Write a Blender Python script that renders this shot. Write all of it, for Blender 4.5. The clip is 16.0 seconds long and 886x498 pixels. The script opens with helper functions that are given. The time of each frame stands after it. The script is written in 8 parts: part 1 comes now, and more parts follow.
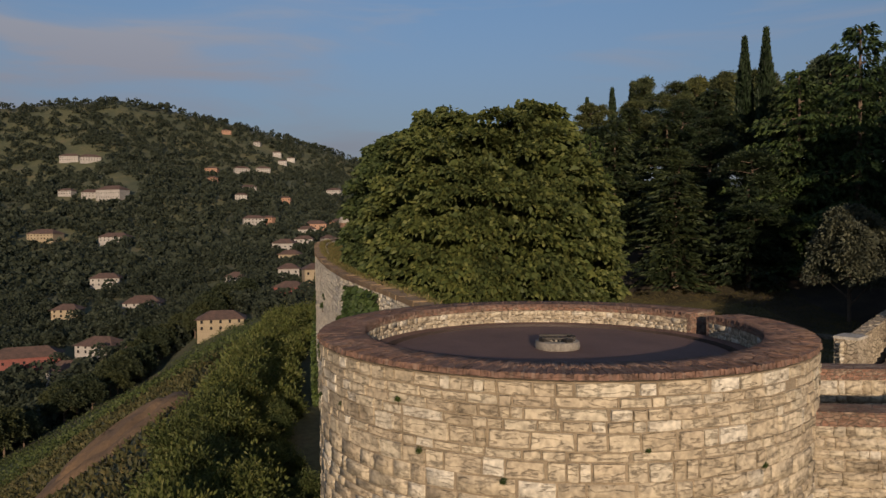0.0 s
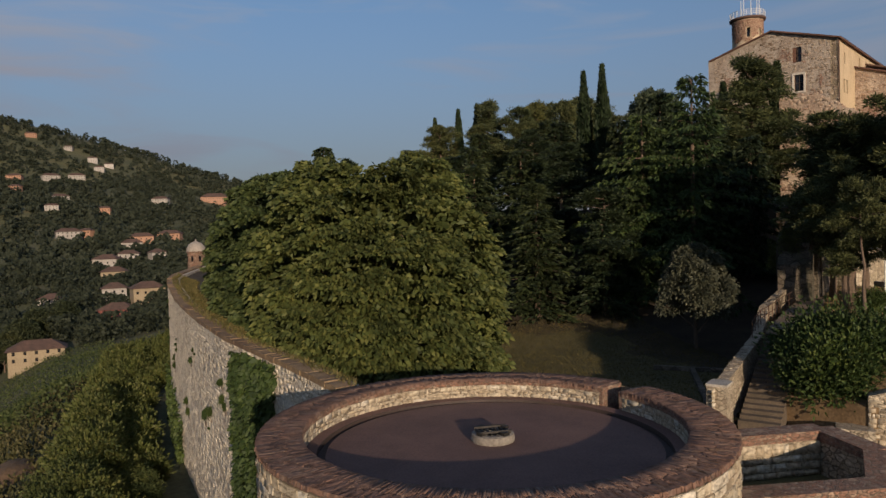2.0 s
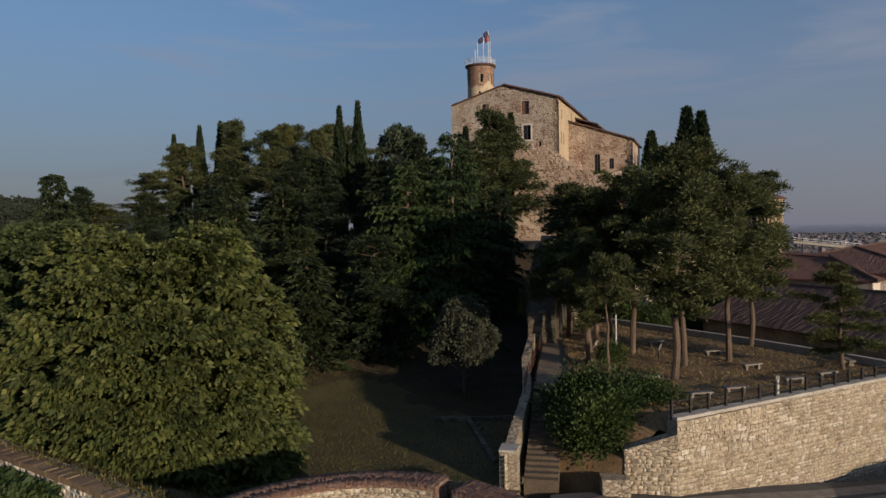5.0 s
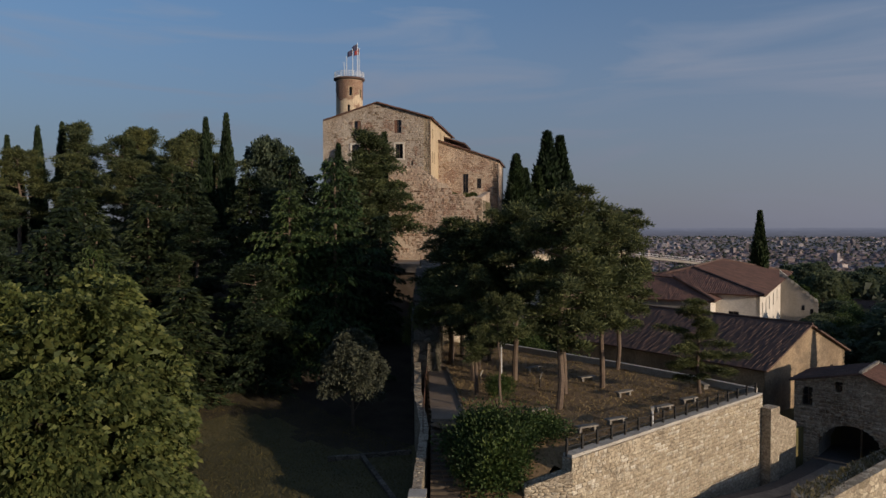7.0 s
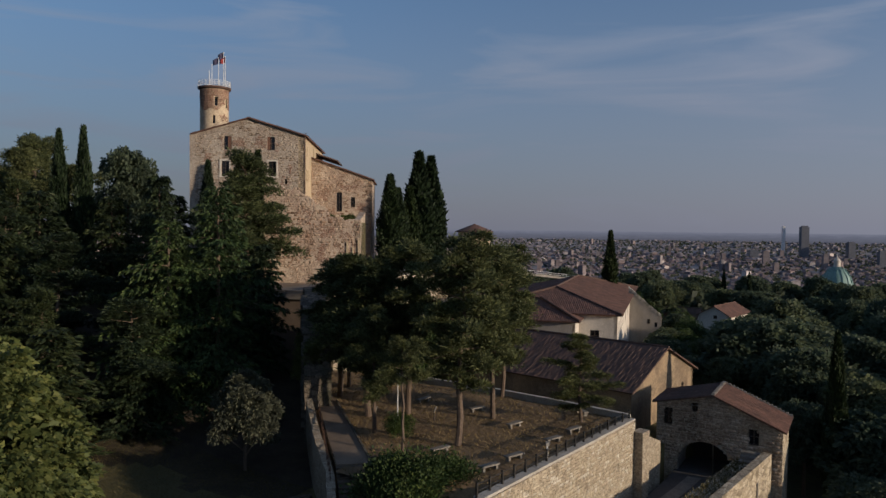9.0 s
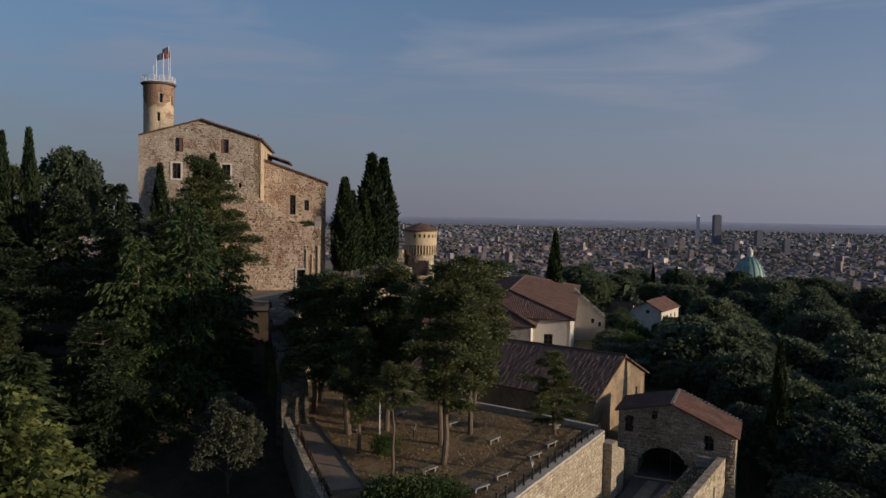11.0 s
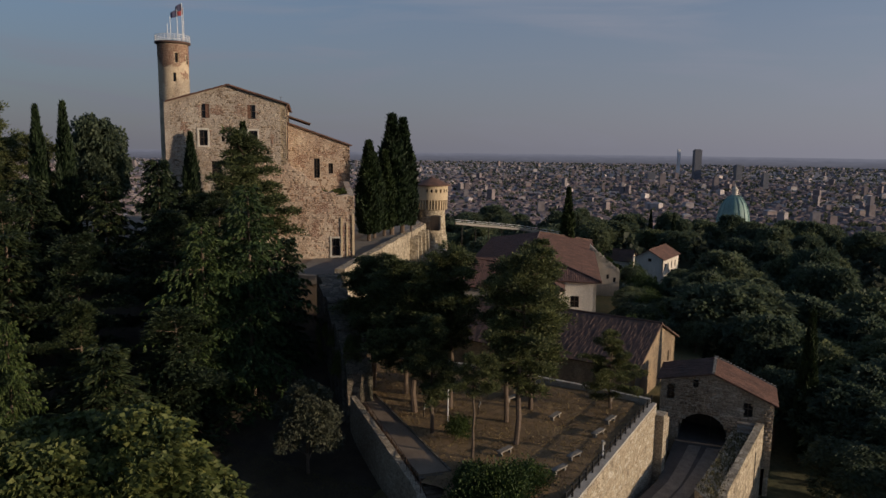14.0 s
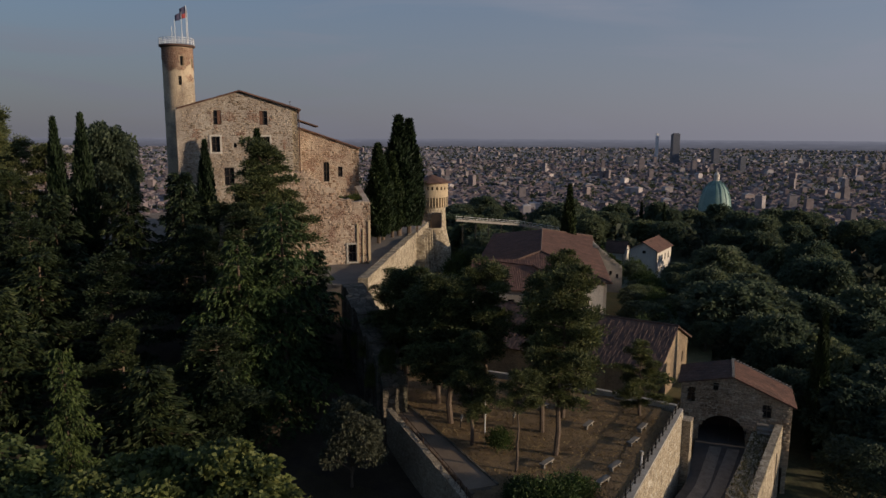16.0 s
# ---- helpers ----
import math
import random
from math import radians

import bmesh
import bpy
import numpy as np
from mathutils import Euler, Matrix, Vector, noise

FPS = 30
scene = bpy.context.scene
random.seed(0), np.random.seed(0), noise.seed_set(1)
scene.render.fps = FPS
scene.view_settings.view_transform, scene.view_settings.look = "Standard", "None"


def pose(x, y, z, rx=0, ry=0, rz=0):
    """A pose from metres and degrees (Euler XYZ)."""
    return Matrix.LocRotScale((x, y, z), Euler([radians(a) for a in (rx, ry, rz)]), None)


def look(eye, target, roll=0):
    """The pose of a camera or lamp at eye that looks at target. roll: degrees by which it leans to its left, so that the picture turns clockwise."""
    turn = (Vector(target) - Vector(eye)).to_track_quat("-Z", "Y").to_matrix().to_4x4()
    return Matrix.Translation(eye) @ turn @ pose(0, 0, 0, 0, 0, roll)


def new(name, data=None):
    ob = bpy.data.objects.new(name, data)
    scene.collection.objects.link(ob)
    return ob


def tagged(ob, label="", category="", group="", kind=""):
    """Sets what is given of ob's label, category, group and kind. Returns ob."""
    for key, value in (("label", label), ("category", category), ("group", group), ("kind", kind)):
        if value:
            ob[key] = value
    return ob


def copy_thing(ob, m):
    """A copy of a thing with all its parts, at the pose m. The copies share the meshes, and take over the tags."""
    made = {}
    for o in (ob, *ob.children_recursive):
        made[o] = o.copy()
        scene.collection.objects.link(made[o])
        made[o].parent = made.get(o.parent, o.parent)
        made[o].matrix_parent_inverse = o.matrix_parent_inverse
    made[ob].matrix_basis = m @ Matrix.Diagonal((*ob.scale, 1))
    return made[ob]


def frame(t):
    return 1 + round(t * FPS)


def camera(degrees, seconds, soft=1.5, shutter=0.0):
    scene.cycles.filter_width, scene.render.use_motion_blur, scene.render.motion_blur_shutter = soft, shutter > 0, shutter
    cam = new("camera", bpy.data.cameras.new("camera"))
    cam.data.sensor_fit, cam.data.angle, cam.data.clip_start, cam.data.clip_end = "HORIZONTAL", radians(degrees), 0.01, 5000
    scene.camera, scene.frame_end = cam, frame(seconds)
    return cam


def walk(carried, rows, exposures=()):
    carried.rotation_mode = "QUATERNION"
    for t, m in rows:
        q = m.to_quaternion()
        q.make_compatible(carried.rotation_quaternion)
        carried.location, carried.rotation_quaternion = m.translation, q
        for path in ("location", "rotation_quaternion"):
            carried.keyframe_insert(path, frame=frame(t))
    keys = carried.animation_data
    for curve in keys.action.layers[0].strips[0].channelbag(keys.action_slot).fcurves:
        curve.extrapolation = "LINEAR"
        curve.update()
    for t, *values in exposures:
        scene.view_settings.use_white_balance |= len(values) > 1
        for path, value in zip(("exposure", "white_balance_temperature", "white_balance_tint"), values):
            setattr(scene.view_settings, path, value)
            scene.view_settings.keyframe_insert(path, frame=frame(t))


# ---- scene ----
cam = camera(65.0, 16.0)
METRES, EYE, TILT, LEAN, TURN = 42.0, 30.0, -1.75, 0.45, 0.0
ROWS = [
    (0.0, 0.0, 0.0, 0.0, -0.0, 0.0, -0.0),
    (0.5, -0.0182, 0.0033, 0.0176, -2.66, 0.07, 0.51),
    (1.0, -0.0377, 0.0067, 0.0372, -5.92, 0.16, 0.99),
    (1.5, -0.0548, 0.0092, 0.0548, -9.29, 0.19, 1.3),
    (2.0, -0.0736, 0.012, 0.0742, -13.29, 0.23, 1.52),
    (2.5, -0.0899, 0.0139, 0.092, -16.99, 0.23, 1.66),
    (3.0, -0.107, 0.0167, 0.1113, -21.15, 0.21, 1.76),
    (3.5, -0.1224, 0.0194, 0.1287, -24.94, 0.15, 1.82),
    (4.0, -0.1397, 0.0249, 0.1467, -28.85, 0.09, 1.79),
    (6.5, -0.2236, 0.0701, 0.2337, -44.47, -0.35, 1.24),
    (7.0, -0.2415, 0.0833, 0.2536, -47.76, -0.42, 1.15),
    (7.5, -0.2576, 0.0966, 0.273, -50.72, -0.5, 1.06),
    (8.0, -0.2761, 0.1128, 0.2935, -53.99, -0.54, 0.96),
    (8.5, -0.293, 0.1291, 0.3135, -56.89, -0.58, 0.87),
    (9.0, -0.3133, 0.1493, 0.3352, -60.03, -0.6, 0.7),
    (11.5, -0.4075, 0.2677, 0.4341, -66.94, -2.75, 0.34),
    (12.0, -0.4236, 0.2955, 0.4545, -67.0, -4.73, 0.38),
    (12.5, -0.4378, 0.3211, 0.4731, -66.97, -5.83, 0.43),
    (13.0, -0.454, 0.349, 0.4928, -67.02, -6.39, 0.53),
    (13.5, -0.4688, 0.3746, 0.51, -67.22, -6.78, 0.64),
    (14.0, -0.4854, 0.4031, 0.5286, -67.74, -7.16, 0.72),
    (14.5, -0.5012, 0.4289, 0.5455, -68.51, -7.47, 0.79),
    (15.0, -0.5181, 0.4582, 0.5646, -69.34, -7.81, 0.91),
    (15.5, -0.5327, 0.4845, 0.5821, -69.61, -8.09, 1.0),
    (16.0, -0.5472, 0.5131, 0.6018, -69.47, -8.38, 1.21),
]
walk(cam, [(t, pose(0, 0, EYE, TILT, LEAN, TURN) @ pose(METRES * x, METRES * y, METRES * z, 90 + pitch, roll, yaw)) for t, x, y, z, yaw, pitch, roll in ROWS],
     exposures=[(0.0, 0.18, 6130.0, 12.0), (2.5, 0.22, 6030.0, 12.0), (4.0, 0.14, 5880.0, 11.0), (9.0, 0.07, 5600.0, 9.0), (12.5, 0.05, 5830.0, 10.0), (16.0, 0.01, 5920.0, 10.0)])
# exposure: the clip darkens a little on its way
# ---- world, sun ----
SUN_EL, SUN_AZ = 9.7, 177.5          # degrees; azimuth clockwise from +y
world = bpy.data.worlds.new("world")
scene.world = world
world.use_nodes = True
wn, wl = world.node_tree.nodes, world.node_tree.links
wn.clear()
w_out = wn.new("ShaderNodeOutputWorld")
w_bg = wn.new("ShaderNodeBackground")
w_sky = wn.new("ShaderNodeTexSky")
w_sky.sky_type = "NISHITA"
w_sky.sun_disc = False
w_sky.sun_elevation, w_sky.sun_rotation = radians(SUN_EL), radians(SUN_AZ)
w_sky.altitude, w_sky.air_density, w_sky.dust_density, w_sky.ozone_density = 250, 1.0, 1.0, 2.6
w_bg.inputs["Strength"].default_value = 0.105
# thin high cloud, streaked along one direction
w_tc = wn.new("ShaderNodeTexCoord")
w_map = wn.new("ShaderNodeMapping")
w_map.inputs["Scale"].default_value = (1.5, 1.2, 9.0)
w_map.inputs["Rotation"].default_value = (0.1, 0.25, 0.5)
w_noise = wn.new("ShaderNodeTexNoise")
w_noise.inputs["Scale"].default_value = 2.2
w_noise.inputs["Detail"].default_value = 7
w_noise.inputs["Distortion"].default_value = 0.6
w_ramp = wn.new("ShaderNodeValToRGB")
w_ramp.color_ramp.elements[0].position, w_ramp.color_ramp.elements[1].position = 0.50, 0.76
w_mul = wn.new("ShaderNodeMath")
w_mul.operation = "MULTIPLY"
w_mul.inputs[1].default_value = 0.8
w_mix = wn.new("ShaderNodeMixRGB")
w_mix.inputs["Color2"].default_value = (3.0, 3.15, 3.5, 1)
wl.new(w_tc.outputs["Generated"], w_map.inputs["Vector"])
wl.new(w_map.outputs["Vector"], w_noise.inputs["Vector"])
wl.new(w_noise.outputs["Fac"], w_ramp.inputs["Fac"])
wl.new(w_ramp.outputs["Color"], w_mul.inputs[0])
w_nw = wn.new("ShaderNodeVectorMath")
w_nw.operation = "DOT_PRODUCT"
w_nw.inputs[1].default_value = (-0.50, 0.84, 0.19)
w_nr = wn.new("ShaderNodeMapRange")
w_nr.interpolation_type = "SMOOTHSTEP"
w_nr.inputs["From Min"].default_value, w_nr.inputs["From Max"].default_value = 0.86, 0.995
w_nr.inputs["To Min"].default_value, w_nr.inputs["To Max"].default_value = 0.0, 0.62
w_band = wn.new("ShaderNodeMapRange")
w_band.interpolation_type = "SMOOTHSTEP"
w_band.inputs["From Min"].default_value, w_band.inputs["From Max"].default_value = 0.34, 0.62
w_bank = wn.new("ShaderNodeMath")
w_bank.operation = "MULTIPLY"
w_sum = wn.new("ShaderNodeMath")
w_sum.operation = "ADD"
w_sum.use_clamp = True
wl.new(w_tc.outputs["Generated"], w_nw.inputs[0])
wl.new(w_nw.outputs["Value"], w_nr.inputs["Value"])
wl.new(w_noise.outputs["Fac"], w_band.inputs["Value"])
wl.new(w_nr.outputs["Result"], w_bank.inputs[0])
wl.new(w_band.outputs["Result"], w_bank.inputs[1])
wl.new(w_mul.outputs["Value"], w_sum.inputs[0])
wl.new(w_bank.outputs["Value"], w_sum.inputs[1])
wl.new(w_sum.outputs["Value"], w_mix.inputs["Fac"])
wl.new(w_sky.outputs["Color"], w_mix.inputs["Color1"])
# mauve haze that thickens towards the horizon
w_sep = wn.new("ShaderNodeSeparateXYZ")
w_hz = wn.new("ShaderNodeMapRange")
w_hz.interpolation_type = "SMOOTHSTEP"
w_hz.inputs["From Min"].default_value, w_hz.inputs["From Max"].default_value = -0.03, 0.42
w_hz.inputs["To Min"].default_value, w_hz.inputs["To Max"].default_value = 0.88, 0.12
w_mix2 = wn.new("ShaderNodeMixRGB")
w_mix2.inputs["Color2"].default_value = (1.62, 1.50, 1.78, 1)
wl.new(w_tc.outputs["Generated"], w_sep.inputs["Vector"])
wl.new(w_sep.outputs["Z"], w_hz.inputs["Value"])
wl.new(w_hz.outputs["Result"], w_mix2.inputs["Fac"])
# the haze is brighter on the side of the sun
w_dot = wn.new("ShaderNodeVectorMath")
w_dot.operation = "DOT_PRODUCT"
w_dot.inputs[1].default_value = (math.sin(radians(SUN_AZ)), math.cos(radians(SUN_AZ)), 0)
w_fw = wn.new("ShaderNodeMapRange")
w_fw.inputs["From Min"].default_value, w_fw.inputs["From Max"].default_value = -0.8, 0.5
w_fw.inputs["To Min"].default_value, w_fw.inputs["To Max"].default_value = 0.86, 1.6
w_hc = wn.new("ShaderNodeVectorMath")
w_hc.operation = "SCALE"
w_hc.inputs[0].default_value = (1.62, 1.52, 1.72)
wl.new(w_tc.outputs["Generated"], w_dot.inputs[0])
wl.new(w_dot.outputs["Value"], w_fw.inputs["Value"])
wl.new(w_fw.outputs["Result"], w_hc.inputs["Scale"])
wl.new(w_hc.outputs["Vector"], w_mix2.inputs["Color2"])
wl.new(w_mix.outputs["Color"], w_mix2.inputs["Color1"])
wl.new(w_mix2.outputs["Color"], w_bg.inputs["Color"])
wl.new(w_bg.outputs["Background"], w_out.inputs["Surface"])

sun_data = bpy.data.lights.new("sun", "SUN")
sun_data.energy, sun_data.angle, sun_data.color = 4.1, radians(0.6), (1.0, 0.75, 0.50)
sun = new("sun", sun_data)
sun_from = Vector((math.sin(radians(SUN_AZ)) * math.cos(radians(SUN_EL)), math.cos(radians(SUN_AZ)) * math.cos(radians(SUN_EL)), math.sin(radians(SUN_EL))))
sun.matrix_world = look(sun_from * 200, (0, 0, 0))


# ---- materials ----
def shader(name):
    m = bpy.data.materials.new(name)
    m.use_nodes = True
    nt = m.node_tree
    return m, nt, nt.nodes, nt.links, nt.nodes["Principled BSDF"]


def ramp_node(n, stops):
    r = n.new("ShaderNodeValToRGB")
    e = r.color_ramp.elements
    while len(e) < len(stops):
        e.new(0.5)
    for k, (p, c) in enumerate(stops):
        e[k].position, e[k].color = p, (*c, 1)
    return r


def noise_node(n, l, scale, detail=5, rough=0.55, coords=None, stretch=None):
    t = n.new("ShaderNodeTexNoise")
    t.inputs["Scale"].default_value, t.inputs["Detail"].default_value, t.inputs["Roughness"].default_value = scale, detail, rough
    tc = n.new("ShaderNodeTexCoord")
    src = tc.outputs["Object"]
    if stretch:
        mp = n.new("ShaderNodeMapping")
        mp.inputs["Scale"].default_value = stretch
        l.new(src, mp.inputs["Vector"])
        src = mp.outputs["Vector"]
    l.new(src, t.inputs["Vector"])
    return t


def mixed(n, l, a, b, fac, mode="MIX"):
    x = n.new("ShaderNodeMixRGB")
    x.blend_type = mode
    for sock, v in (("Color1", a), ("Color2", b), ("Fac", fac)):
        if isinstance(v, (int, float)):
            x.inputs[sock].default_value = v
        elif isinstance(v, tuple):
            x.inputs[sock].default_value = (*v, 1)
        else:
            l.new(v, x.inputs[sock])
    return x.outputs["Color"]


def bumped(n, l, bsdf, height, strength, distance):
    b = n.new("ShaderNodeBump")
    b.inputs["Strength"].default_value, b.inputs["Distance"].default_value = strength, distance
    l.new(height, b.inputs["Height"])
    l.new(b.outputs["Normal"], bsdf.inputs["Normal"])


def plain(name, a, b, scale=2.0, rough=0.85, bump=0.3, fine=14.0, metal=0.0, depth=0.03, stretch=None):
    """A surface of two tones at a large scale, broken by a fine grain."""
    m, nt, n, l, bsdf = shader(name)
    big, small = noise_node(n, l, scale, 6, 0.6, stretch=stretch), noise_node(n, l, fine, 4)
    r = ramp_node(n, [(0.32, a), (0.68, b)])
    l.new(big.outputs["Fac"], r.inputs["Fac"])
    g = ramp_node(n, [(0.25, (0.62, 0.62, 0.62)), (0.75, (1.2, 1.2, 1.2))])
    l.new(small.outputs["Fac"], g.inputs["Fac"])
    l.new(mixed(n, l, r.outputs["Color"], g.outputs["Color"], 1.0, "MULTIPLY"), bsdf.inputs["Base Color"])
    bsdf.inputs["Roughness"].default_value, bsdf.inputs["Metallic"].default_value = rough, metal
    bumped(n, l, bsdf, small.outputs["Fac"], bump, depth)
    return m


def rubble(name, tones, mortar, size=0.3, flat=1.5, stain=(0.12, 0.09, 0.06), stain_at=0.62, plaster=None, plaster_at=0.55, relief=1.0):
    """Rubble masonry: uneven stones, each with its own tone, in recessed mortar, with stains and patches of old plaster."""
    m, nt, n, l, bsdf = shader(name)
    tc = n.new("ShaderNodeTexCoord")
    mp = n.new("ShaderNodeMapping")
    mp.inputs["Scale"].default_value = (1 / size, 1 / size, flat / size)
    l.new(tc.outputs["Object"], mp.inputs["Vector"])
    warp = n.new("ShaderNodeTexNoise")
    warp.inputs["Scale"].default_value = 1.3
    l.new(mp.outputs["Vector"], warp.inputs["Vector"])
    vec = mixed(n, l, mp.outputs["Vector"], warp.outputs["Color"], 0.3)
    cell, edge = n.new("ShaderNodeTexVoronoi"), n.new("ShaderNodeTexVoronoi")
    edge.feature = "DISTANCE_TO_EDGE"
    for v in (cell, edge):
        v.inputs["Scale"].default_value = 1.0
        l.new(vec, v.inputs["Vector"])
    sep = n.new("ShaderNodeSeparateColor")
    l.new(cell.outputs["Color"], sep.inputs["Color"])
    k = len(tones) - 1
    r = ramp_node(n, [(i / k, c) for i, c in enumerate(tones)])
    l.new(sep.outputs["Red"], r.inputs["Fac"])
    er = ramp_node(n, [(0.015, (0, 0, 0)), (0.07, (1, 1, 1))])
    l.new(edge.outputs["Distance"], er.inputs["Fac"])
    col = mixed(n, l, mortar, r.outputs["Color"], er.outputs["Color"])
    height = er.outputs["Color"]
    if plaster:
        pn = noise_node(n, l, 0.22, 8, 0.65)
        pr = ramp_node(n, [(plaster_at, (0, 0, 0)), (plaster_at + 0.06, (1, 1, 1))])
        l.new(pn.outputs["Fac"], pr.inputs["Fac"])
        col = mixed(n, l, col, plaster, pr.outputs["Color"])
        height = mixed(n, l, height, (0.9, 0.9, 0.9), pr.outputs["Color"])
    sn = noise_node(n, l, 0.35, 8, 0.7, stretch=(1, 1, 0.45))
    sr = ramp_node(n, [(stain_at - 0.08, (0, 0, 0)), (stain_at + 0.16, (0.8, 0.8, 0.8))])
    l.new(sn.outputs["Fac"], sr.inputs["Fac"])
    col = mixed(n, l, col, stain, sr.outputs["Color"])
    fine = noise_node(n, l, 9, 5, 0.65)
    fr = ramp_node(n, [(0.3, (0.5, 0.48, 0.45)), (0.7, (1.3, 1.3, 1.3))])
    l.new(fine.outputs["Fac"], fr.inputs["Fac"])
    l.new(mixed(n, l, col, fr.outputs["Color"], 1.0, "MULTIPLY"), bsdf.inputs["Base Color"])
    bsdf.inputs["Roughness"].default_value = 0.92
    bumped(n, l, bsdf, mixed(n, l, height, fine.outputs["Fac"], 0.45), relief, 0.1)
    return m


def piece(name, tones, rough=0.9, spots=(0.1, 0.075, 0.05), island=False, fine=7.0, drift=None, crack=0.5):
    """For single stones and bricks: a tone of its own for each piece, with grain and dark spots."""
    m, nt, n, l, bsdf = shader(name)
    if island:
        rnd = n.new("ShaderNodeNewGeometry").outputs["Random Per Island"]
    else:
        rnd = n.new("ShaderNodeObjectInfo").outputs["Random"]
    k = len(tones) - 1
    r = ramp_node(n, [(i / k, c) for i, c in enumerate(tones)])
    l.new(rnd, r.inputs["Fac"])
    geo = n.new("ShaderNodeNewGeometry")
    a, b = n.new("ShaderNodeTexNoise"), n.new("ShaderNodeTexNoise")
    a.inputs["Scale"].default_value, a.inputs["Detail"].default_value = 1.1, 8
    b.inputs["Scale"].default_value, b.inputs["Detail"].default_value = fine, 6
    for t in (a, b):
        l.new(geo.outputs["Position"], t.inputs["Vector"])
    sr = ramp_node(n, [(0.56, (0, 0, 0)), (0.78, (0.75, 0.75, 0.75))])
    l.new(a.outputs["Fac"], sr.inputs["Fac"])
    col = mixed(n, l, r.outputs["Color"], spots, sr.outputs["Color"])
    fr = ramp_node(n, [(0.28, (0.55, 0.55, 0.55)), (0.62, (1.12, 1.12, 1.12))])
    l.new(b.outputs["Fac"], fr.inputs["Fac"])
    if drift:       # broad weathering over the whole wall
        w = n.new("ShaderNodeTexNoise")
        w.inputs["Scale"].default_value, w.inputs["Detail"].default_value, w.inputs["Roughness"].default_value = 0.28, 9, 0.68
        l.new(geo.outputs["Position"], w.inputs["Vector"])
        wr = ramp_node(n, drift)
        l.new(w.outputs["Fac"], wr.inputs["Fac"])
        col = mixed(n, l, col, wr.outputs["Color"], 1.0, "MULTIPLY")
    # level cracks and broken edges
    mp = n.new("ShaderNodeMapping")
    mp.inputs["Scale"].default_value = (1, 1, 4.5)
    l.new(geo.outputs["Position"], mp.inputs["Vector"])
    c = n.new("ShaderNodeTexNoise")
    c.inputs["Scale"].default_value, c.inputs["Detail"].default_value, c.inputs["Roughness"].default_value = 1.3, 6, 0.6
    l.new(mp.outputs["Vector"], c.inputs["Vector"])
    cr = ramp_node(n, [(0.455, (1, 1, 1)), (0.48, (0.42, 0.38, 0.33)), (0.505, (1, 1, 1))])
    l.new(c.outputs["Fac"], cr.inputs["Fac"])
    col = mixed(n, l, col, cr.outputs["Color"], crack, "MULTIPLY")
    l.new(mixed(n, l, col, fr.outputs["Color"], 1.0, "MULTIPLY"), bsdf.inputs["Base Color"])
    bsdf.inputs["Roughness"].default_value = rough
    bumped(n, l, bsdf, mixed(n, l, b.outputs["Fac"], cr.outputs["Color"], 0.5), 0.9, 0.06)
    return m


def foliage(name, dark, mid, light, through_light=0.25, rough=0.65):
    """Leaves: a tone for each leaf, drifting over the crown and from plant to plant."""
    m, nt, n, l, bsdf = shader(name)
    rnd = n.new("ShaderNodeNewGeometry").outputs["Random Per Island"]
    r = ramp_node(n, [(0.0, dark), (0.55, mid), (1.0, light)])
    l.new(rnd, r.inputs["Fac"])
    big = noise_node(n, l, 0.55, 3)
    br = ramp_node(n, [(0.3, (0.65, 0.68, 0.7)), (0.7, (1.25, 1.2, 1.0))])
    l.new(big.outputs["Fac"], br.inputs["Fac"])
    col = mixed(n, l, r.outputs["Color"], br.outputs["Color"], 1.0, "MULTIPLY")
    info = n.new("ShaderNodeObjectInfo")
    orr = ramp_node(n, [(0.0, (0.75, 0.82, 0.85)), (0.5, (1, 1, 1)), (1.0, (1.22, 1.12, 0.9))])
    l.new(info.outputs["Random"], orr.inputs["Fac"])
    col = mixed(n, l, col, orr.outputs["Color"], 1.0, "MULTIPLY")
    l.new(col, bsdf.inputs["Base Color"])
    bsdf.inputs["Roughness"].default_value = rough
    bsdf.inputs["Specular IOR Level"].default_value = 0.3
    tr = n.new("ShaderNodeBsdfTranslucent")
    l.new(col, tr.inputs["Color"])
    mx = n.new("ShaderNodeMixShader")
    mx.inputs["Fac"].default_value = through_light
    l.new(bsdf.outputs["BSDF"], mx.inputs[1])
    l.new(tr.outputs["BSDF"], mx.inputs[2])
    l.new(mx.outputs["Shader"], n["Material Output"].inputs["Surface"])
    return m


STONE_TONES = [(0.34, 0.28, 0.19), (0.44, 0.37, 0.26), (0.50, 0.43, 0.31), (0.40, 0.33, 0.23), (0.47, 0.41, 0.30), (0.60, 0.55, 0.45)]
m_stone = piece("tower_stone", STONE_TONES)
m_stone_joined = piece("tower_stone_joined", STONE_TONES, island=True)
m_turf = plain("turfed_coping", (0.13, 0.082, 0.052), (0.25, 0.175, 0.095), 0.5, 0.95, 0.6, 9, depth=0.05)
m_curtain_stone = piece("curtain_stone", [(0.60, 0.535, 0.42), (0.67, 0.60, 0.475), (0.72, 0.65, 0.525), (0.56, 0.495, 0.39), (0.69, 0.62, 0.495)], island=True, spots=(0.2, 0.16, 0.11))
m_mortar = plain("lime_mortar", (0.17, 0.135, 0.09), (0.29, 0.235, 0.16), 1.5, 0.95, 0.5, 22)
BRICK_TONES = [(0.14, 0.084, 0.06), (0.165, 0.095, 0.067), (0.185, 0.105, 0.073), (0.15, 0.095, 0.072), (0.20, 0.135, 0.10)]
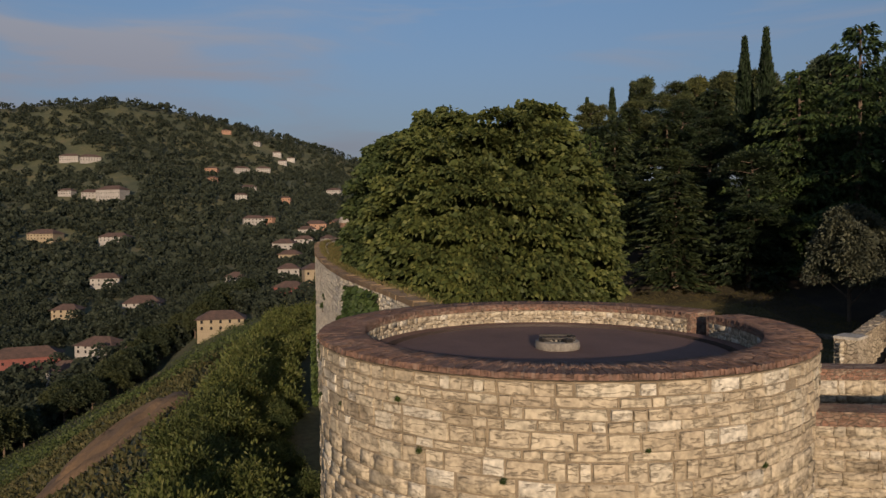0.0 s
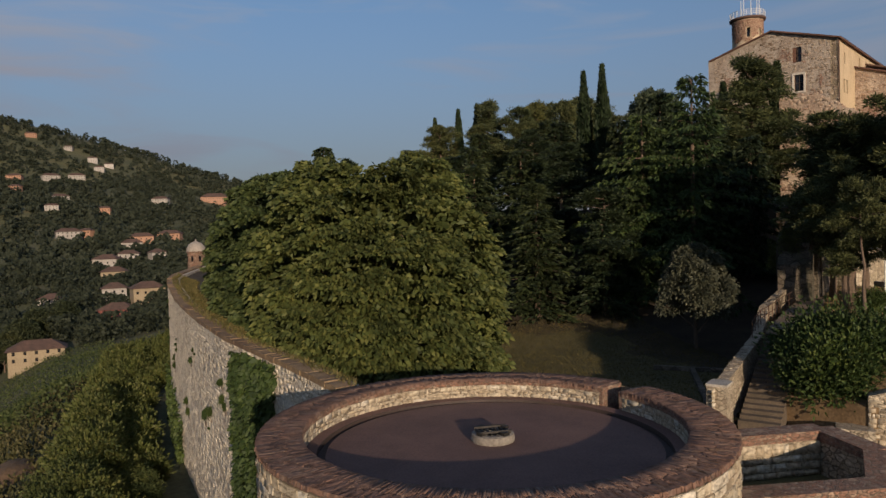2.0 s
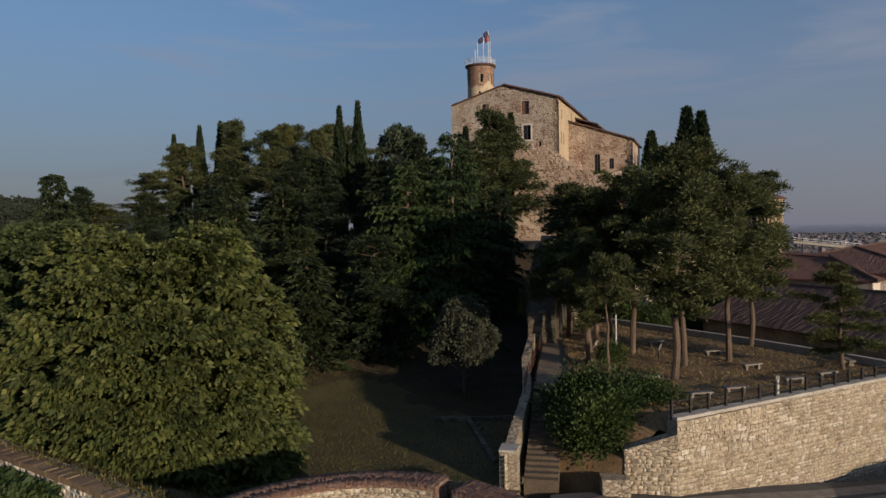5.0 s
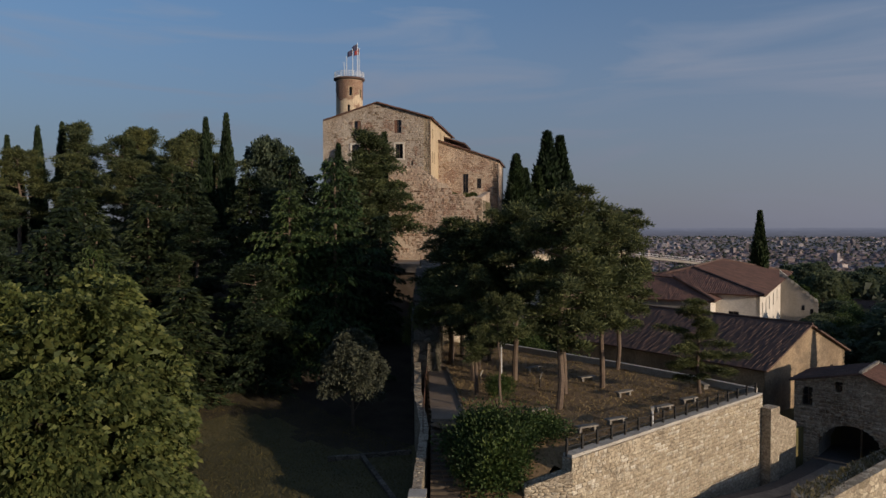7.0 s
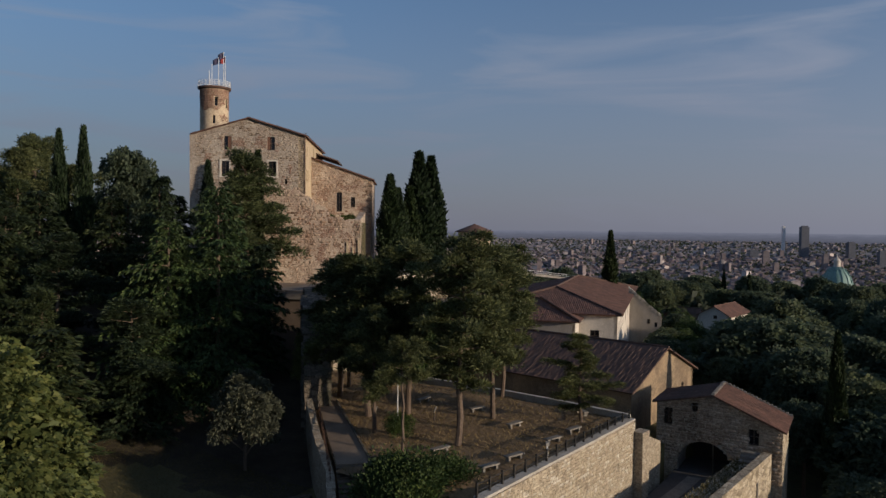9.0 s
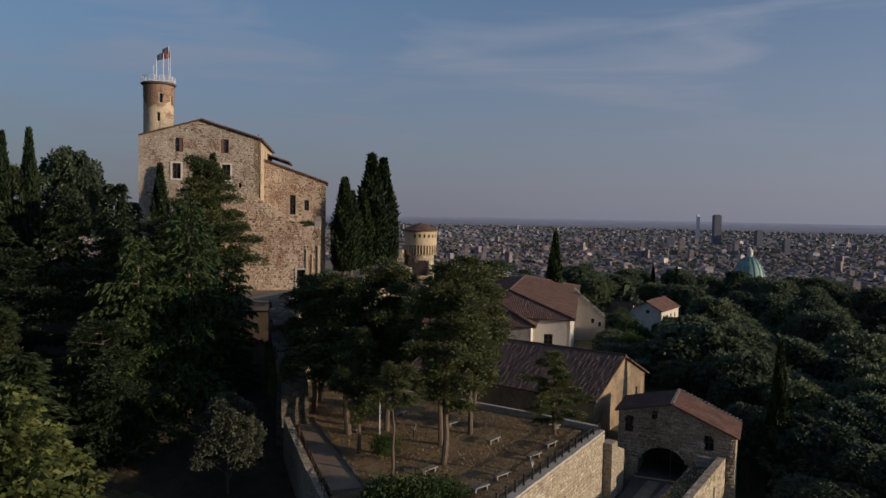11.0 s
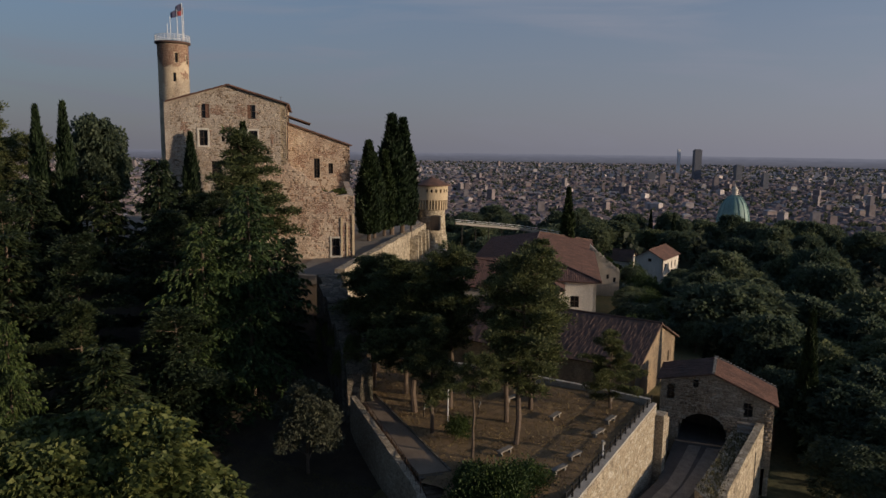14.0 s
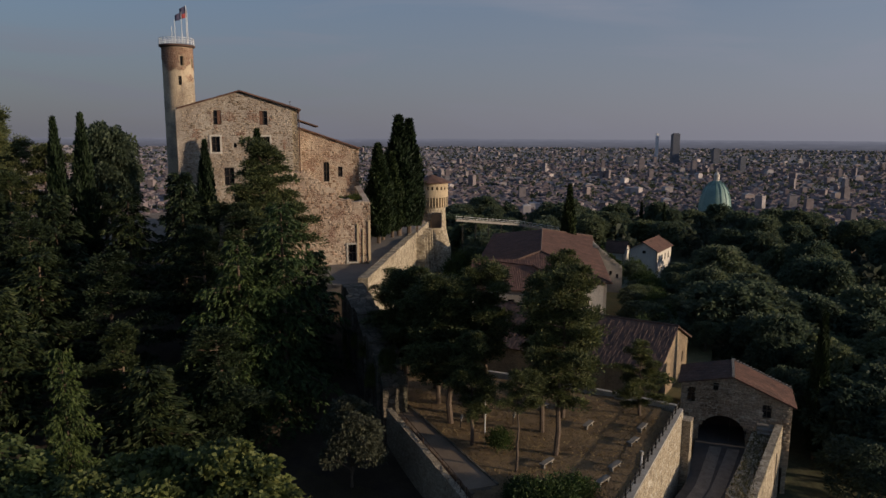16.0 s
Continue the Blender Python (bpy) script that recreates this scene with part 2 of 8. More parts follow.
m_ochre = rubble("ochre_render", [(0.17, 0.13, 0.085), (0.23, 0.175, 0.115), (0.27, 0.21, 0.14)], (0.22, 0.17, 0.11), 0.3, 1.4, stain=(0.12, 0.085, 0.055), stain_at=0.52, plaster=(0.30, 0.225, 0.14), plaster_at=0.45, relief=0.4)
m_brick = piece("coping_brick", BRICK_TONES, spots=(0.05, 0.04, 0.03))
m_brick_joined = piece("coping_brick_joined", BRICK_TONES, spots=(0.05, 0.04, 0.03), island=True)
m_redbrick = rubble("red_brick_course", [(0.20, 0.11, 0.075), (0.27, 0.15, 0.10), (0.18, 0.11, 0.08), (0.36, 0.26, 0.185)], (0.28, 0.225, 0.17), 0.16, 2.2)
m_old_brick = piece("old_brickwork", [(0.20, 0.108, 0.075), (0.28, 0.155, 0.105), (0.24, 0.125, 0.085), (0.33, 0.215, 0.15), (0.18, 0.11, 0.082)], island=True, spots=(0.09, 0.07, 0.055), fine=4.0)
m_floor = plain("tower_floor", (0.11, 0.062, 0.05), (0.16, 0.092, 0.074), 0.5, 0.8, 0.25, 18)
m_gutter = plain("dark_gutter", (0.035, 0.024, 0.02), (0.06, 0.04, 0.033), 1.0, 0.7, 0.2, 18)
m_rubble = rubble("rubble_wall", [(0.28, 0.23, 0.17), (0.40, 0.34, 0.25), (0.47, 0.41, 0.31), (0.33, 0.28, 0.2)], (0.22, 0.18, 0.125), 0.24, 1.6)
m_curtain = rubble("curtain_masonry", [(0.48, 0.39, 0.31), (0.58, 0.53, 0.43), (0.66, 0.61, 0.51), (0.50, 0.44, 0.35)], (0.46, 0.40, 0.31), 0.34, 1.6,
                   plaster=(0.58, 0.54, 0.46), plaster_at=0.54)
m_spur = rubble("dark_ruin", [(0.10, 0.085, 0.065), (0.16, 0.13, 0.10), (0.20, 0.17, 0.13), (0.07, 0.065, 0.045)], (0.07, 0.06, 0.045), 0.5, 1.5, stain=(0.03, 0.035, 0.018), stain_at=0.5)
PALACE_TONES = [(0.29, 0.228, 0.165), (0.39, 0.318, 0.238), (0.45, 0.378, 0.29), (0.33, 0.262, 0.19), (0.42, 0.348, 0.26), (0.53, 0.46, 0.365)]
m_palace_stone = piece("palace_stone", PALACE_TONES, island=True, spots=(0.12, 0.09, 0.07), fine=4.0, drift=[(0.34, (0.50, 0.44, 0.39)), (0.46, (0.82, 0.77, 0.73)), (0.6, (1.06, 1.05, 1.04))], crack=0.4)
m_ruin_stone = piece("ruin_stone", [(0.38, 0.30, 0.23), (0.45, 0.37, 0.285), (0.51, 0.43, 0.34), (0.41, 0.305, 0.23), (0.47, 0.395, 0.305), (0.36, 0.295, 0.23)], island=True, spots=(0.15, 0.10, 0.075), fine=4.0, drift=[(0.36, (0.42, 0.33, 0.28)), (0.46, (0.78, 0.66, 0.58)), (0.6, (1.08, 1.03, 0.98))], crack=0.4)
m_rampart_stone = piece("rampart_stone", [(0.28, 0.23, 0.16), (0.46, 0.39, 0.28), (0.54, 0.47, 0.36), (0.34, 0.28, 0.2), (0.50, 0.44, 0.33)], island=True, spots=(0.12, 0.10, 0.07), fine=4.0, drift=[(0.36, (0.45, 0.41, 0.36)), (0.5, (0.9, 0.88, 0.85)), (0.6, (1.1, 1.08, 1.05))])
m_palace = rubble("palace_masonry", [(0.32, 0.27, 0.215), (0.40, 0.345, 0.28), (0.47, 0.415, 0.345), (0.35, 0.295, 0.235), (0.43, 0.375, 0.31)], (0.40, 0.345, 0.285), 0.22, 1.6,
                  stain=(0.25, 0.19, 0.15), stain_at=0.55, plaster=(0.46, 0.405, 0.335), plaster_at=0.52, relief=0.5)
m_ruin = rubble("ruin_masonry", [(0.33, 0.25, 0.19), (0.43, 0.345, 0.26), (0.50, 0.42, 0.325), (0.37, 0.265, 0.2), (0.45, 0.37, 0.285)], (0.42, 0.34, 0.26), 0.24, 1.6,
                stain=(0.24, 0.155, 0.115), stain_at=0.54, plaster=(0.50, 0.41, 0.315), plaster_at=0.48, relief=0.6)
m_rampart = rubble("rampart_masonry", [(0.22, 0.18, 0.12), (0.46, 0.39, 0.27), (0.58, 0.51, 0.38), (0.30, 0.24, 0.17)], (0.30, 0.25, 0.18), 0.42, 1.4,
                   stain=(0.10, 0.085, 0.06), stain_at=0.58)
m_plaster = plain("warm_plaster", (0.42, 0.33, 0.21), (0.55, 0.44, 0.29), 0.6, 0.9, 0.25, 9, stretch=(1, 1, 0.4))
m_white = plain("white_plaster", (0.52, 0.47, 0.40), (0.66, 0.61, 0.53), 0.5, 0.9, 0.2, 9, stretch=(1, 1, 0.4))
m_grey_render = plain("grey_render", (0.26, 0.235, 0.20), (0.36, 0.33, 0.29), 0.5, 0.9, 0.3, 8, stretch=(1, 1, 0.4))
m_tile = plain("clay_tile", (0.085, 0.046, 0.034), (0.165, 0.084, 0.058), 0.55, 0.9, 0.5, 3.2)
m_tile_old = plain("old_clay_tile", (0.07, 0.045, 0.036), (0.135, 0.08, 0.058), 0.55, 0.92, 0.5, 3.2)
m_glass = plain("dark_window", (0.012, 0.012, 0.014), (0.02, 0.02, 0.023), 1, 0.15, 0.0, 5)
m_shutter = plain("brown_shutter", (0.13, 0.062, 0.038), (0.19, 0.10, 0.062), 3, 0.75, 0.3, 20)
m_dark_wood = plain("dark_wood", (0.04, 0.028, 0.02), (0.07, 0.05, 0.035), 3, 0.7, 0.3, 20)
m_iron = plain("dark_iron", (0.03, 0.028, 0.026), (0.055, 0.05, 0.045), 4, 0.6, 0.2, 30, 0.6)
m_rust = plain("rusty_iron", (0.07, 0.038, 0.024), (0.13, 0.07, 0.042), 3, 0.8, 0.2, 20, 0.3)
m_white_metal = plain("white_painted_metal", (0.62, 0.62, 0.62), (0.72, 0.72, 0.72), 3, 0.5, 0.1, 20)
m_pale_stone = plain("pale_stone", (0.36, 0.33, 0.28), (0.48, 0.45, 0.39), 1.2, 0.85, 0.35, 12)
m_well = plain("grey_worn_stone", (0.17, 0.15, 0.125), (0.27, 0.245, 0.205), 1.4, 0.9, 0.4, 10)
m_bark = plain("pine_bark", (0.085, 0.06, 0.042), (0.17, 0.125, 0.09), 1.6, 0.95, 0.8, 9, depth=0.06, stretch=(1, 1, 0.25))
m_grass = plain("dry_grass", (0.085, 0.085, 0.032), (0.16, 0.13, 0.05), 0.35, 0.95, 0.6, 11, depth=0.08)
m_lawn = plain("lawn", (0.07, 0.066, 0.026), (0.13, 0.108, 0.044), 0.25, 0.95, 0.6, 9, depth=0.08)
m_terrace = plain("dry_terrace_grass", (0.14, 0.092, 0.046), (0.28, 0.185, 0.09), 0.4, 0.95, 0.5, 8, depth=0.05)
m_gravel = plain("gravel_path", (0.17, 0.125, 0.085), (0.25, 0.19, 0.135), 0.5, 0.95, 0.4, 20)
m_road = plain("asphalt_ramp", (0.06, 0.056, 0.052), (0.10, 0.094, 0.088), 0.6, 0.9, 0.3, 25)
m_copper = plain("green_copper", (0.17, 0.28, 0.25), (0.25, 0.36, 0.32), 0.15, 0.6, 0.15, 2)
m_flag = plain("flag_cloth", (0.03, 0.035, 0.08), (0.06, 0.05, 0.10), 2, 0.8, 0.1, 20)
m_flag_red = plain("red_flag_cloth", (0.25, 0.03, 0.03), (0.33, 0.05, 0.05), 2, 0.8, 0.1, 20)
m_ivy = foliage("ivy_leaves", (0.026, 0.046, 0.014), (0.045, 0.075, 0.022), (0.07, 0.10, 0.032), 0.2)
m_chestnut = foliage("chestnut_leaves", (0.048, 0.07, 0.026), (0.092, 0.12, 0.042), (0.148, 0.168, 0.062), 0.32)
m_leafy = foliage("broad_leaves", (0.0704, 0.095, 0.065), (0.1012, 0.1311, 0.0874), (0.132, 0.1596, 0.1098), 0.5)
m_cypress = foliage("cypress_scales", (0.010, 0.020, 0.008), (0.018, 0.034, 0.012), (0.030, 0.048, 0.017), 0.08)
m_conifer = foliage("conifer_needles", (0.0115, 0.0213, 0.0103), (0.0242, 0.0392, 0.0161), (0.0483, 0.065, 0.0264), 0.1)
m_spruce = foliage("bright_conifer_needles", (0.0216, 0.0408, 0.0132), (0.0456, 0.0744, 0.0228), (0.0792, 0.1104, 0.036), 0.15)
m_pine = foliage("pine_needles", (0.0442, 0.0575, 0.026), (0.091, 0.11, 0.0468), (0.1625, 0.1725, 0.0728), 0.3)
m_olive = foliage("olive_needles", (0.022, 0.032, 0.014), (0.042, 0.054, 0.022), (0.07, 0.08, 0.034), 0.15)
m_silver = foliage("grey_green_needles", (0.038, 0.046, 0.036), (0.064, 0.075, 0.058), (0.098, 0.106, 0.085), 0.15)
m_shrub = foliage("shrub_leaves", (0.065, 0.088, 0.026), (0.10, 0.125, 0.04), (0.145, 0.155, 0.06), 0.4)
m_bush = foliage("bush_leaves", (0.022, 0.045, 0.012), (0.045, 0.078, 0.02), (0.08, 0.11, 0.03), 0.2)
m_belt = foliage("belt_leaves", (0.05, 0.064, 0.034), (0.066, 0.082, 0.042), (0.086, 0.1, 0.052), 0.45)
# Far leaves are greyed and lightened, so their tones carry the hill's haze
m_farwood_hazed = foliage("far_leaves_hazed", (0.066, 0.078, 0.054), (0.08, 0.093, 0.064), (0.096, 0.107, 0.073), 0.55)


def city_mat(name, tones):
    m, nt, n, l, bsdf = shader(name)
    rnd = n.new("ShaderNodeNewGeometry").outputs["Random Per Island"]
    k = len(tones) - 1
    r = ramp_node(n, [(i / k, c) for i, c in enumerate(tones)])
    l.new(rnd, r.inputs["Fac"])
    nn = noise_node(n, l, 0.08, 4)
    fr = ramp_node(n, [(0.3, (0.75, 0.75, 0.75)), (0.7, (1.15, 1.15, 1.15))])
    l.new(nn.outputs["Fac"], fr.inputs["Fac"])
    l.new(mixed(n, l, r.outputs["Color"], fr.outputs["Color"], 1.0, "MULTIPLY"), bsdf.inputs["Base Color"])
    bsdf.inputs["Roughness"].default_value = 0.9
    return m


# Town walls and roofs are muted to mauve-grey: distance haze put into the colour
m_citywall_hazed = city_mat("town_walls_hazed", [(0.195, 0.162, 0.164), (0.21, 0.17, 0.168), (0.20, 0.165, 0.165), (0.19, 0.165, 0.17), (0.22, 0.19, 0.19), (0.30, 0.27, 0.268)])
m_cityroof_hazed = city_mat("town_roofs_hazed", [(0.175, 0.13, 0.128), (0.20, 0.136, 0.126), (0.185, 0.132, 0.126), (0.165, 0.137, 0.138), (0.185, 0.162, 0.166)])
# Paler and flatter than the near town: haze painted into the base colour
m_suburb_hazed = city_mat("suburb_render_hazed", [(0.205, 0.185, 0.2), (0.215, 0.19, 0.202), (0.21, 0.187, 0.2), (0.22, 0.195, 0.207), (0.27, 0.248, 0.258)])
m_pale_block = city_mat("pale_block_render", [(0.36, 0.32, 0.31), (0.42, 0.38, 0.37), (0.34, 0.24, 0.20), (0.50, 0.47, 0.46)])
m_tower_white = plain("white_concrete", (0.62, 0.61, 0.62), (0.72, 0.71, 0.72), 0.02, 0.7, 0.0, 0.2)
# Bluish grey that paints haze onto the far towers
m_hazetower = plain("hazed_grey_tower", (0.085, 0.092, 0.115), (0.12, 0.128, 0.155), 0.02, 0.6, 0.0, 0.2)


def land_material():
    """The land: earth, meadow and scrub near the walls; fields, woods and town floor further off."""
    m, nt, n, l, bsdf = shader("land")
    big, mid, fine = noise_node(n, l, 0.012, 6, 0.6), noise_node(n, l, 0.07, 7, 0.65), noise_node(n, l, 1.4, 6, 0.65)
    r1 = ramp_node(n, [(0.3, (0.06, 0.07, 0.034)), (0.5, (0.08, 0.088, 0.042)), (0.72, (0.12, 0.108, 0.06))])
    l.new(mid.outputs["Fac"], r1.inputs["Fac"])
    r2 = ramp_node(n, [(0.4, (0.75, 0.8, 0.8)), (0.62, (1.2, 1.1, 0.95))])
    l.new(big.outputs["Fac"], r2.inputs["Fac"])
    fr = ramp_node(n, [(0.3, (0.6, 0.6, 0.6)), (0.7, (1.25, 1.25, 1.25))])
    l.new(fine.outputs["Fac"], fr.inputs["Fac"])
    col = mixed(n, l, mixed(n, l, r1.outputs["Color"], r2.outputs["Color"], 1, "MULTIPLY"), fr.outputs["Color"], 1, "MULTIPLY")
    # paved ground of the town on the plain
    tc = n.new("ShaderNodeTexCoord")
    sp = n.new("ShaderNodeSeparateXYZ")
    l.new(tc.outputs["Object"], sp.inputs["Vector"])
    mr = n.new("ShaderNodeMapRange")
    mr.interpolation_type = "SMOOTHSTEP"
    mr.inputs["From Min"].default_value, mr.inputs["From Max"].default_value = 640, 900
    l.new(sp.outputs["X"], mr.inputs["Value"])
    pave = ramp_node(n, [(0.35, (0.17, 0.16, 0.15)), (0.6, (0.29, 0.26, 0.262))])
    l.new(mid.outputs["Fac"], pave.inputs["Fac"])
    col = mixed(n, l, col, pave.outputs["Color"], mr.outputs["Result"])
    l.new(col, bsdf.inputs["Base Color"])
    bsdf.inputs["Roughness"].default_value = 0.95
    bumped(n, l, bsdf, fine.outputs["Fac"], 0.6, 0.15)
    return m


m_land = land_material()
m_earth = plain("bare_earth", (0.10, 0.062, 0.033), (0.18, 0.112, 0.058), 0.35, 0.95, 0.7, 3, depth=0.15)


# ---- building helpers ----
class Geo:
    """Collects corners and faces of one mesh."""

    def __init__(self):
        self.v, self.f = [], []

    def add(self, vs, fs):
        k = len(self.v)
        self.v.extend(vs)
        self.f.extend([tuple(i + k for i in f) for f in fs])

    def box(self, m, sx, sy, sz, taper=1.0):
        """A box of that size whose base's middle lies at the pose m; the top is scaled by taper."""
        vs = []
        for z, s in ((0, 1.0), (sz, taper)):
            for x, y in ((-1, -1), (1, -1), (1, 1), (-1, 1)):
                vs.append(tuple(m @ Vector((x * sx * s / 2, y * sy * s / 2, z))))
        self.add(vs, [(3, 2, 1, 0), (4, 5, 6, 7), (0, 1, 5, 4), (1, 2, 6, 5), (2, 3, 7, 6), (3, 0, 4, 7)])

    def prism(self, pts, z0, z1):
        """An upright prism; z0 and z1 are heights or functions of x, y."""
        lo = z0 if callable(z0) else (lambda x, y: z0)
        hi = z1 if callable(z1) else (lambda x, y: z1)
        k = len(pts)
        vs = [(x, y, lo(x, y)) for x, y in pts] + [(x, y, hi(x, y)) for x, y in pts]
        self.add(vs, [tuple(range(k))[::-1], tuple(range(k, 2 * k))] + [(i, (i + 1) % k, k + (i + 1) % k, k + i) for i in range(k)])

    def wall(self, a, b, za, zb, base, thick, side=0.0):
        """A straight wall from a to b with a sloping top; side shifts it to its left."""
        d = Vector((b[0] - a[0], b[1] - a[1])).normalized()
        nx, ny = -d.y, d.x
        s0, s1 = side - thick / 2, side + thick / 2
        q = [(a[0] + nx * s0, a[1] + ny * s0), (b[0] + nx * s0, b[1] + ny * s0), (b[0] + nx * s1, b[1] + ny * s1), (a[0] + nx * s1, a[1] + ny * s1)]
        vs = [(*p, base) for p in q] + [(*q[0], za), (*q[1], zb), (*q[2], zb), (*q[3], za)]
        self.add(vs, [(3, 2, 1, 0), (4, 5, 6, 7), (0, 1, 5, 4), (1, 2, 6, 5), (2, 3, 7, 6), (3, 0, 4, 7)])

    def tube(self, a, b, r0, r1=None, n=8):
        a, b = Vector(a), Vector(b)
        r1 = r0 if r1 is None else r1
        d = (b - a).normalized()
        u = d.orthogonal().normalized()
        w = d.cross(u)
        vs = [tuple(p + (u * math.cos(i * math.tau / n) + w * math.sin(i * math.tau / n)) * r) for p, r in ((a, r0), (b, r1)) for i in range(n)]
        self.add(vs, [(i, (i + 1) % n, n + (i + 1) % n, n + i) for i in range(n)] + [tuple(range(n))[::-1], tuple(range(n, 2 * n))])

    def lathe(self, cx, cy, prof, n=64, a0=0.0, a1=math.tau):
        """Turns a profile of (radius, height) about an upright axis."""
        full = abs(a1 - a0 - math.tau) < 1e-6
        m = n if full else n + 1
        vs = [(cx + r * math.cos(a0 + (a1 - a0) * i / n), cy + r * math.sin(a0 + (a1 - a0) * i / n), z) for r, z in prof for i in range(m)]
        fs = [(j * m + i, j * m + (i + 1) % m, (j + 1) * m + (i + 1) % m, (j + 1) * m + i) for j in range(len(prof) - 1) for i in range(n)]
        self.add(vs, fs)

    def mesh(self, name):
        me = bpy.data.meshes.new(name)
        me.from_pydata(self.v, [], self.f)
        me.update()
        return me


def part(name, src, material, parent=None, label="", smooth=False):
    """Links a mesh (or a Geo) as one object, under a thing or a part."""
    me = src.mesh(name) if isinstance(src, Geo) else src
    if not me.materials:
        me.materials.append(material)
    if smooth:
        me.polygons.foreach_set("use_smooth", [True] * len(me.polygons))
    ob = new(name, me)
    if parent:
        ob.parent = parent
    if label:
        ob["label"] = label
    return ob


def thing(name, label, category, group="", kind="", at=(0, 0, 0)):
    ob = new(name)
    ob.empty_display_size = 0.5
    ob.location = at
    return tagged(ob, label, category, group, kind)


def quads(name, co):
    """A mesh of loose four-cornered faces from an array (n, 4, 3)."""
    n = len(co)
    me = bpy.data.meshes.new(name)
    me.vertices.add(4 * n)
    me.vertices.foreach_set("co", np.ascontiguousarray(co, dtype=np.float32).ravel())
    me.loops.add(4 * n)
    me.loops.foreach_set("vertex_index", np.arange(4 * n, dtype=np.int32))
    me.polygons.add(n)
    me.polygons.foreach_set("loop_start", np.arange(0, 4 * n, 4, dtype=np.int32))
    me.update(calc_edges=True)
    return me


def unit(a):
    return a / np.maximum(np.linalg.norm(a, axis=-1, keepdims=True), 1e-9)


def leaf_quads(p, d, length, width, rng, droop=0.15):
    """Leaves from p along d: folded lozenges."""
    n = len(p)
    d = unit(d)
    side = unit(np.cross(d, unit(rng.normal(size=(n, 3)))))
    up = np.cross(side, d)
    L = (length * rng.uniform(0.7, 1.3, n))[:, None]
    W = (width * rng.uniform(0.7, 1.3, n))[:, None]
    tip = p + d * L
    tip[:, 2] -= (L * droop)[:, 0]
    mid = p + d * L * 0.5
    fold = up * W * 0.18
    return np.stack([p, mid + side * W / 2 + fold, tip, mid - side * W / 2 + fold], 1)


FACE = [(0.035, 0.06), (0.35, 0.03), (0.68, 0.04), (0.96, 0.07), (0.97, 0.93), (0.66, 0.97), (0.33, 0.96), (0.03, 0.93)]


def blocks_mesh(name, o, u, v, w, wear=1.0):
    """Joined worn blocks with uneven eight-cornered faces: corner o, edges u (along), v (up), w (out)."""
    rng = np.random.default_rng(len(o))
    n = len(o)
    vs = [o, o + u, o + u + v, o + v]
    for a, b in FACE:
        ja, jb, jw = (wear * rng.uniform(-0.03, 0.03, (n, 1)), wear * rng.uniform(-0.05, 0.05, (n, 1)), 1 + wear * rng.uniform(-0.14, 0.1, (n, 1)))
        vs.append(o + u * (a + ja) + v * (b + jb) + w * jw)
    co = np.stack(vs, 1).reshape(-1, 3)
    faces = ((4, 5, 6, 7, 8, 9, 10, 11), (0, 1, 7, 6, 5, 4), (1, 2, 8, 7), (2, 3, 11, 10, 9, 8), (3, 0, 4, 11))
    idx = np.array([k for f in faces for k in f])
    loops = ((np.arange(n) * 12)[:, None] + idx[None]).reshape(-1)
    starts = np.cumsum([0] + [len(f) for f in faces])
    me = bpy.data.meshes.new(name)
    me.vertices.add(len(co))
    me.vertices.foreach_set("co", co.astype(np.float32).ravel())
    me.loops.add(len(loops))
    me.loops.foreach_set("vertex_index", loops.astype(np.int32))
    me.polygons.add(n * len(faces))
    me.polygons.foreach_set("loop_start", ((np.arange(n) * int(starts[-1]))[:, None] + starts[None, :-1]).reshape(-1).astype(np.int32))
    me.update(calc_edges=True)
    return me


BLOCKS = {}


def unit_block(kind, k, material):
    """One of eight worn unit blocks, shared by the single stones."""
    key = (kind, k)
    if key not in BLOCKS:
        rng = random.Random(77 + k)
        bm = bmesh.new()
        lo = [bm.verts.new((x + rng.uniform(-0.02, 0.02), 0, z + rng.uniform(-0.02, 0.02))) for x, z in ((0, 0), (1, 0), (1, 1), (0, 1))]
        hi = [bm.verts.new((x + rng.uniform(-0.035, 0.035), 1 + rng.uniform(-0.12, 0.12), z + rng.uniform(-0.06, 0.06))) for x, z in FACE]
        bm.faces.new(hi)
        bm.faces.new(lo[::-1])
        for f in ((lo[0], lo[1], hi[3], hi[2], hi[1], hi[0]), (lo[1], lo[2], hi[4], hi[3]), (lo[2], lo[3], hi[7], hi[6], hi[5], hi[4]), (lo[3], lo[0], hi[0], hi[7])):
            bm.faces.new(f)
        bmesh.ops.recalc_face_normals(bm, faces=bm.faces)
        me = bpy.data.meshes.new(kind)
        bm.to_mesh(me)
        bm.free()
        me.materials.append(material)
        BLOCKS[key] = me
    return BLOCKS[key]


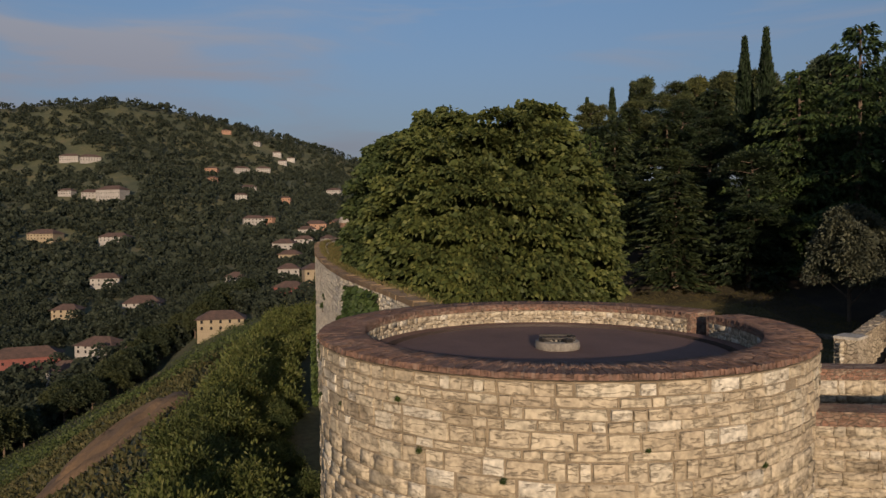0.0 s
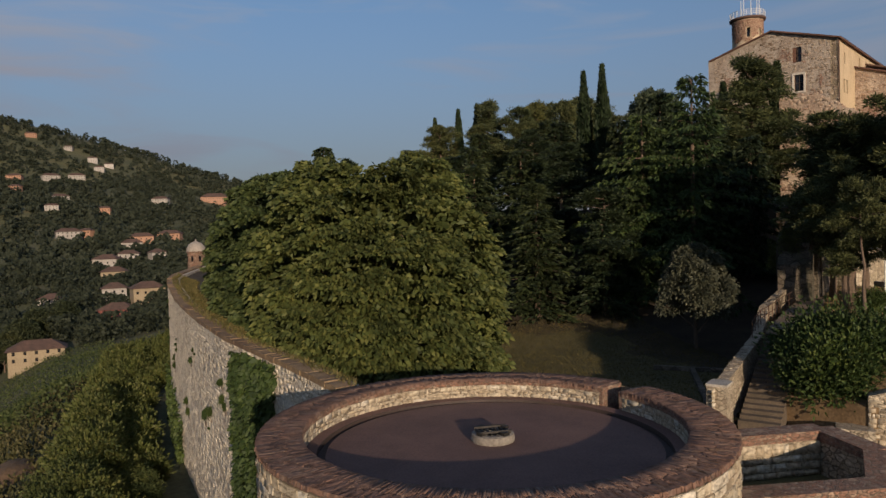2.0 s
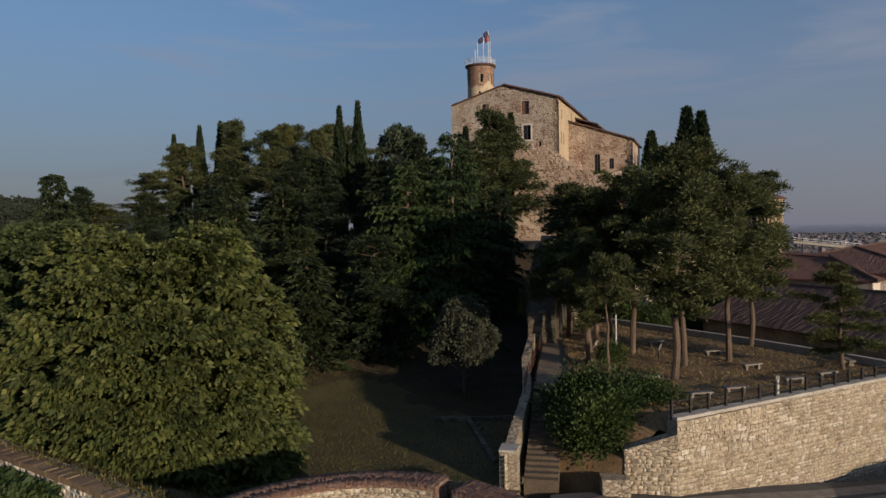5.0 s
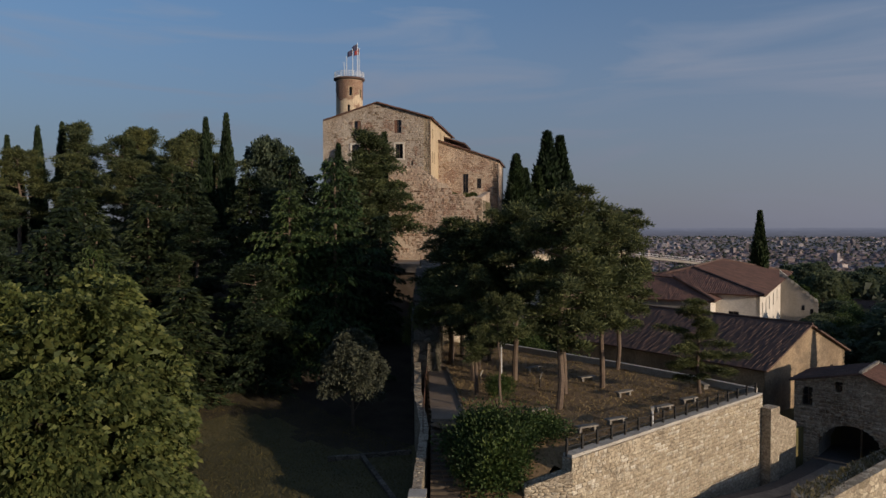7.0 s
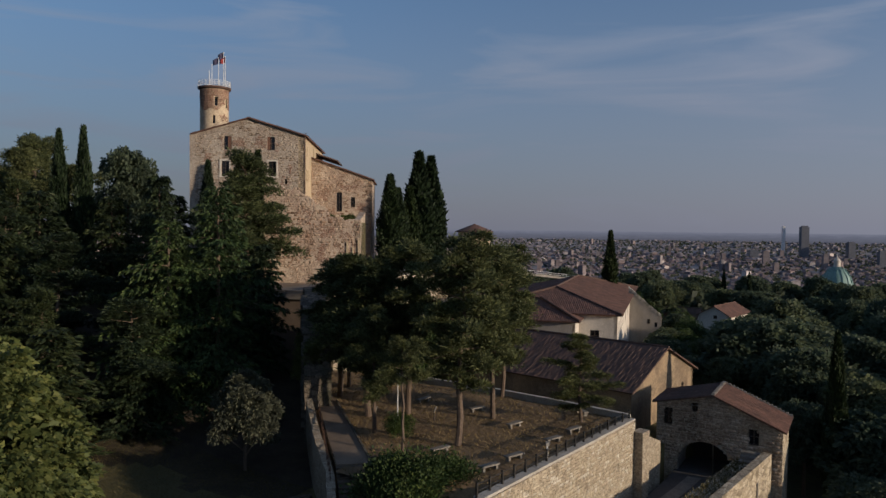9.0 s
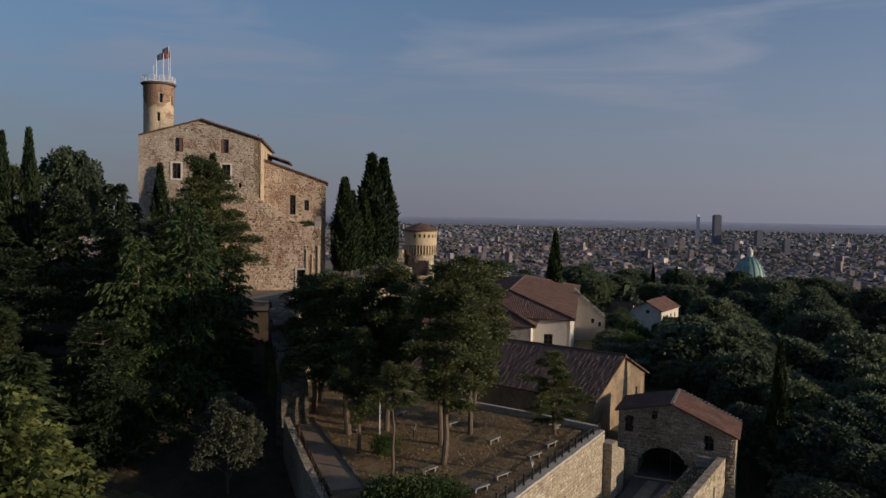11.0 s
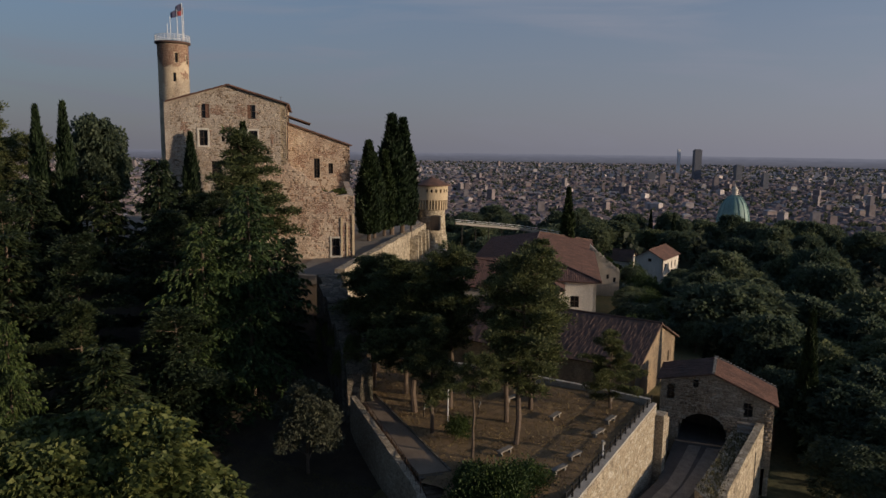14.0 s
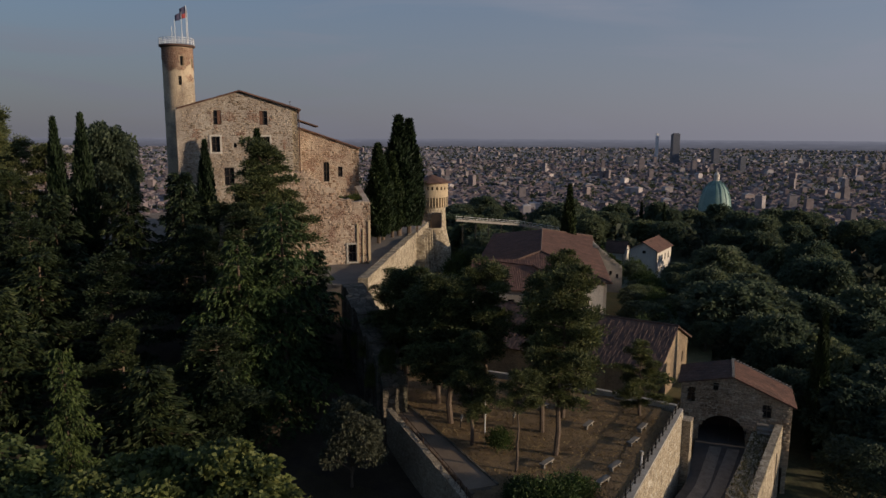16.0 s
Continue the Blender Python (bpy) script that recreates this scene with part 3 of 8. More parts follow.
def courses(length, z0, z1, course, stone, rng):
    """Lays courses over a length: lists of (s0, s1, zlow, zhigh), with joints left open."""
    out, z = [], z0
    while z < z1 - 0.08:
        h = min(course * rng.uniform(0.62, 1.42), z1 - z)
        if z1 - z - h < 0.1:
            h = z1 - z
        s = -rng.uniform(0, stone * 0.8)
        while s < length:
            w = stone * rng.choice((0.45, 0.6, 0.8, 0.9, 1.1, 1.3, 1.6, 2.1)) * rng.uniform(0.85, 1.15)
            a, b = max(s, 0), min(s + w, length)
            if b - a > 0.08:
                j = rng.uniform(0.004, 0.022)
                out.append((a + j, b - rng.uniform(0.004, 0.022), z + rng.uniform(0.003, 0.025), z + h - rng.uniform(0.003, 0.03)))
            s += w
        z += h
    return out


def masonry(parent, place, length, z0, z1, course, stone, seed, mat_piece, mat_joined, near=None, limit=300, keep=None, name="stone", proud=(0.035, 0.075), rise=None):
    """Faces a wall with stones. place(s) gives the point (x, y) at s along the wall and the way out. Stones in the stretch `near` are single pieces, the others joined."""
    rng = random.Random(seed)
    single, rest = [], []
    for a, b, lo, hi in courses(length, z0, z1, course, stone, rng):
        if rng.random() < 0.004:
            continue
        if keep and not keep((a + b) / 2, (lo + hi) / 2):
            continue
        p0, p1 = place(a), place(b)
        out = Vector(place((a + b) / 2)[2:])
        q0, q1 = Vector(p0[:2]), Vector(p1[:2])
        depth = rng.uniform(*proud) + 0.05
        row = (q0 - out * 0.05, q1 - q0, lo, hi - lo, out, depth, rng.randrange(8))
        if near and near[0] <= a <= near[1] and near[2] <= lo <= near[3] and len(single) < limit:
            single.append(row)
        else:
            rest.append(row)
    for o, u, z, h, out, depth, k in single:
        ob = new(name, unit_block(name, k, mat_piece))
        m = Matrix(((u.x, out.x * depth, 0, o.x), (u.y, out.y * depth, 0, o.y), (0, 0, h, z), (0, 0, 0, 1)))
        ob.parent = parent
        ob.matrix_basis = m
    if rest:
        lift = rise or (lambda p: 0.0)
        o = np.array([(*r[0], r[2] + lift(r[0])) for r in rest])
        u = np.array([(*r[1], lift(r[0] + r[1]) - lift(r[0])) for r in rest])
        v = np.array([(0, 0, r[3]) for r in rest])
        w = np.array([(*(r[4] * r[5]), 0) for r in rest])
        ob = part(name + "_facing", blocks_mesh(name + "_facing", o, u, v, w), mat_joined, parent)
        ob["kind"] = "stuff"


def straight(a, b):
    """The place function of a straight wall from a to b, whose way out lies to its right."""
    d = (Vector(b) - Vector(a)).normalized()
    return lambda s: (a[0] + d.x * s, a[1] + d.y * s, d.y, -d.x)


def ring(cx, cy, r, a0, sign=1):
    """The place function of a round wall; s runs along the arc from the angle a0."""
    def at(s):
        t = a0 + sign * s / r
        return cx + r * math.cos(t), cy + r * math.sin(t), math.cos(t), math.sin(t)
    return at


def holed(geo, o, d, length, z0, z1, holes, thick, reveals=True):
    """A wall face from o along d with openings (s0, s1, zlow, zhigh) that go through its thickness; the way out is to the right of d."""
    us = sorted({0.0, length, *[h[0] for h in holes], *[h[1] for h in holes]})
    zs = sorted({z0, z1, *[h[2] for h in holes], *[h[3] for h in holes]})
    d = Vector(d).normalized()
    inn = Vector((-d.y, d.x)) * thick

    def P(s, z, k):
        return (o[0] + d.x * s + inn.x * k, o[1] + d.y * s + inn.y * k, z)
    for i in range(len(us) - 1):
        for j in range(len(zs) - 1):
            cu, cz = (us[i] + us[i + 1]) / 2, (zs[j] + zs[j + 1]) / 2
            if any(h[0] < cu < h[1] and h[2] < cz < h[3] for h in holes):
                continue
            for k, flip in ((0, False), (1, True)):
                q = [P(us[i], zs[j], k), P(us[i + 1], zs[j], k), P(us[i + 1], zs[j + 1], k), P(us[i], zs[j + 1], k)]
                geo.add(q[::-1] if flip else q, [(0, 1, 2, 3)])
    for a, b, lo, hi in holes if reveals else ():
        for (s0, y0), (s1, y1) in (((a, lo), (b, lo)), ((b, lo), (b, hi)), ((b, hi), (a, hi)), ((a, hi), (a, lo))):
            geo.add([P(s0, y0, 0), P(s0, y0, 1), P(s1, y1, 1), P(s1, y1, 0)], [(0, 1, 2, 3)])
    for (s0, y0), (s1, y1) in (((0, z1), (length, z1)), ((0, z0), (0, z1)), ((length, z1), (length, z0))):
        geo.add([P(s0, y0, 0), P(s0, y0, 1), P(s1, y1, 1), P(s1, y1, 0)], [(0, 1, 2, 3)])


def window(parent, o, d, s0, s1, lo, hi, surround=None, inset=0.25, name="window"):
    """A window in an opening: frame bars, a dark pane, and a stone surround where it has one."""
    d = Vector(d).normalized()
    inn = Vector((-d.y, d.x))
    ang = math.atan2(d.y, d.x)
    w, h = s1 - s0, hi - lo
    c = Vector((o[0], o[1])) + d * (s0 + s1) / 2
    win = new(name)
    win.parent = parent
    base = Matrix.Translation((c.x + inn.x * inset, c.y + inn.y * inset, lo)) @ Matrix.Rotation(ang, 4, "Z")
    g = Geo()
    g.box(base @ Matrix.Translation((0, 0.06, 0.0)), w, 0.02, h)
    part("pane", g, m_glass, win)
    g = Geo()
    for x in (-w / 2 + 0.05, 0, w / 2 - 0.05):
        g.box(base @ Matrix.Translation((x, 0, 0)), 0.09, 0.07, h)
    for z in (0, h * 0.5, h - 0.09):
        g.box(base @ Matrix.Translation((0, 0.003, z)), w, 0.06, 0.09)
    part("window_frame", g, m_dark_wood, win)
    if surround:
        g = Geo()
        f = Matrix.Translation((c.x - inn.x * 0.05, c.y - inn.y * 0.05, lo)) @ Matrix.Rotation(ang, 4, "Z")
        for x in (-w / 2 - 0.13, w / 2 + 0.13):
            g.box(f @ Matrix.Translation((x, 0.05, 0)), 0.26, 0.22, h)
        g.box(f @ Matrix.Translation((0, 0.05, h)), w + 0.52, 0.24, 0.26)
        g.box(f @ Matrix.Translation((0, 0.03, -0.24)), w + 0.6, 0.3, 0.24)
        part("surround", g, surround, win, "pale dressed stone surround")
    return win


def tiled_roof(a, b, c, d, pitch=0.26, lift=0.07, thick=0.16):
    """A roof plane with its eave from a to b and its ridge from d to c, in rows of rounded tiles that run down the slope."""
    a, b, c, d = (Vector(p) for p in (a, b, c, d))
    nrm = (b - a).cross(d - a).normalized()
    if nrm.z < 0:
        nrm = -nrm
    n = max(4, int((b - a).length / pitch)) * 4
    rows = max(4, min(16, int((d - a).length / 0.7)))
    hump = random.Random(n * 31 + rows)
    high = [[hump.uniform(-0.03, 0.03) for i in range(n // 4 + 2)] for j in range(rows + 1)]
    run = (b - a).length
    way = (b - a) / run
    off_a, off_b = (d - a).dot(way), (b - c).dot(way)
    up = (d - a) - way * off_a
    g = Geo()
    vs, fs = [], []
    for j in range(rows + 1):
        for i in range(n + 1):
            t = i / n
            e = a.lerp(b, t)
            f = min(1.0, t * run / off_a if off_a > 0.3 else 1.0, (1 - t) * run / off_b if off_b > 0.3 else 1.0)
            r = e + up * f if off_a > 0.3 or off_b > 0.3 else d.lerp(c, t)
            p = e.lerp(r, j / rows)
            k = i % 4
            vs.append(tuple(p + nrm * (lift * (0, 0.75, 1, 0.75)[k] + high[j][i // 4])))
    for j in range(rows):
        for i in range(n):
            q = j * (n + 1) + i
            fs.append((q, q + 1, q + n + 2, q + n + 1))
    g.add(vs, fs)
    lo = [tuple(p - nrm * thick) for p in (a, b, c, d)]
    hi = [tuple(p) for p in (a, b, c, d)]
    g.add(lo + hi, [(0, 1, 2, 3)[::-1], (0, 1, 5, 4), (1, 2, 6, 5), (2, 3, 7, 6), (3, 0, 4, 7)])
    return g


# ---- the land ----
def poly_distance(px, py, poly):
    """Signed distance of points to a closed polygon; negative inside."""
    best = np.full(px.shape, 1e9)
    inside = np.zeros(px.shape, bool)
    k = len(poly)
    for i in range(k):
        x0, y0 = poly[i]
        x1, y1 = poly[(i + 1) % k]
        dx, dy = x1 - x0, y1 - y0
        t = np.clip(((px - x0) * dx + (py - y0) * dy) / (dx * dx + dy * dy), 0, 1)
        best = np.minimum(best, np.hypot(px - x0 - t * dx, py - y0 - t * dy))
        if y0 != y1:
            cross = ((y0 > py) != (y1 > py)) & (px < dx * (py - y0) / dy + x0)
            inside ^= cross
    return np.where(inside, -best, best)


def smooth(t):
    t = np.clip(t, 0, 1)
    return t * t * (3 - 2 * t)


def bumps(x, y, s, seed=0.0):
    """A cheap rolling relief between -1 and 1."""
    return (np.sin(x / s + seed) * np.cos(y / s * 1.13 + 1.7 * seed) + 0.6 * np.sin(x / s * 2.3 + y / s * 1.9 + seed) + 0.4 * np.cos(y / s * 3.1 - x / s * 2.7)) / 2


CASTLE = [(-4, 15), (10, 17), (60, 11), (68, 12), (130, 25), (165, 60), (150, 130), (90, 160), (20, 150), (-14, 112), (-16, 90), (-11, 62), (-6, 42)]
SKY_AZ = [-180, -110, -70, -40, -32, -25, -21, -16, -10, -6.7, 1.4, 12, 24, 34, 60, 120, 150, 180]
SKY_EL = [2, 4, 7.0, 8.2, 8.5, 9.7, 9.1, 8.1, 6.6, 5.3, 3.0, 1.4, 0.2, -0.6, -0.6, -0.6, 0.5, 2]


def land(x, y):
    """The height of the land round the castle."""
    x, y = np.asarray(x, float), np.asarray(y, float)
    d = np.maximum(poly_distance(x, y, CASTLE), 0)
    r = np.hypot(x, y)
    az = np.degrees(np.arctan2(x, y))
    south = smooth((az - 25) / 20) * smooth((175 - az) / 30)
    valley = np.interp(az, [-60, -33, -22, -17, -8], [-46, -41, -26, -11, -2])
    floor = valley * (1 - south) - 95 * south
    fall = (1 - np.exp(-np.maximum(d - 14, 0) / 70)) * (1 - south) + smooth((d - 110) / 520) * south
    near = 13.5 + (floor - 13.5) * fall - 4 * south * smooth(d / 60)
    near = near + bumps(x, y, 9) * 0.5 * smooth(d / 20) + bumps(x, y, 46, 2) * 4 * smooth((d - 60) / 200) * (1 - south)
    e = np.interp(az, SKY_AZ, SKY_EL)
    ridge = 30 + 1500 * np.tan(np.radians(e))
    s = np.clip((r - 260) / 1240, 0, 1)
    rise = 0.55 * s ** 1.25 + 0.45 * s ** 3.6
    hill = near + (ridge - floor) * rise * (1 - south)
    hill = hill + bumps(x, y, 130, 1) * 16 * smooth((r - 420) / 500) * (1 - south) * smooth((1560 - r) / 300)
    beyond = np.clip((r - 1500) / 3300, 0, 1)
    hill = hill - (1 - south) * beyond * 0.3 * (ridge - floor)
    return hill + south * 62 * smooth((r - 2000) / 2900)


def land_mesh():
    rs = [0.0]
    step = 2.2
    while rs[-1] < 4900:
        rs.append(rs[-1] + step)
        if rs[-1] > 150:
            step = min(step * 1.045, 190)
    n = 300
    g = np.linspace(0, math.tau, n, endpoint=False)
    R, A = np.meshgrid(np.array(rs[1:]), g, indexing="ij")
    X, Y = 15 + R * np.sin(A), 45 + R * np.cos(A)
    Z = land(X, Y)
    co = [(15, 45, float(land(15, 45)))] + list(zip(X.ravel().tolist(), Y.ravel().tolist(), Z.ravel().tolist()))
    fs = [(0, 1 + (i + 1) % n, 1 + i) for i in range(n)]
    for j in range(len(rs) - 2):
        a, b = 1 + j * n, 1 + (j + 1) * n
        fs += [(a + i, a + (i + 1) % n, b + (i + 1) % n, b + i) for i in range(n)]
    me = bpy.data.meshes.new("ground")
    me.from_pydata(co, [], fs)
    me.update()
    return me


tagged(part("ground", land_mesh(), m_land, smooth=True), "wooded hillsides, fields and the plain round the castle hill", "ground", kind="structure")

# ---- the round bastion tower ----
TX, TY, TR, TIN, RIM, FLOOR = 3.65, 22.6, 7.55, 6.2, 26.84, 26.0
GAP0, GAP1 = math.radians(20), math.radians(30)     # the break in the parapet
tower = thing("round_bastion", "round stone bastion tower with a brick-topped parapet and open roof terrace", "tower", at=(TX, TY, 0))


def local(g, ob):
    """Shifts a Geo into the frame of a thing that stands away from the origin."""
    x, y, z = ob.location
    g.v = [(a - x, b - y, c - z) for a, b, c in g.v]
    return g


g = Geo()
g.lathe(TX, TY, [(TR + 0.5, 6), (TR + 0.3, 12), (TR, 20), (TR, RIM - 0.22)], 96)
part("core", local(g, tower), m_mortar, tower)
g = Geo()
g.lathe(TX, TY, [(0.01, FLOOR), (5.5, FLOOR - 0.03)], 64)
part("roof_floor", local(g, tower), m_floor, tower, "smooth reddish brown floor")
g = Geo()
g.lathe(TX, TY, [(5.5, FLOOR - 0.03), (5.51, FLOOR - 0.16), (5.78, FLOOR - 0.16), (5.79, FLOOR + 0.02)], 96)
part("gutter", local(g, tower), m_gutter, tower, "dark ring gutter")
g = Geo()
g.lathe(TX, TY, [(5.79, FLOOR + 0.02), (TIN + 0.02, FLOOR + 0.05)], 96)
part("floor_border", local(g, tower), m_floor, tower)
SPAN = math.tau - (GAP1 - GAP0)
g = Geo()
g.lathe(TX, TY, [(TR - 0.3, FLOOR - 0.3), (TIN, FLOOR - 0.1), (TIN, RIM - 0.30)], 110, GAP1, GAP1 + SPAN)
part("inner_face", local(g, tower), m_rubble, tower, "pale rubble inner face of the parapet")
g = Geo()
g.lathe(TX, TY, [(TIN + 0.003, RIM - 0.30), (TIN - 0.02, RIM - 0.29), (TIN - 0.02, RIM - 0.16), (TIN + 0.05, RIM - 0.14)], 110, GAP1, GAP1 + SPAN)
part("brick_band", local(g, tower), m_redbrick, tower, "red brick band under the coping")
g = Geo()
g.lathe(TX, TY, [(TIN + 0.02, RIM - 0.12), (TR + 0.06, RIM - 0.22)], 110, GAP1, GAP1 + SPAN)
part("coping_bed", local(g, tower), m_mortar, tower)
for ang, s in ((GAP0, 1), (GAP1, -1)):
    g = Geo()
    ca, sa = math.cos(ang), math.sin(ang)
    m = Matrix.Translation((TX + ca * (TIN + TR) / 2, TY + sa * (TIN + TR) / 2, FLOOR - 0.2)) @ Matrix.Rotation(ang, 4, "Z")
    g.box(m, TR - TIN, 0.3, RIM - FLOOR + 0.12)
    part("jamb", local(g, tower), m_redbrick, tower, "brick jamb of the opening")
# coping bricks, laid on edge along the radius
rng = random.Random(5)
count = 560
near_bricks, far_bricks = [], []
for k in range(count):
    t = GAP1 + SPAN * (k + 0.5) / count
    w = SPAN * TR / count
    inner = 0.0
    cut = TIN + rng.uniform(0.45, 0.95)
    for r0, r1 in ((TIN - 0.03, cut), (cut, TR + 0.09 + rng.uniform(-0.03, 0.03))):
        top = RIM - 0.05 + rng.uniform(-0.007, 0.007)
        row = (t, r0 + rng.uniform(-0.02, 0.02), r1 - 0.012, w * (r0 / TR) * 1.22, top)
        near_bricks.append(row) if (r0 > TIN + 0.3 and 3.3 < t % math.tau < 6.1 and len(near_bricks) < 300) else far_bricks.append(row)


def brick_frame(t, r0, r1, w, top):
    c, s = math.cos(t), math.sin(t)
    o = np.array((TX + c * r0 + s * w / 2, TY + s * r0 - c * w / 2, top - 0.13))
    return o, np.array((c * (r1 - r0), s * (r1 - r0), 0)), np.array((-s * w, c * w, 0)), np.array((0, 0, 0.13))


fr = [brick_frame(*r) for r in far_bricks]
o, u, v, w_ = (np.array([f[k] for f in fr]) for k in range(4))
ob = part("coping_bricks", blocks_mesh("coping_bricks", o - np.array((TX, TY, 0)), u, v, w_, 0.25), m_brick_joined, tower, "dark weathered bricks on edge")
ob["kind"] = "stuff"
for r in near_bricks:
    o, u, v, w_ = brick_frame(*r)
    ob = new("brick", unit_block("brick", rng.randrange(8), m_brick))
    ob.parent = tower
    ob.matrix_basis = Matrix(((u[0], 0, v[0], o[0] - TX), (u[1], 0, v[1], o[1] - TY), (0, w_[2], 0, o[2]), (0, 0, 0, 1)))

# well in the middle of the roof
well = thing("well_head", "low round pale stone well head with an iron grate", "well", at=(3.75, 22.9, FLOOR))
well.scale = (0.85, 0.85, 0.8)
g = Geo()
g.lathe(0, 0, [(0.86, 0), (0.88, 0.1), (0.84, 0.3), (0.72, 0.34), (0.5, 0.33), (0.5, 0.02), (0.01, 0.02)], 28)
part("curb", g, m_well, well)
g = Geo()
for k in range(7):
    g.box(pose(-0.6 + 0.2 * k, 0, 0.34 + 0.02 * (k % 2)), 0.07, 1.3 - abs(k - 3) * 0.18, 0.06)
for y in (-0.4, 0.4):
    g.box(pose(0, y, 0.42), 1.3, 0.09, 0.08)
part("grate", g, m_iron, well, "dark iron grate")
for k in range(4):
    g = Geo()
    a = k * math.tau / 4 + 0.5
    g.box(pose(0.66 * math.cos(a), 0.66 * math.sin(a), 0.33, 0, 0, math.degrees(a)), 0.22, 0.3, 0.14)
    part("bracket", g, m_iron, well)

# ---- curtain wall along the valley ----
CW = [(-0.9, 29.6), (-2.7, 34.7), (-4.4, 39.0), (-6.4, 44.2), (-8.7, 52.0), (-10.5, 59.2), (-12.2, 66.5), (-13.6, 74.0), (-15.0, 81.5), (-16.0, 88.5), (-16.2, 94.0), (-14.6, 113.0)]
CW_LEN = [0.0]
for p, q in zip(CW, CW[1:]):
    CW_LEN.append(CW_LEN[-1] + math.hypot(q[0] - p[0], q[1] - p[1]))
CW_END = CW_LEN[10]


def cw_x(y):
    """The outer face of the bowed wall at y."""
    return np.interp(y, [p[1] for p in CW], [p[0] for p in CW])


def cw_at(s):
    """The point of the outer face at s along the wall, and the way out."""
    x, y = float(np.interp(s, CW_LEN, [p[0] for p in CW])), float(np.interp(s, CW_LEN, [p[1] for p in CW]))
    x0, y0 = float(np.interp(s - 1.5, CW_LEN, [p[0] for p in CW])), float(np.interp(s - 1.5, CW_LEN, [p[1] for p in CW]))
    x1, y1 = float(np.interp(s + 1.5, CW_LEN, [p[0] for p in CW])), float(np.interp(s + 1.5, CW_LEN, [p[1] for p in CW]))
    d = Vector((x1 - x0, y1 - y0)).normalized()
    return x, y, -d.y, d.x


def cw_top(y):
    return 26.75 + 0.027 * (y - 31)


curtain = thing("wall_curtain", "tall pale curtain wall of patched rubble with a grassy brick top", "wall", kind="structure")
g = Geo()
for a, b in zip(CW, CW[1:]):
    g.wall(a, b, cw_top(a[1]) - 0.2, cw_top(b[1]) - 0.2, 4, 1.3, -0.65)
part("wall_body", g, m_curtain, curtain)
g = Geo()
rng = random.Random(8)
n = 150
for i in range(n):
    s0, s1 = CW_LEN[-1] * i / n, CW_LEN[-1] * (i + 1) / n
    a, b = cw_at(s0)[:2], cw_at(s1)[:2]
    g.wall(a, b, cw_top(a[1]) + rng.uniform(-0.04, 0.03), cw_top(b[1]) + rng.uniform(-0.04, 0.03), cw_top(a[1]) - 0.26, 0.95 + rng.uniform(-0.05, 0.05), -0.40)
part("coping", g, m_turf, curtain, "worn brick coping with dry grass")

bart = thing("sentry_box", "small round brick sentry box with a pale domed roof", "turret", at=(-15.2, 111, 28.2))
g = Geo()
g.lathe(0, 0, [(0.5, -2.6), (1.25, -0.8), (1.25, 2.5), (1.4, 2.55), (1.4, 2.75)], 20)
part("body", g, m_redbrick, bart)
g = Geo()
g.lathe(0, 0, [(1.42, 2.72), (1.36, 3.2), (1.05, 3.75), (0.55, 4.1), (0.12, 4.2), (0.1, 4.5), (0.01, 4.55)], 20)
part("dome", g, m_grey_render, bart, smooth=True)
g = Geo()
for a in (200, 250, 300):
    g.box(pose(1.22 * math.cos(radians(a)), 1.22 * math.sin(radians(a)), 1.2, 0, 0, a), 0.14, 0.3, 0.8)
part("slit", g, m_glass, bart)


# ---- garden, terrace and upper ward ----
def garden_height(x, y):
    p = 0.6 * x + 0.8 * y
    z = 22.6 + 13.0 * smooth((p - 54) / 54) + 0.12 * bumps(x, y, 6)
    dist = x - cw_x(y)
    bank = cw_top(y) - 0.35 - 0.42 * np.maximum(dist - 1.0, 0)
    return np.maximum(z, bank)


GARDEN = [(-1.5, 29.5), (-16.5, 91), (-15, 114), (20, 150), (52, 150), (58, 88), (54, 70), (53, 61.5), (38.3, 50.7), (19.0, 32.2), (12, 24), (3.7, 26)]
xs, ys = np.arange(-18, 60, 0.9), np.arange(23, 152, 0.9)
X, Y = np.meshgrid(xs, ys, indexing="ij")
inside = poly_distance(X, Y, GARDEN) < 0.7
inside &= np.hypot(X - TX, Y - TY) > TR - 0.6
inside &= X > cw_x(Y) + 0.45
Z = garden_height(X, Y)
idx = -np.ones(X.shape, int)
idx[inside] = np.arange(inside.sum())
co = np.stack([X[inside], Y[inside], Z[inside]], 1)
fs = []
for i in range(len(xs) - 1):
    for j in range(len(ys) - 1):
        q = (idx[i, j], idx[i + 1, j], idx[i + 1, j + 1], idx[i, j + 1])
        if min(q) >= 0:
            fs.append(tuple(int(k) for k in q))
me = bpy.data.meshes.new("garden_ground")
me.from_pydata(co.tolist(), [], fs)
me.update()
# Ground under the trees gets a darker slot: the wood's shade in its colour
floor_shade = plain("wood_floor_shade", (0.03, 0.022, 0.014), (0.06, 0.045, 0.026), 0.6, 0.95, 0.6, 7, depth=0.06)
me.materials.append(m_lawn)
me.materials.append(floor_shade)
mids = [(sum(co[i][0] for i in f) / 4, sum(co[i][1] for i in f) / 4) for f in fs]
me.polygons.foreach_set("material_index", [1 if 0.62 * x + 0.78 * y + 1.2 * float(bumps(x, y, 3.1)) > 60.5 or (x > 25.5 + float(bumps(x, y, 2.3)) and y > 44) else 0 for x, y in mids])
tagged(part("garden_ground", me, m_lawn, smooth=True), "mown garden lawn and wood floor with painted shade inside the walls", "lawn", kind="structure")

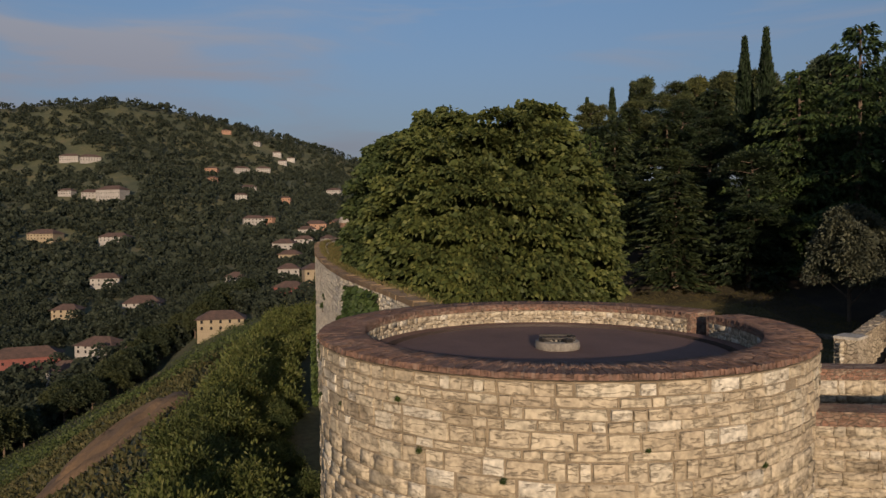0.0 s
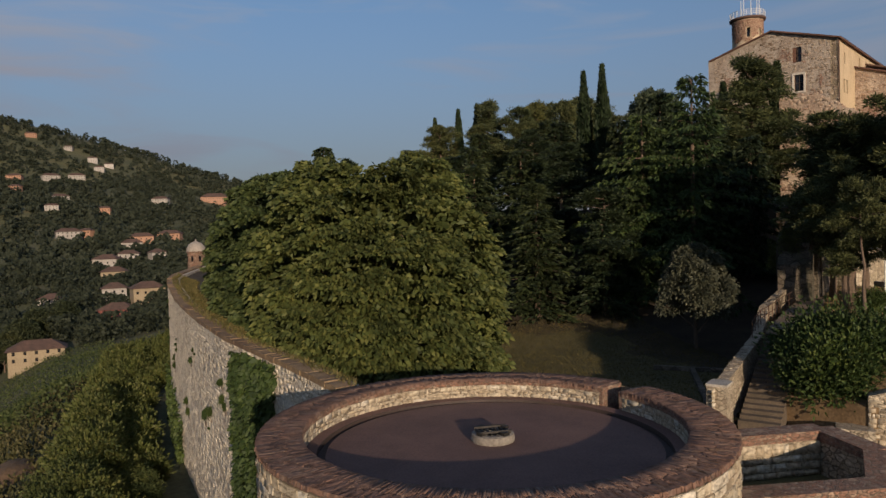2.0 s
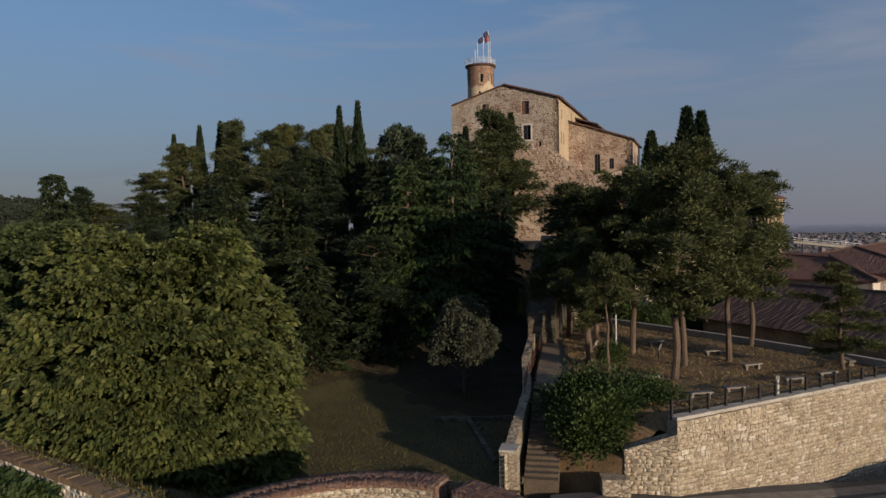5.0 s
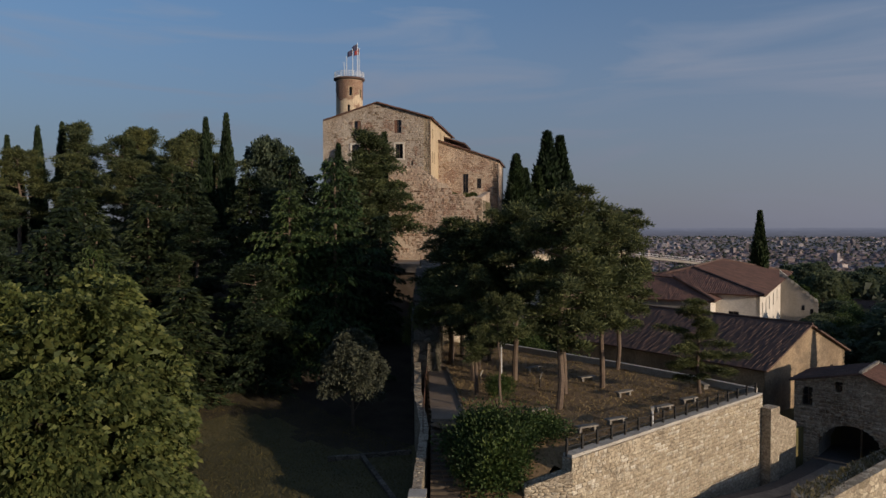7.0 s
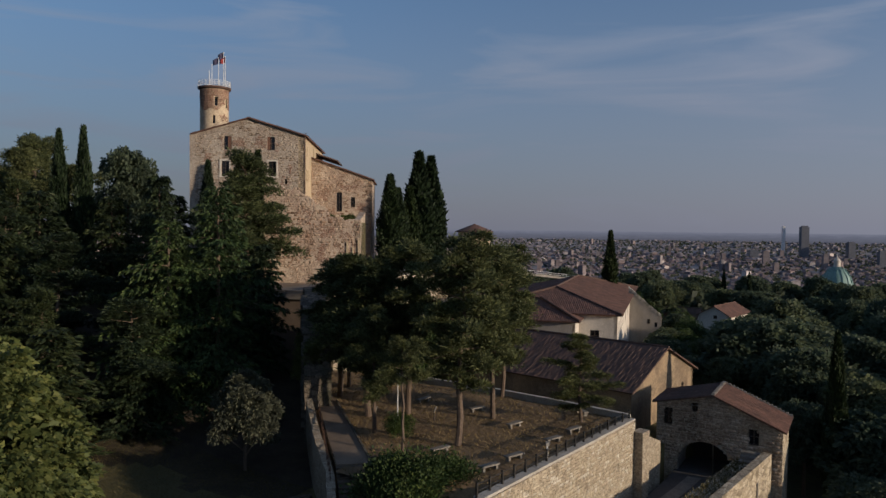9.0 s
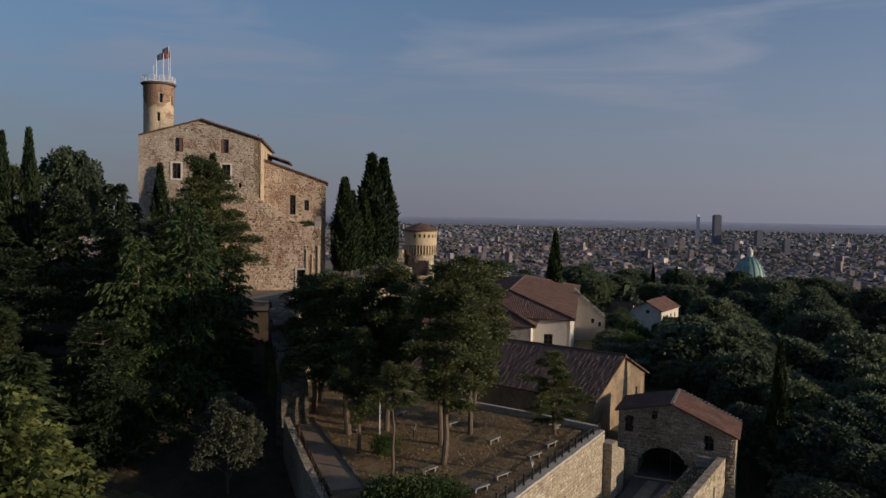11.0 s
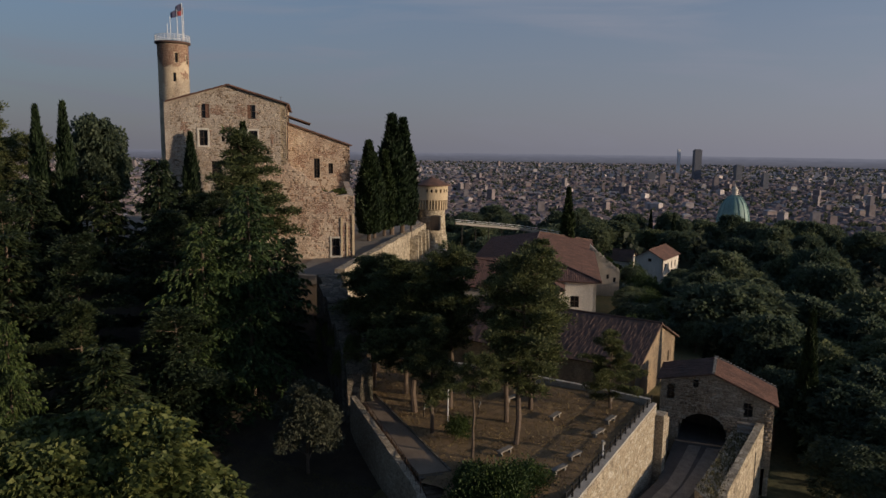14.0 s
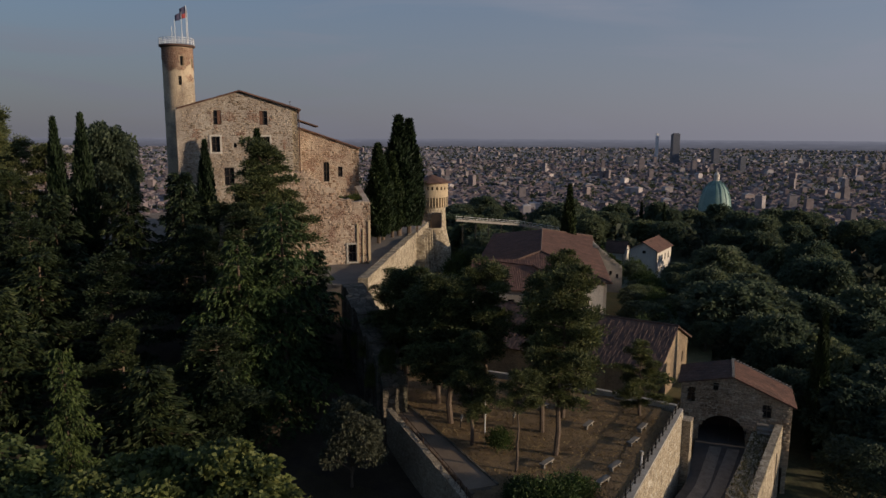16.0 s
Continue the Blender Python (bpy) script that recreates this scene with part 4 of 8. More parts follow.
TERR = [(24.6, 28.4), (26.9, 26.6), (50.6, 22.9), (52.0, 30), (53.2, 38), (54.6, 58), (53.4, 61.5), (38.6, 50.4), (26.3, 38.2), (22.6, 33.2)]


def terrace_height(x, y):
    return 26.3 - 2.6 * float(smooth((30.5 - (x + 0.35 * (y - 26))) / 7.0)) * (1.0 if y > 26 else 1.0)


g = Geo()
xs, ys = np.arange(20, 57, 1.0), np.arange(21, 64, 1.0)
X, Y = np.meshgrid(xs, ys, indexing="ij")
inn = poly_distance(X, Y, TERR) < 0.15
idx = -np.ones(X.shape, int)
idx[inn] = np.arange(inn.sum())
vs = [(float(x), float(y), terrace_height(float(x), float(y)) + 0.05 * float(bumps(x, y, 2.5))) for x, y in zip(X[inn], Y[inn])]
fs = [tuple(int(k) for k in q) for i in range(len(xs) - 1) for j in range(len(ys) - 1) if min(q := (idx[i, j], idx[i + 1, j], idx[i + 1, j + 1], idx[i, j + 1])) >= 0]
g.add(vs, fs)
g.prism(TERR, 14, lambda x, y: terrace_height(x, y) - 0.25)
tagged(part("terrace_ground", g, m_terrace, smooth=False), "terrace of dry brown grass under pines", "ground", kind="structure")

WARD = [(54.5, 62.2), (127, 82.8), (150, 100), (130, 150), (50, 150), (46, 108), (58, 88), (53, 70)]
g = Geo()
g.prism(WARD, 14, lambda x, y: 35.6 - 0.012 * (x - 54))
tagged(part("upper_ward_ground", g, m_gravel), "gravel ground of the upper castle ward", "ground", kind="structure")
g = Geo()
g.prism([(50.4, 23.0), (59.6, 23.0), (68, 20), (110, 19), (127, 27), (139, 80), (127.5, 83), (54.6, 62.0)], 8, 21.5)
tagged(part("lower_yard", g, m_grass), "rough grass of the lower yard", "ground", kind="structure")

# gravel path along the garden wall
PATH = [(38.9, 50.2), (31.4, 43.0), (27.0, 38.6), (28.6, 36.6), (33.0, 41.2), (41.6, 50.3), (45.0, 54.5), (43.2, 54.2)]
g = Geo()
g.prism(PATH, 26.0, lambda x, y: terrace_height(x, y) + 0.09)
tagged(part("gravel_path", g, m_gravel), "pale gravel path along the garden wall", "path", kind="structure")

# ---- rampart from the castle to the round tower ----
ramp = thing("wall_rampart", "sunlit rubble rampart carrying the road to the round tower", "wall", kind="structure")
g = Geo()
R0, R1 = Vector((54.5, 62.2)), Vector((127, 82.8))
for i in range(14):
    a, b = R0.lerp(R1, i / 14), R0.lerp(R1, (i + 1) / 14)
    g.wall(a, b, 36.7 - 2.2 * i / 14 + 0.1 * math.sin(i * 3), 36.7 - 2.2 * (i + 1) / 14, 12, 1.3, -0.2)
part("wall_body", g, m_rampart, ramp)
g = Geo()
rd = (R1 - R0).normalized()
rn = Vector((rd.y, -rd.x))
for s, h in ((52, 34.2), (57, 34.0), (63, 34.0), (68, 33.9)):
    p = R0 + rd * s + rn * 1.5
    ang = math.atan2(rd.y, rd.x)
    g.box(Matrix.Translation((p.x, p.y, 14)) @ Matrix.Rotation(ang, 4, "Z"), 1.6, 3.4, h - 14, 0.55)
part("buttress", g, m_rampart, ramp)
# road on the rampart
g = Geo()
up = -rn
q = [R0 + up * 0.6, R1 + up * 0.6, R1 + up * 6, R0 + up * 7.5]
g.prism([tuple(p) for p in q], 34.6, lambda x, y: 35.72 - 0.012 * (x - 54))
tagged(part("rampart_road", g, plain("pale_road", (0.15, 0.13, 0.11), (0.21, 0.185, 0.155), 0.3, 0.9, 0.2, 14)), "pale paved road on the rampart", "road", kind="structure")

# the broken wall that falls from the rampart to the path
spur = thing("wall_spur", "dark broken masonry wall that descends from the rampart", "wall", kind="structure")
g = Geo()
S0, S1 = Vector((52.2, 62.6)), Vector((39.6, 51.6))
rng = random.Random(3)
for i in range(10):
    a, b = S0.lerp(S1, i / 10), S0.lerp(S1, (i + 1) / 10)
    za, zb = 36.6 - 5.2 * (i / 10) ** 1.3, 36.6 - 5.2 * ((i + 1) / 10) ** 1.3
    g.wall(a, b, za + rng.uniform(-0.3, 0.2), zb + rng.uniform(-0.3, 0.2), 18, 2.8 + rng.uniform(-0.3, 0.3), 0.2 + rng.uniform(-0.2, 0.2))
g.wall(S1, S1 + (S1 - S0).normalized() * 1.2, 30.6, 29.4, 18, 2.6, 0.4)
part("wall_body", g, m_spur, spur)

# garden wall with its end pier
gw = thing("wall_garden", "low stone garden wall with worn brick top ending in a square pier", "wall", kind="structure")
GW = [(19.2, 32.6), (26.0, 38.4), (30.3, 43.3), (38.0, 50.8)]
GZ = [24.6, 26.0, 27.0, 27.3]
g = Geo()
for k in range(3):
    g.wall(GW[k], GW[k + 1], GZ[k], GZ[k + 1], 17, 0.55)
part("wall_body", g, m_rubble, gw)
g = Geo()
for k in range(3):
    a, b = Vector(GW[k]), Vector(GW[k + 1])
    m = int((b - a).length / 0.5)
    for i in range(m):
        za = GZ[k] + (GZ[k + 1] - GZ[k]) * i / m + rng.uniform(0.02, 0.1)
        zb = GZ[k] + (GZ[k + 1] - GZ[k]) * (i + 1) / m + 0.04
        g.wall(a.lerp(b, i / m), a.lerp(b, (i + 0.96) / m), za, zb, za - 0.12, 0.6 + rng.uniform(-0.05, 0.05))
part("coping", g, m_rubble, gw)
g = Geo()
g.box(pose(18.95, 32.25, 17, 0, 0, 41), 1.25, 1.0, 24.75 - 17)
part("pier", g, m_rubble, gw, "squared pale stone pier")
g = Geo()
g.box(pose(18.95, 32.25, 24.72, 0, 0, 41), 1.3, 1.05, 0.12)
part("pier_cap", g, m_pale_stone, gw)

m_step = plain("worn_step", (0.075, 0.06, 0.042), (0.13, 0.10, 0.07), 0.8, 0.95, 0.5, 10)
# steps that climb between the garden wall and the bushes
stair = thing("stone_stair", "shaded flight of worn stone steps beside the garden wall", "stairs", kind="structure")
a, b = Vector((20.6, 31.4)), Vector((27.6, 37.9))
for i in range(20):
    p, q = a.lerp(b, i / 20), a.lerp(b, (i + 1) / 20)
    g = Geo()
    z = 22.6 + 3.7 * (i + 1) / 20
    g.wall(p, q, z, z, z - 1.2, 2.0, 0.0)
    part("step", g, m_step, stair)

# low walls of the dry pit in the garden
pit = thing("wall_pit", "low dark stone kerb walls of a sunken stair in the lawn", "wall", kind="structure")
for a, b, z in (((23.0, 45.8), (28.6, 42.4), 22.95), ((25.2, 44.4), (20.6, 35.6), 22.9)):
    g = Geo()
    g.wall(a, b, z, z - 0.1, 20, 0.35)
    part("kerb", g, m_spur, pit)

# ---- the walls right of the tower: a small sunken outwork ----
out = thing("wall_outwork", "brick-topped stone walls of a small outwork beside the round tower", "wall", kind="structure")
OW = [(9.6, 18.4, 25.15), (14.6, 17.95, 25.1), (16.7, 20.2, 25.2), (16.8, 22.9, 25.25), (11.0, 23.2, 25.3)]
g, gc = Geo(), Geo()
for (x0, y0, z0), (x1, y1, z1) in zip(OW, OW[1:]):
    g.wall((x0, y0), (x1, y1), z0 - 0.2, z1 - 0.2, 10, 0.8)
    gc.wall((x0, y0), (x1, y1), z0, z1, min(z0, z1) - 0.34, 0.92)
part("wall_body", g, m_rubble, out)
part("coping", gc, m_redbrick, out, "worn red brick coping")
g = Geo()
g.prism([(x, y) for x, y, z in OW], 12, 23.6)
part("pit_floor", g, m_grass, out)
# wall and bank from the outwork to the gate
bank = thing("wall_outer", "outer parapet wall between the outwork and the gatehouse", "wall", kind="structure")
g = Geo()
g.wall((14.6, 18.0), (44.0, 16.2), 22.0, 21.6, 6, 0.8)
g.wall((44.0, 16.2), (60.5, 12.6), 21.6, 22.4, 6, 0.8)
part("wall_body", g, m_rampart, bank)
g = Geo()
g.prism([(40.5, 16.6), (60.2, 12.9), (59.5, 15.4), (50, 17.2), (43.6, 18.6)], 10, 21.5)
part("bank", g, m_rampart, bank)


# ---- ramp road to the gate ----
road = thing("road", "dark ramp road with two pale stone wheel tracks", "road", kind="structure")
g = Geo()
for k in range(26):
    xa, xb = 16.6 + 51.4 * k / 26, 16.6 + 51.4 * (k + 1) / 26
    ends = [(x, float(np.interp(x, [16.6, 43.4, 59.8, 68], [20.4, 16.8, 13.2, 13.2])), float(np.interp(x, [16.6, 19.4, 24.4, 36, 48, 59.8, 68], [24, 31, 29, 24.8, 22.2, 21.4, 21.4]))) for x in (xa, xb)]
    g.prism([(ends[0][0], ends[0][1]), (ends[1][0], ends[1][1]), (ends[1][0], ends[1][2]), (ends[0][0], ends[0][2])], 8, lambda x, y: 19.0 + 3.2 * float(smooth((58 - x) / 40)))
part("surface", g, m_road, road)
for off in (0.32, 0.66):
    g = Geo()
    pl, pr = [], []
    for k in range(27):
        x = 22 + 37.6 * k / 26
        yl = np.interp(x, [22, 36, 48, 60], [30.0, 24.8, 22.0, 20.9])
        yr = np.interp(x, [22, 44, 60], [20.2, 18.4, 15.2])
        c = yl + (yr - yl) * off
        pl.append((x, c + 0.65))
        pr.append((x, c - 0.65))
    for k in range(26):
        g.prism([pr[k], pr[k + 1], pl[k + 1], pl[k]], 17, lambda x, y: 19.03 + 3.2 * float(smooth((58 - x) / 40)))
    part("wheel_track", g, m_well, road, "pale stone wheel track")

# ---- retaining wall of the terrace ----
rw = thing("wall_retaining", "sunlit rubble retaining wall of the terrace", "wall", kind="structure")
RW = [(24.5, 28.5), (26.8, 26.55), (50.6, 22.85)]
g = Geo()
g.wall(RW[0], RW[1], 24.5, 25.4, 12, 0.8, 0.4)
g.wall(RW[1], RW[2], 26.1, 26.4, 12, 0.8, 0.4)
g.box(pose(23.9, 28.7, 12, 0, 0, -40), 1.6, 1.2, 11.0)
g.wall((50.6, 22.85), (56.8, 21.9), 25.4, 23.0, 12, 1.6, 0.8)
g.box(pose(51.0, 22.4, 12, 0, 0, -9), 1.5, 1.0, 13.4)
part("wall_body", g, m_rubble, rw)
g = Geo()
a, b = Vector(RW[1]), Vector(RW[2])
for i in range(40):
    z = 26.38 + 0.3 * i / 40 * 0.6
    g.wall(a.lerp(b, i / 40), a.lerp(b, (i + 0.97) / 40), z + rng.uniform(-0.02, 0.02), z, z - 0.2, 0.7, 0.35)
part("coping", g, m_pale_stone, rw)
# low wall behind the terrace
lw = thing("wall_low", "low pale parapet along the far edge of the terrace", "wall", kind="structure")
g = Geo()
pts = [(50.7, 23.4), (52.1, 30), (53.3, 38), (54.7, 58)]
for a, b in zip(pts, pts[1:]):
    g.wall(a, b, 26.85, 26.85, 20, 0.45)
part("wall_body", g, m_pale_stone, lw)


# ---- the palace ----
EL, ER = Vector((64.2, 97.5)), Vector((73.8, 83.0))
fd = (ER - EL).normalized()            # along the gable front
bd = Vector((-fd.y, fd.x))             # back from it
FW, DEPTH, EAVE, APEX, BASE = (ER - EL).length, 27.0, 58.55, 61.1, 34.5
palace = thing("castle_palace", "tall rubble-stone castle palace with a low tiled gable roof", "castle")
holes = [(4.6, 5.85, 56.0, 58.2), (11.5, 12.75, 56.0, 58.2), (4.2, 5.5, 51.8, 54.2), (11.7, 13.0, 51.8, 54.2), (5.9, 7.4, 46.6, 49.4), (7.5, 8.0, 52.5, 53.2), (14.3, 14.7, 50.6, 51.4)]
g = Geo()
holed(g, EL, fd, FW, BASE, EAVE, holes, 0.9)
e0, e1 = (EL.x, EL.y), (ER.x, ER.y)
am = (EL + ER) / 2
g.add([(*e0, EAVE), (*e1, EAVE), (am.x, am.y, APEX)], [(0, 1, 2)])
part("front_wall", g, m_palace, palace)
for s0, s1, lo, hi in holes[:4]:
    window(palace, EL, fd, s0, s1, lo, hi, m_white if lo < 55 else None)
window(palace, EL, fd, *holes[4], None)
for s0, s1, lo, hi in ((5.25, 5.83, 56.05, 58.15), (11.52, 12.0, 56.05, 58.15)):
    c = EL + fd * (s0 + s1) / 2 + bd * 0.12
    face = Matrix.Translation((c.x, c.y, lo)) @ Matrix.Rotation(math.atan2(fd.y, fd.x), 4, "Z")
    g = Geo()
    for k in range(4):
        g.box(face @ Matrix.Translation(((s1 - s0) * (k - 1.5) / 4, 0, 0)), (s1 - s0) / 4 - 0.012, 0.05, hi - lo)
    for z in (0.3, 1.6):
        g.box(face @ Matrix.Translation((0, -0.035, z)), s1 - s0 - 0.04, 0.03, 0.12)
    part("shutter", g, m_shutter, palace, "brown boarded shutter")
g = Geo()
for s0, s1, lo, hi in holes[5:]:
    c = EL + fd * (s0 + s1) / 2 + bd * 0.5
    g.box(Matrix.Translation((c.x, c.y, lo)) @ Matrix.Rotation(math.atan2(fd.y, fd.x), 4, "Z"), s1 - s0, 0.05, hi - lo)
part("niche_back", g, m_glass, palace)
FL = DEPTH
g = Geo()
flank_holes = [(3.0, 3.9, 51.3, 53.2), (4.6, 5.5, 51.3, 53.2), (3.4, 4.1, 55.4, 57.0), (12.0, 13.0, 56.0, 57.6), (16.5, 17.5, 56.0, 57.6), (20.5, 21.3, 56.2, 57.4)]
holed(g, ER, bd, FL, BASE, EAVE, flank_holes, 0.9)
part("flank_wall", g, m_plaster, palace, "warm sunlit plastered flank")
for h in flank_holes:
    window(palace, ER, bd, *h, None)
g = Geo()
a = EL + bd * FL
b = ER + bd * FL
g.wall((b.x, b.y), (a.x, a.y), EAVE, EAVE, BASE, 0.8, -0.4)
g.wall((a.x, a.y), (EL.x, EL.y), EAVE, EAVE, BASE, 0.8, -0.4)
am2 = (a + b) / 2
g.add([(b.x, b.y, EAVE), (a.x, a.y, EAVE), (am2.x, am2.y, APEX)], [(0, 1, 2)])
part("back_wall", g, m_palace, palace)
ov = 0.55
L0, L1 = EL - fd * ov - bd * 0.5, EL - fd * ov + bd * (FL + 0.5)
Q0, Q1 = ER + fd * ov - bd * 0.5, ER + fd * ov + bd * (FL + 0.5)
M0, M1 = am - bd * 0.5, am + bd * (FL + 0.5)
ez, az_ = EAVE - 0.1, APEX + 0.12
part("roof", tiled_roof((L1.x, L1.y, ez), (L0.x, L0.y, ez), (M0.x, M0.y, az_), (M1.x, M1.y, az_)), m_tile, palace, "old clay tiles")
part("roof", tiled_roof((Q0.x, Q0.y, ez), (Q1.x, Q1.y, ez), (M1.x, M1.y, az_), (M0.x, M0.y, az_)), m_tile, palace, "old clay tiles")
g = Geo()
p = ER + fd * 0.18 - bd * 0.05
g.tube((p.x, p.y, EAVE - 0.2), (p.x, p.y, 46.5), 0.09)
part("downpipe", g, m_tile_old, palace)
g = Geo()
p = ER + bd * 9.6 - fd * 1.0
g.tube((p.x, p.y, EAVE), (p.x, p.y, EAVE + 1.6), 0.04)
g.tube((p.x - 0.3, p.y, EAVE + 1.5), (p.x + 0.3, p.y, EAVE + 1.5), 0.03)
part("aerial", g, m_iron, palace)

# lower annex, roofed with one slope
annex = thing("castle_annex", "lower stone annex of the palace under a sloping tile roof", "castle")
A0 = ER + bd * 9.6
AW = 10.6
g = Geo()
an_holes = [(4.4, 5.4, 46.4, 49.8), (6.9, 7.7, 47.2, 49.0)]
holed(g, A0, fd, AW, BASE, 52.2, an_holes, 0.9)
A1 = A0 + fd * AW
g.add([(A0.x, A0.y, 52.2), (A1.x, A1.y, 52.2), (A0.x, A0.y, 55.7)], [(0, 1, 2)])
g.wall((A1.x, A1.y), ((A1 + bd * 15).x, (A1 + bd * 15).y), 52.2, 52.2, BASE, 0.8, 0.4)
part("wall_body", g, m_ruin, annex)
for h in an_holes:
    window(annex, A0, fd, *h, None)
T0, T1 = A1 + fd * 0.4 - bd * 0.4, A1 + fd * 0.4 + bd * 16
U0, U1 = A0 - bd * 0.4, A0 + bd * 16
part("roof", tiled_roof((T0.x, T0.y, 52.15), (T1.x, T1.y, 52.15), (U1.x, U1.y, 55.9), (U0.x, U0.y, 55.9)), m_tile, annex, "old clay tiles")
V0, V1 = ER + bd * 16 + fd * 4, ER + bd * 27 + fd * 4
W0, W1 = ER + bd * 16, ER + bd * 27
part("upper_roof", tiled_roof((V0.x, V0.y, 56.0), (V1.x, V1.y, 56.0), (W1.x, W1.y, 57.3), (W0.x, W0.y, 57.3)), m_tile_old, annex, "small upper roof")

# the old bastion at the foot of the palace
bast = thing("ruined_bastion", "tall ruined masonry bastion with a door at its foot", "castle")
B1 = Vector((70.6, 66.7))
B0 = B1 - fd * 16
BW = 14.05
g = Geo()
holed(g, B0, fd, BW, 35.0, 44.0, [(10.7, 11.9, 35.9, 38.5)], 0.9)
crown = lambda i: float(np.interp(i * 0.5, [0, 4.6, 5.4, 7.4, 8.6, 9.8, 12, 14.1], [49.6, 49.2, 48.8, 47.3, 46.7, 45.3, 44.9, 44.6])) + 0.2 * math.sin(i * 1.53) + 0.14 * math.sin(i * 2.9)
for i in range(28):                # uneven broken crown
    s = B0 + fd * i * 0.5
    e = B0 + fd * (i + 1) * 0.5
    gc = Geo()
    gc.wall((s.x, s.y), (e.x, e.y), crown(i), crown(i + 1), 43.9, 1.4, 0.7)
    part("crown_block", gc, m_ruin, bast)
B1 = B0 + fd * BW
e = B1 + bd * 13.5
g.wall((B1.x, B1.y), (e.x, e.y), 44.8, 46.2, 34.5, 0.9, 0.45)
part("wall_body", g, m_ruin, bast)
for k, (rs, rw_, top) in enumerate(((BW - 1.9, 0.3, 41.6), (BW - 1.1, 0.24, 40.8), (BW - 0.2, 0.36, 42.0))):
    c = B0 + fd * rs + bd * 0.08
    g = Geo()
    for q in range(5):
        h = (top - 35.4) / 5
        g.box(Matrix.Translation((c.x, c.y, 35.4 + q * h)) @ Matrix.Rotation(math.atan2(fd.y, fd.x) + 0.02 * ((q * 7 + k) % 3 - 1), 4, "Z"), rw_ * (1 - 0.06 * ((q + k) % 3)), 0.5, h + 0.02)
    part("wall_rib", g, m_plaster, bast, "pale rib left from a lost cross wall")
window(bast, B0, fd, 10.7, 11.9, 35.9, 38.5, m_pale_stone, 0.4, name="door")
g = Geo()
k0, k1, k2, k3 = B0 + bd * 1.3, B1 + bd * 1.3, B1 + bd * 14.5, B0 + bd * 14.5
g.prism([tuple(k0), tuple(k1), tuple(k2), tuple(k3)], 35, 44.4)
part("ledge", g, m_grass, bast, "overgrown ledge")


def round_wall(g, cx, cy, r, z0, z1, holes, n=56, thick=0.6, r_top=None):
    """A round wall with openings (angle in degrees, width in degrees, zlow, zhigh) through its thickness."""
    zs = sorted({z0, z1, *[h[2] for h in holes], *[h[3] for h in holes]})
    rt = r if r_top is None else r_top

    def P(a, z, k):
        q = r + (rt - r) * (z - z0) / (z1 - z0) - thick * k
        return (cx + q * math.cos(a), cy + q * math.sin(a), z)
    es = {i * 360 / n for i in range(n)}
    for h in holes:
        es = {e for e in es if not (h[0] - h[1] / 2 < e < h[0] + h[1] / 2)} | {h[0] - h[1] / 2, h[0] + h[1] / 2}
    es = sorted(es)
    for i, a in enumerate(es):
        b = es[(i + 1) % len(es)] + (360 if i == len(es) - 1 else 0)
        for lo, hi in zip(zs, zs[1:]):
            ca, cz = ((a + b) / 2) % 360, (lo + hi) / 2
            ra, rb = radians(a), radians(b)
            hole = any(h[0] - h[1] / 2 < ca < h[0] + h[1] / 2 and h[2] < cz < h[3] for h in holes)
            if not hole:
                g.add([P(ra, lo, 0), P(rb, lo, 0), P(rb, hi, 0), P(ra, hi, 0)], [(0, 1, 2, 3)])
                g.add([P(rb, lo, 1), P(ra, lo, 1), P(ra, hi, 1), P(rb, hi, 1)], [(0, 1, 2, 3)])
            else:
                for (p, y), (q, z) in (((ra, lo), (rb, lo)), ((rb, lo), (rb, hi)), ((rb, hi), (ra, hi)), ((ra, hi), (ra, lo))):
                    g.add([P(p, y, 0), P(p, y, 1), P(q, z, 1), P(q, z, 0)], [(0, 1, 2, 3)])


# ---- the keep tower ----
KX, KY, KR = 82.5, 113.4, 2.68
keep = thing("keep_tower", "slender round keep tower with brick crown and railed roof", "tower")
keep_plaster = rubble("keep_masonry", [(0.34, 0.28, 0.21), (0.42, 0.35, 0.26), (0.46, 0.40, 0.31), (0.36, 0.29, 0.21)], (0.38, 0.32, 0.24), 0.3, 1.5, stain=(0.25, 0.17, 0.12), stain_at=0.58, plaster=(0.54, 0.44, 0.31), plaster_at=0.44)
kh = [(232, 17, 56.2, 58.0), (226, 12, 63.2, 64.8), (300, 10, 61.0, 62.2)]
g = Geo()
round_wall(g, KX, KY, KR + 0.1, 34, 65.2, kh[:2], r_top=KR)
part("shaft", g, keep_plaster, keep, smooth=False)
g = Geo()
crown_holes = [(236, 13, 66.6, 68.3), (285, 13, 66.4, 68.0)]
round_wall(g, KX, KY, KR, 65.2, 69.9, crown_holes)
part("crown_wall", g, keep_plaster, keep, "brick upper stage with patches of plaster")
g = Geo()
g.lathe(KX, KY, [(KR - 0.7, 34), (KR - 0.7, 69.8)], 24)
part("dark_core", g, m_glass, keep)
g = Geo()
g.lathe(KX, KY, [(KR, 69.85), (KR + 0.42, 70.05), (KR + 0.45, 70.35), (0.01, 70.4)], 40)
part("cornice", g, m_tile_old, keep)
g = Geo()
for k in range(22):
    a = k * math.tau / 22
    p = (KX + (KR + 0.3) * math.cos(a), KY + (KR + 0.3) * math.sin(a))
    g.tube((*p, 70.3), (*p, 71.5), 0.05, n=5)
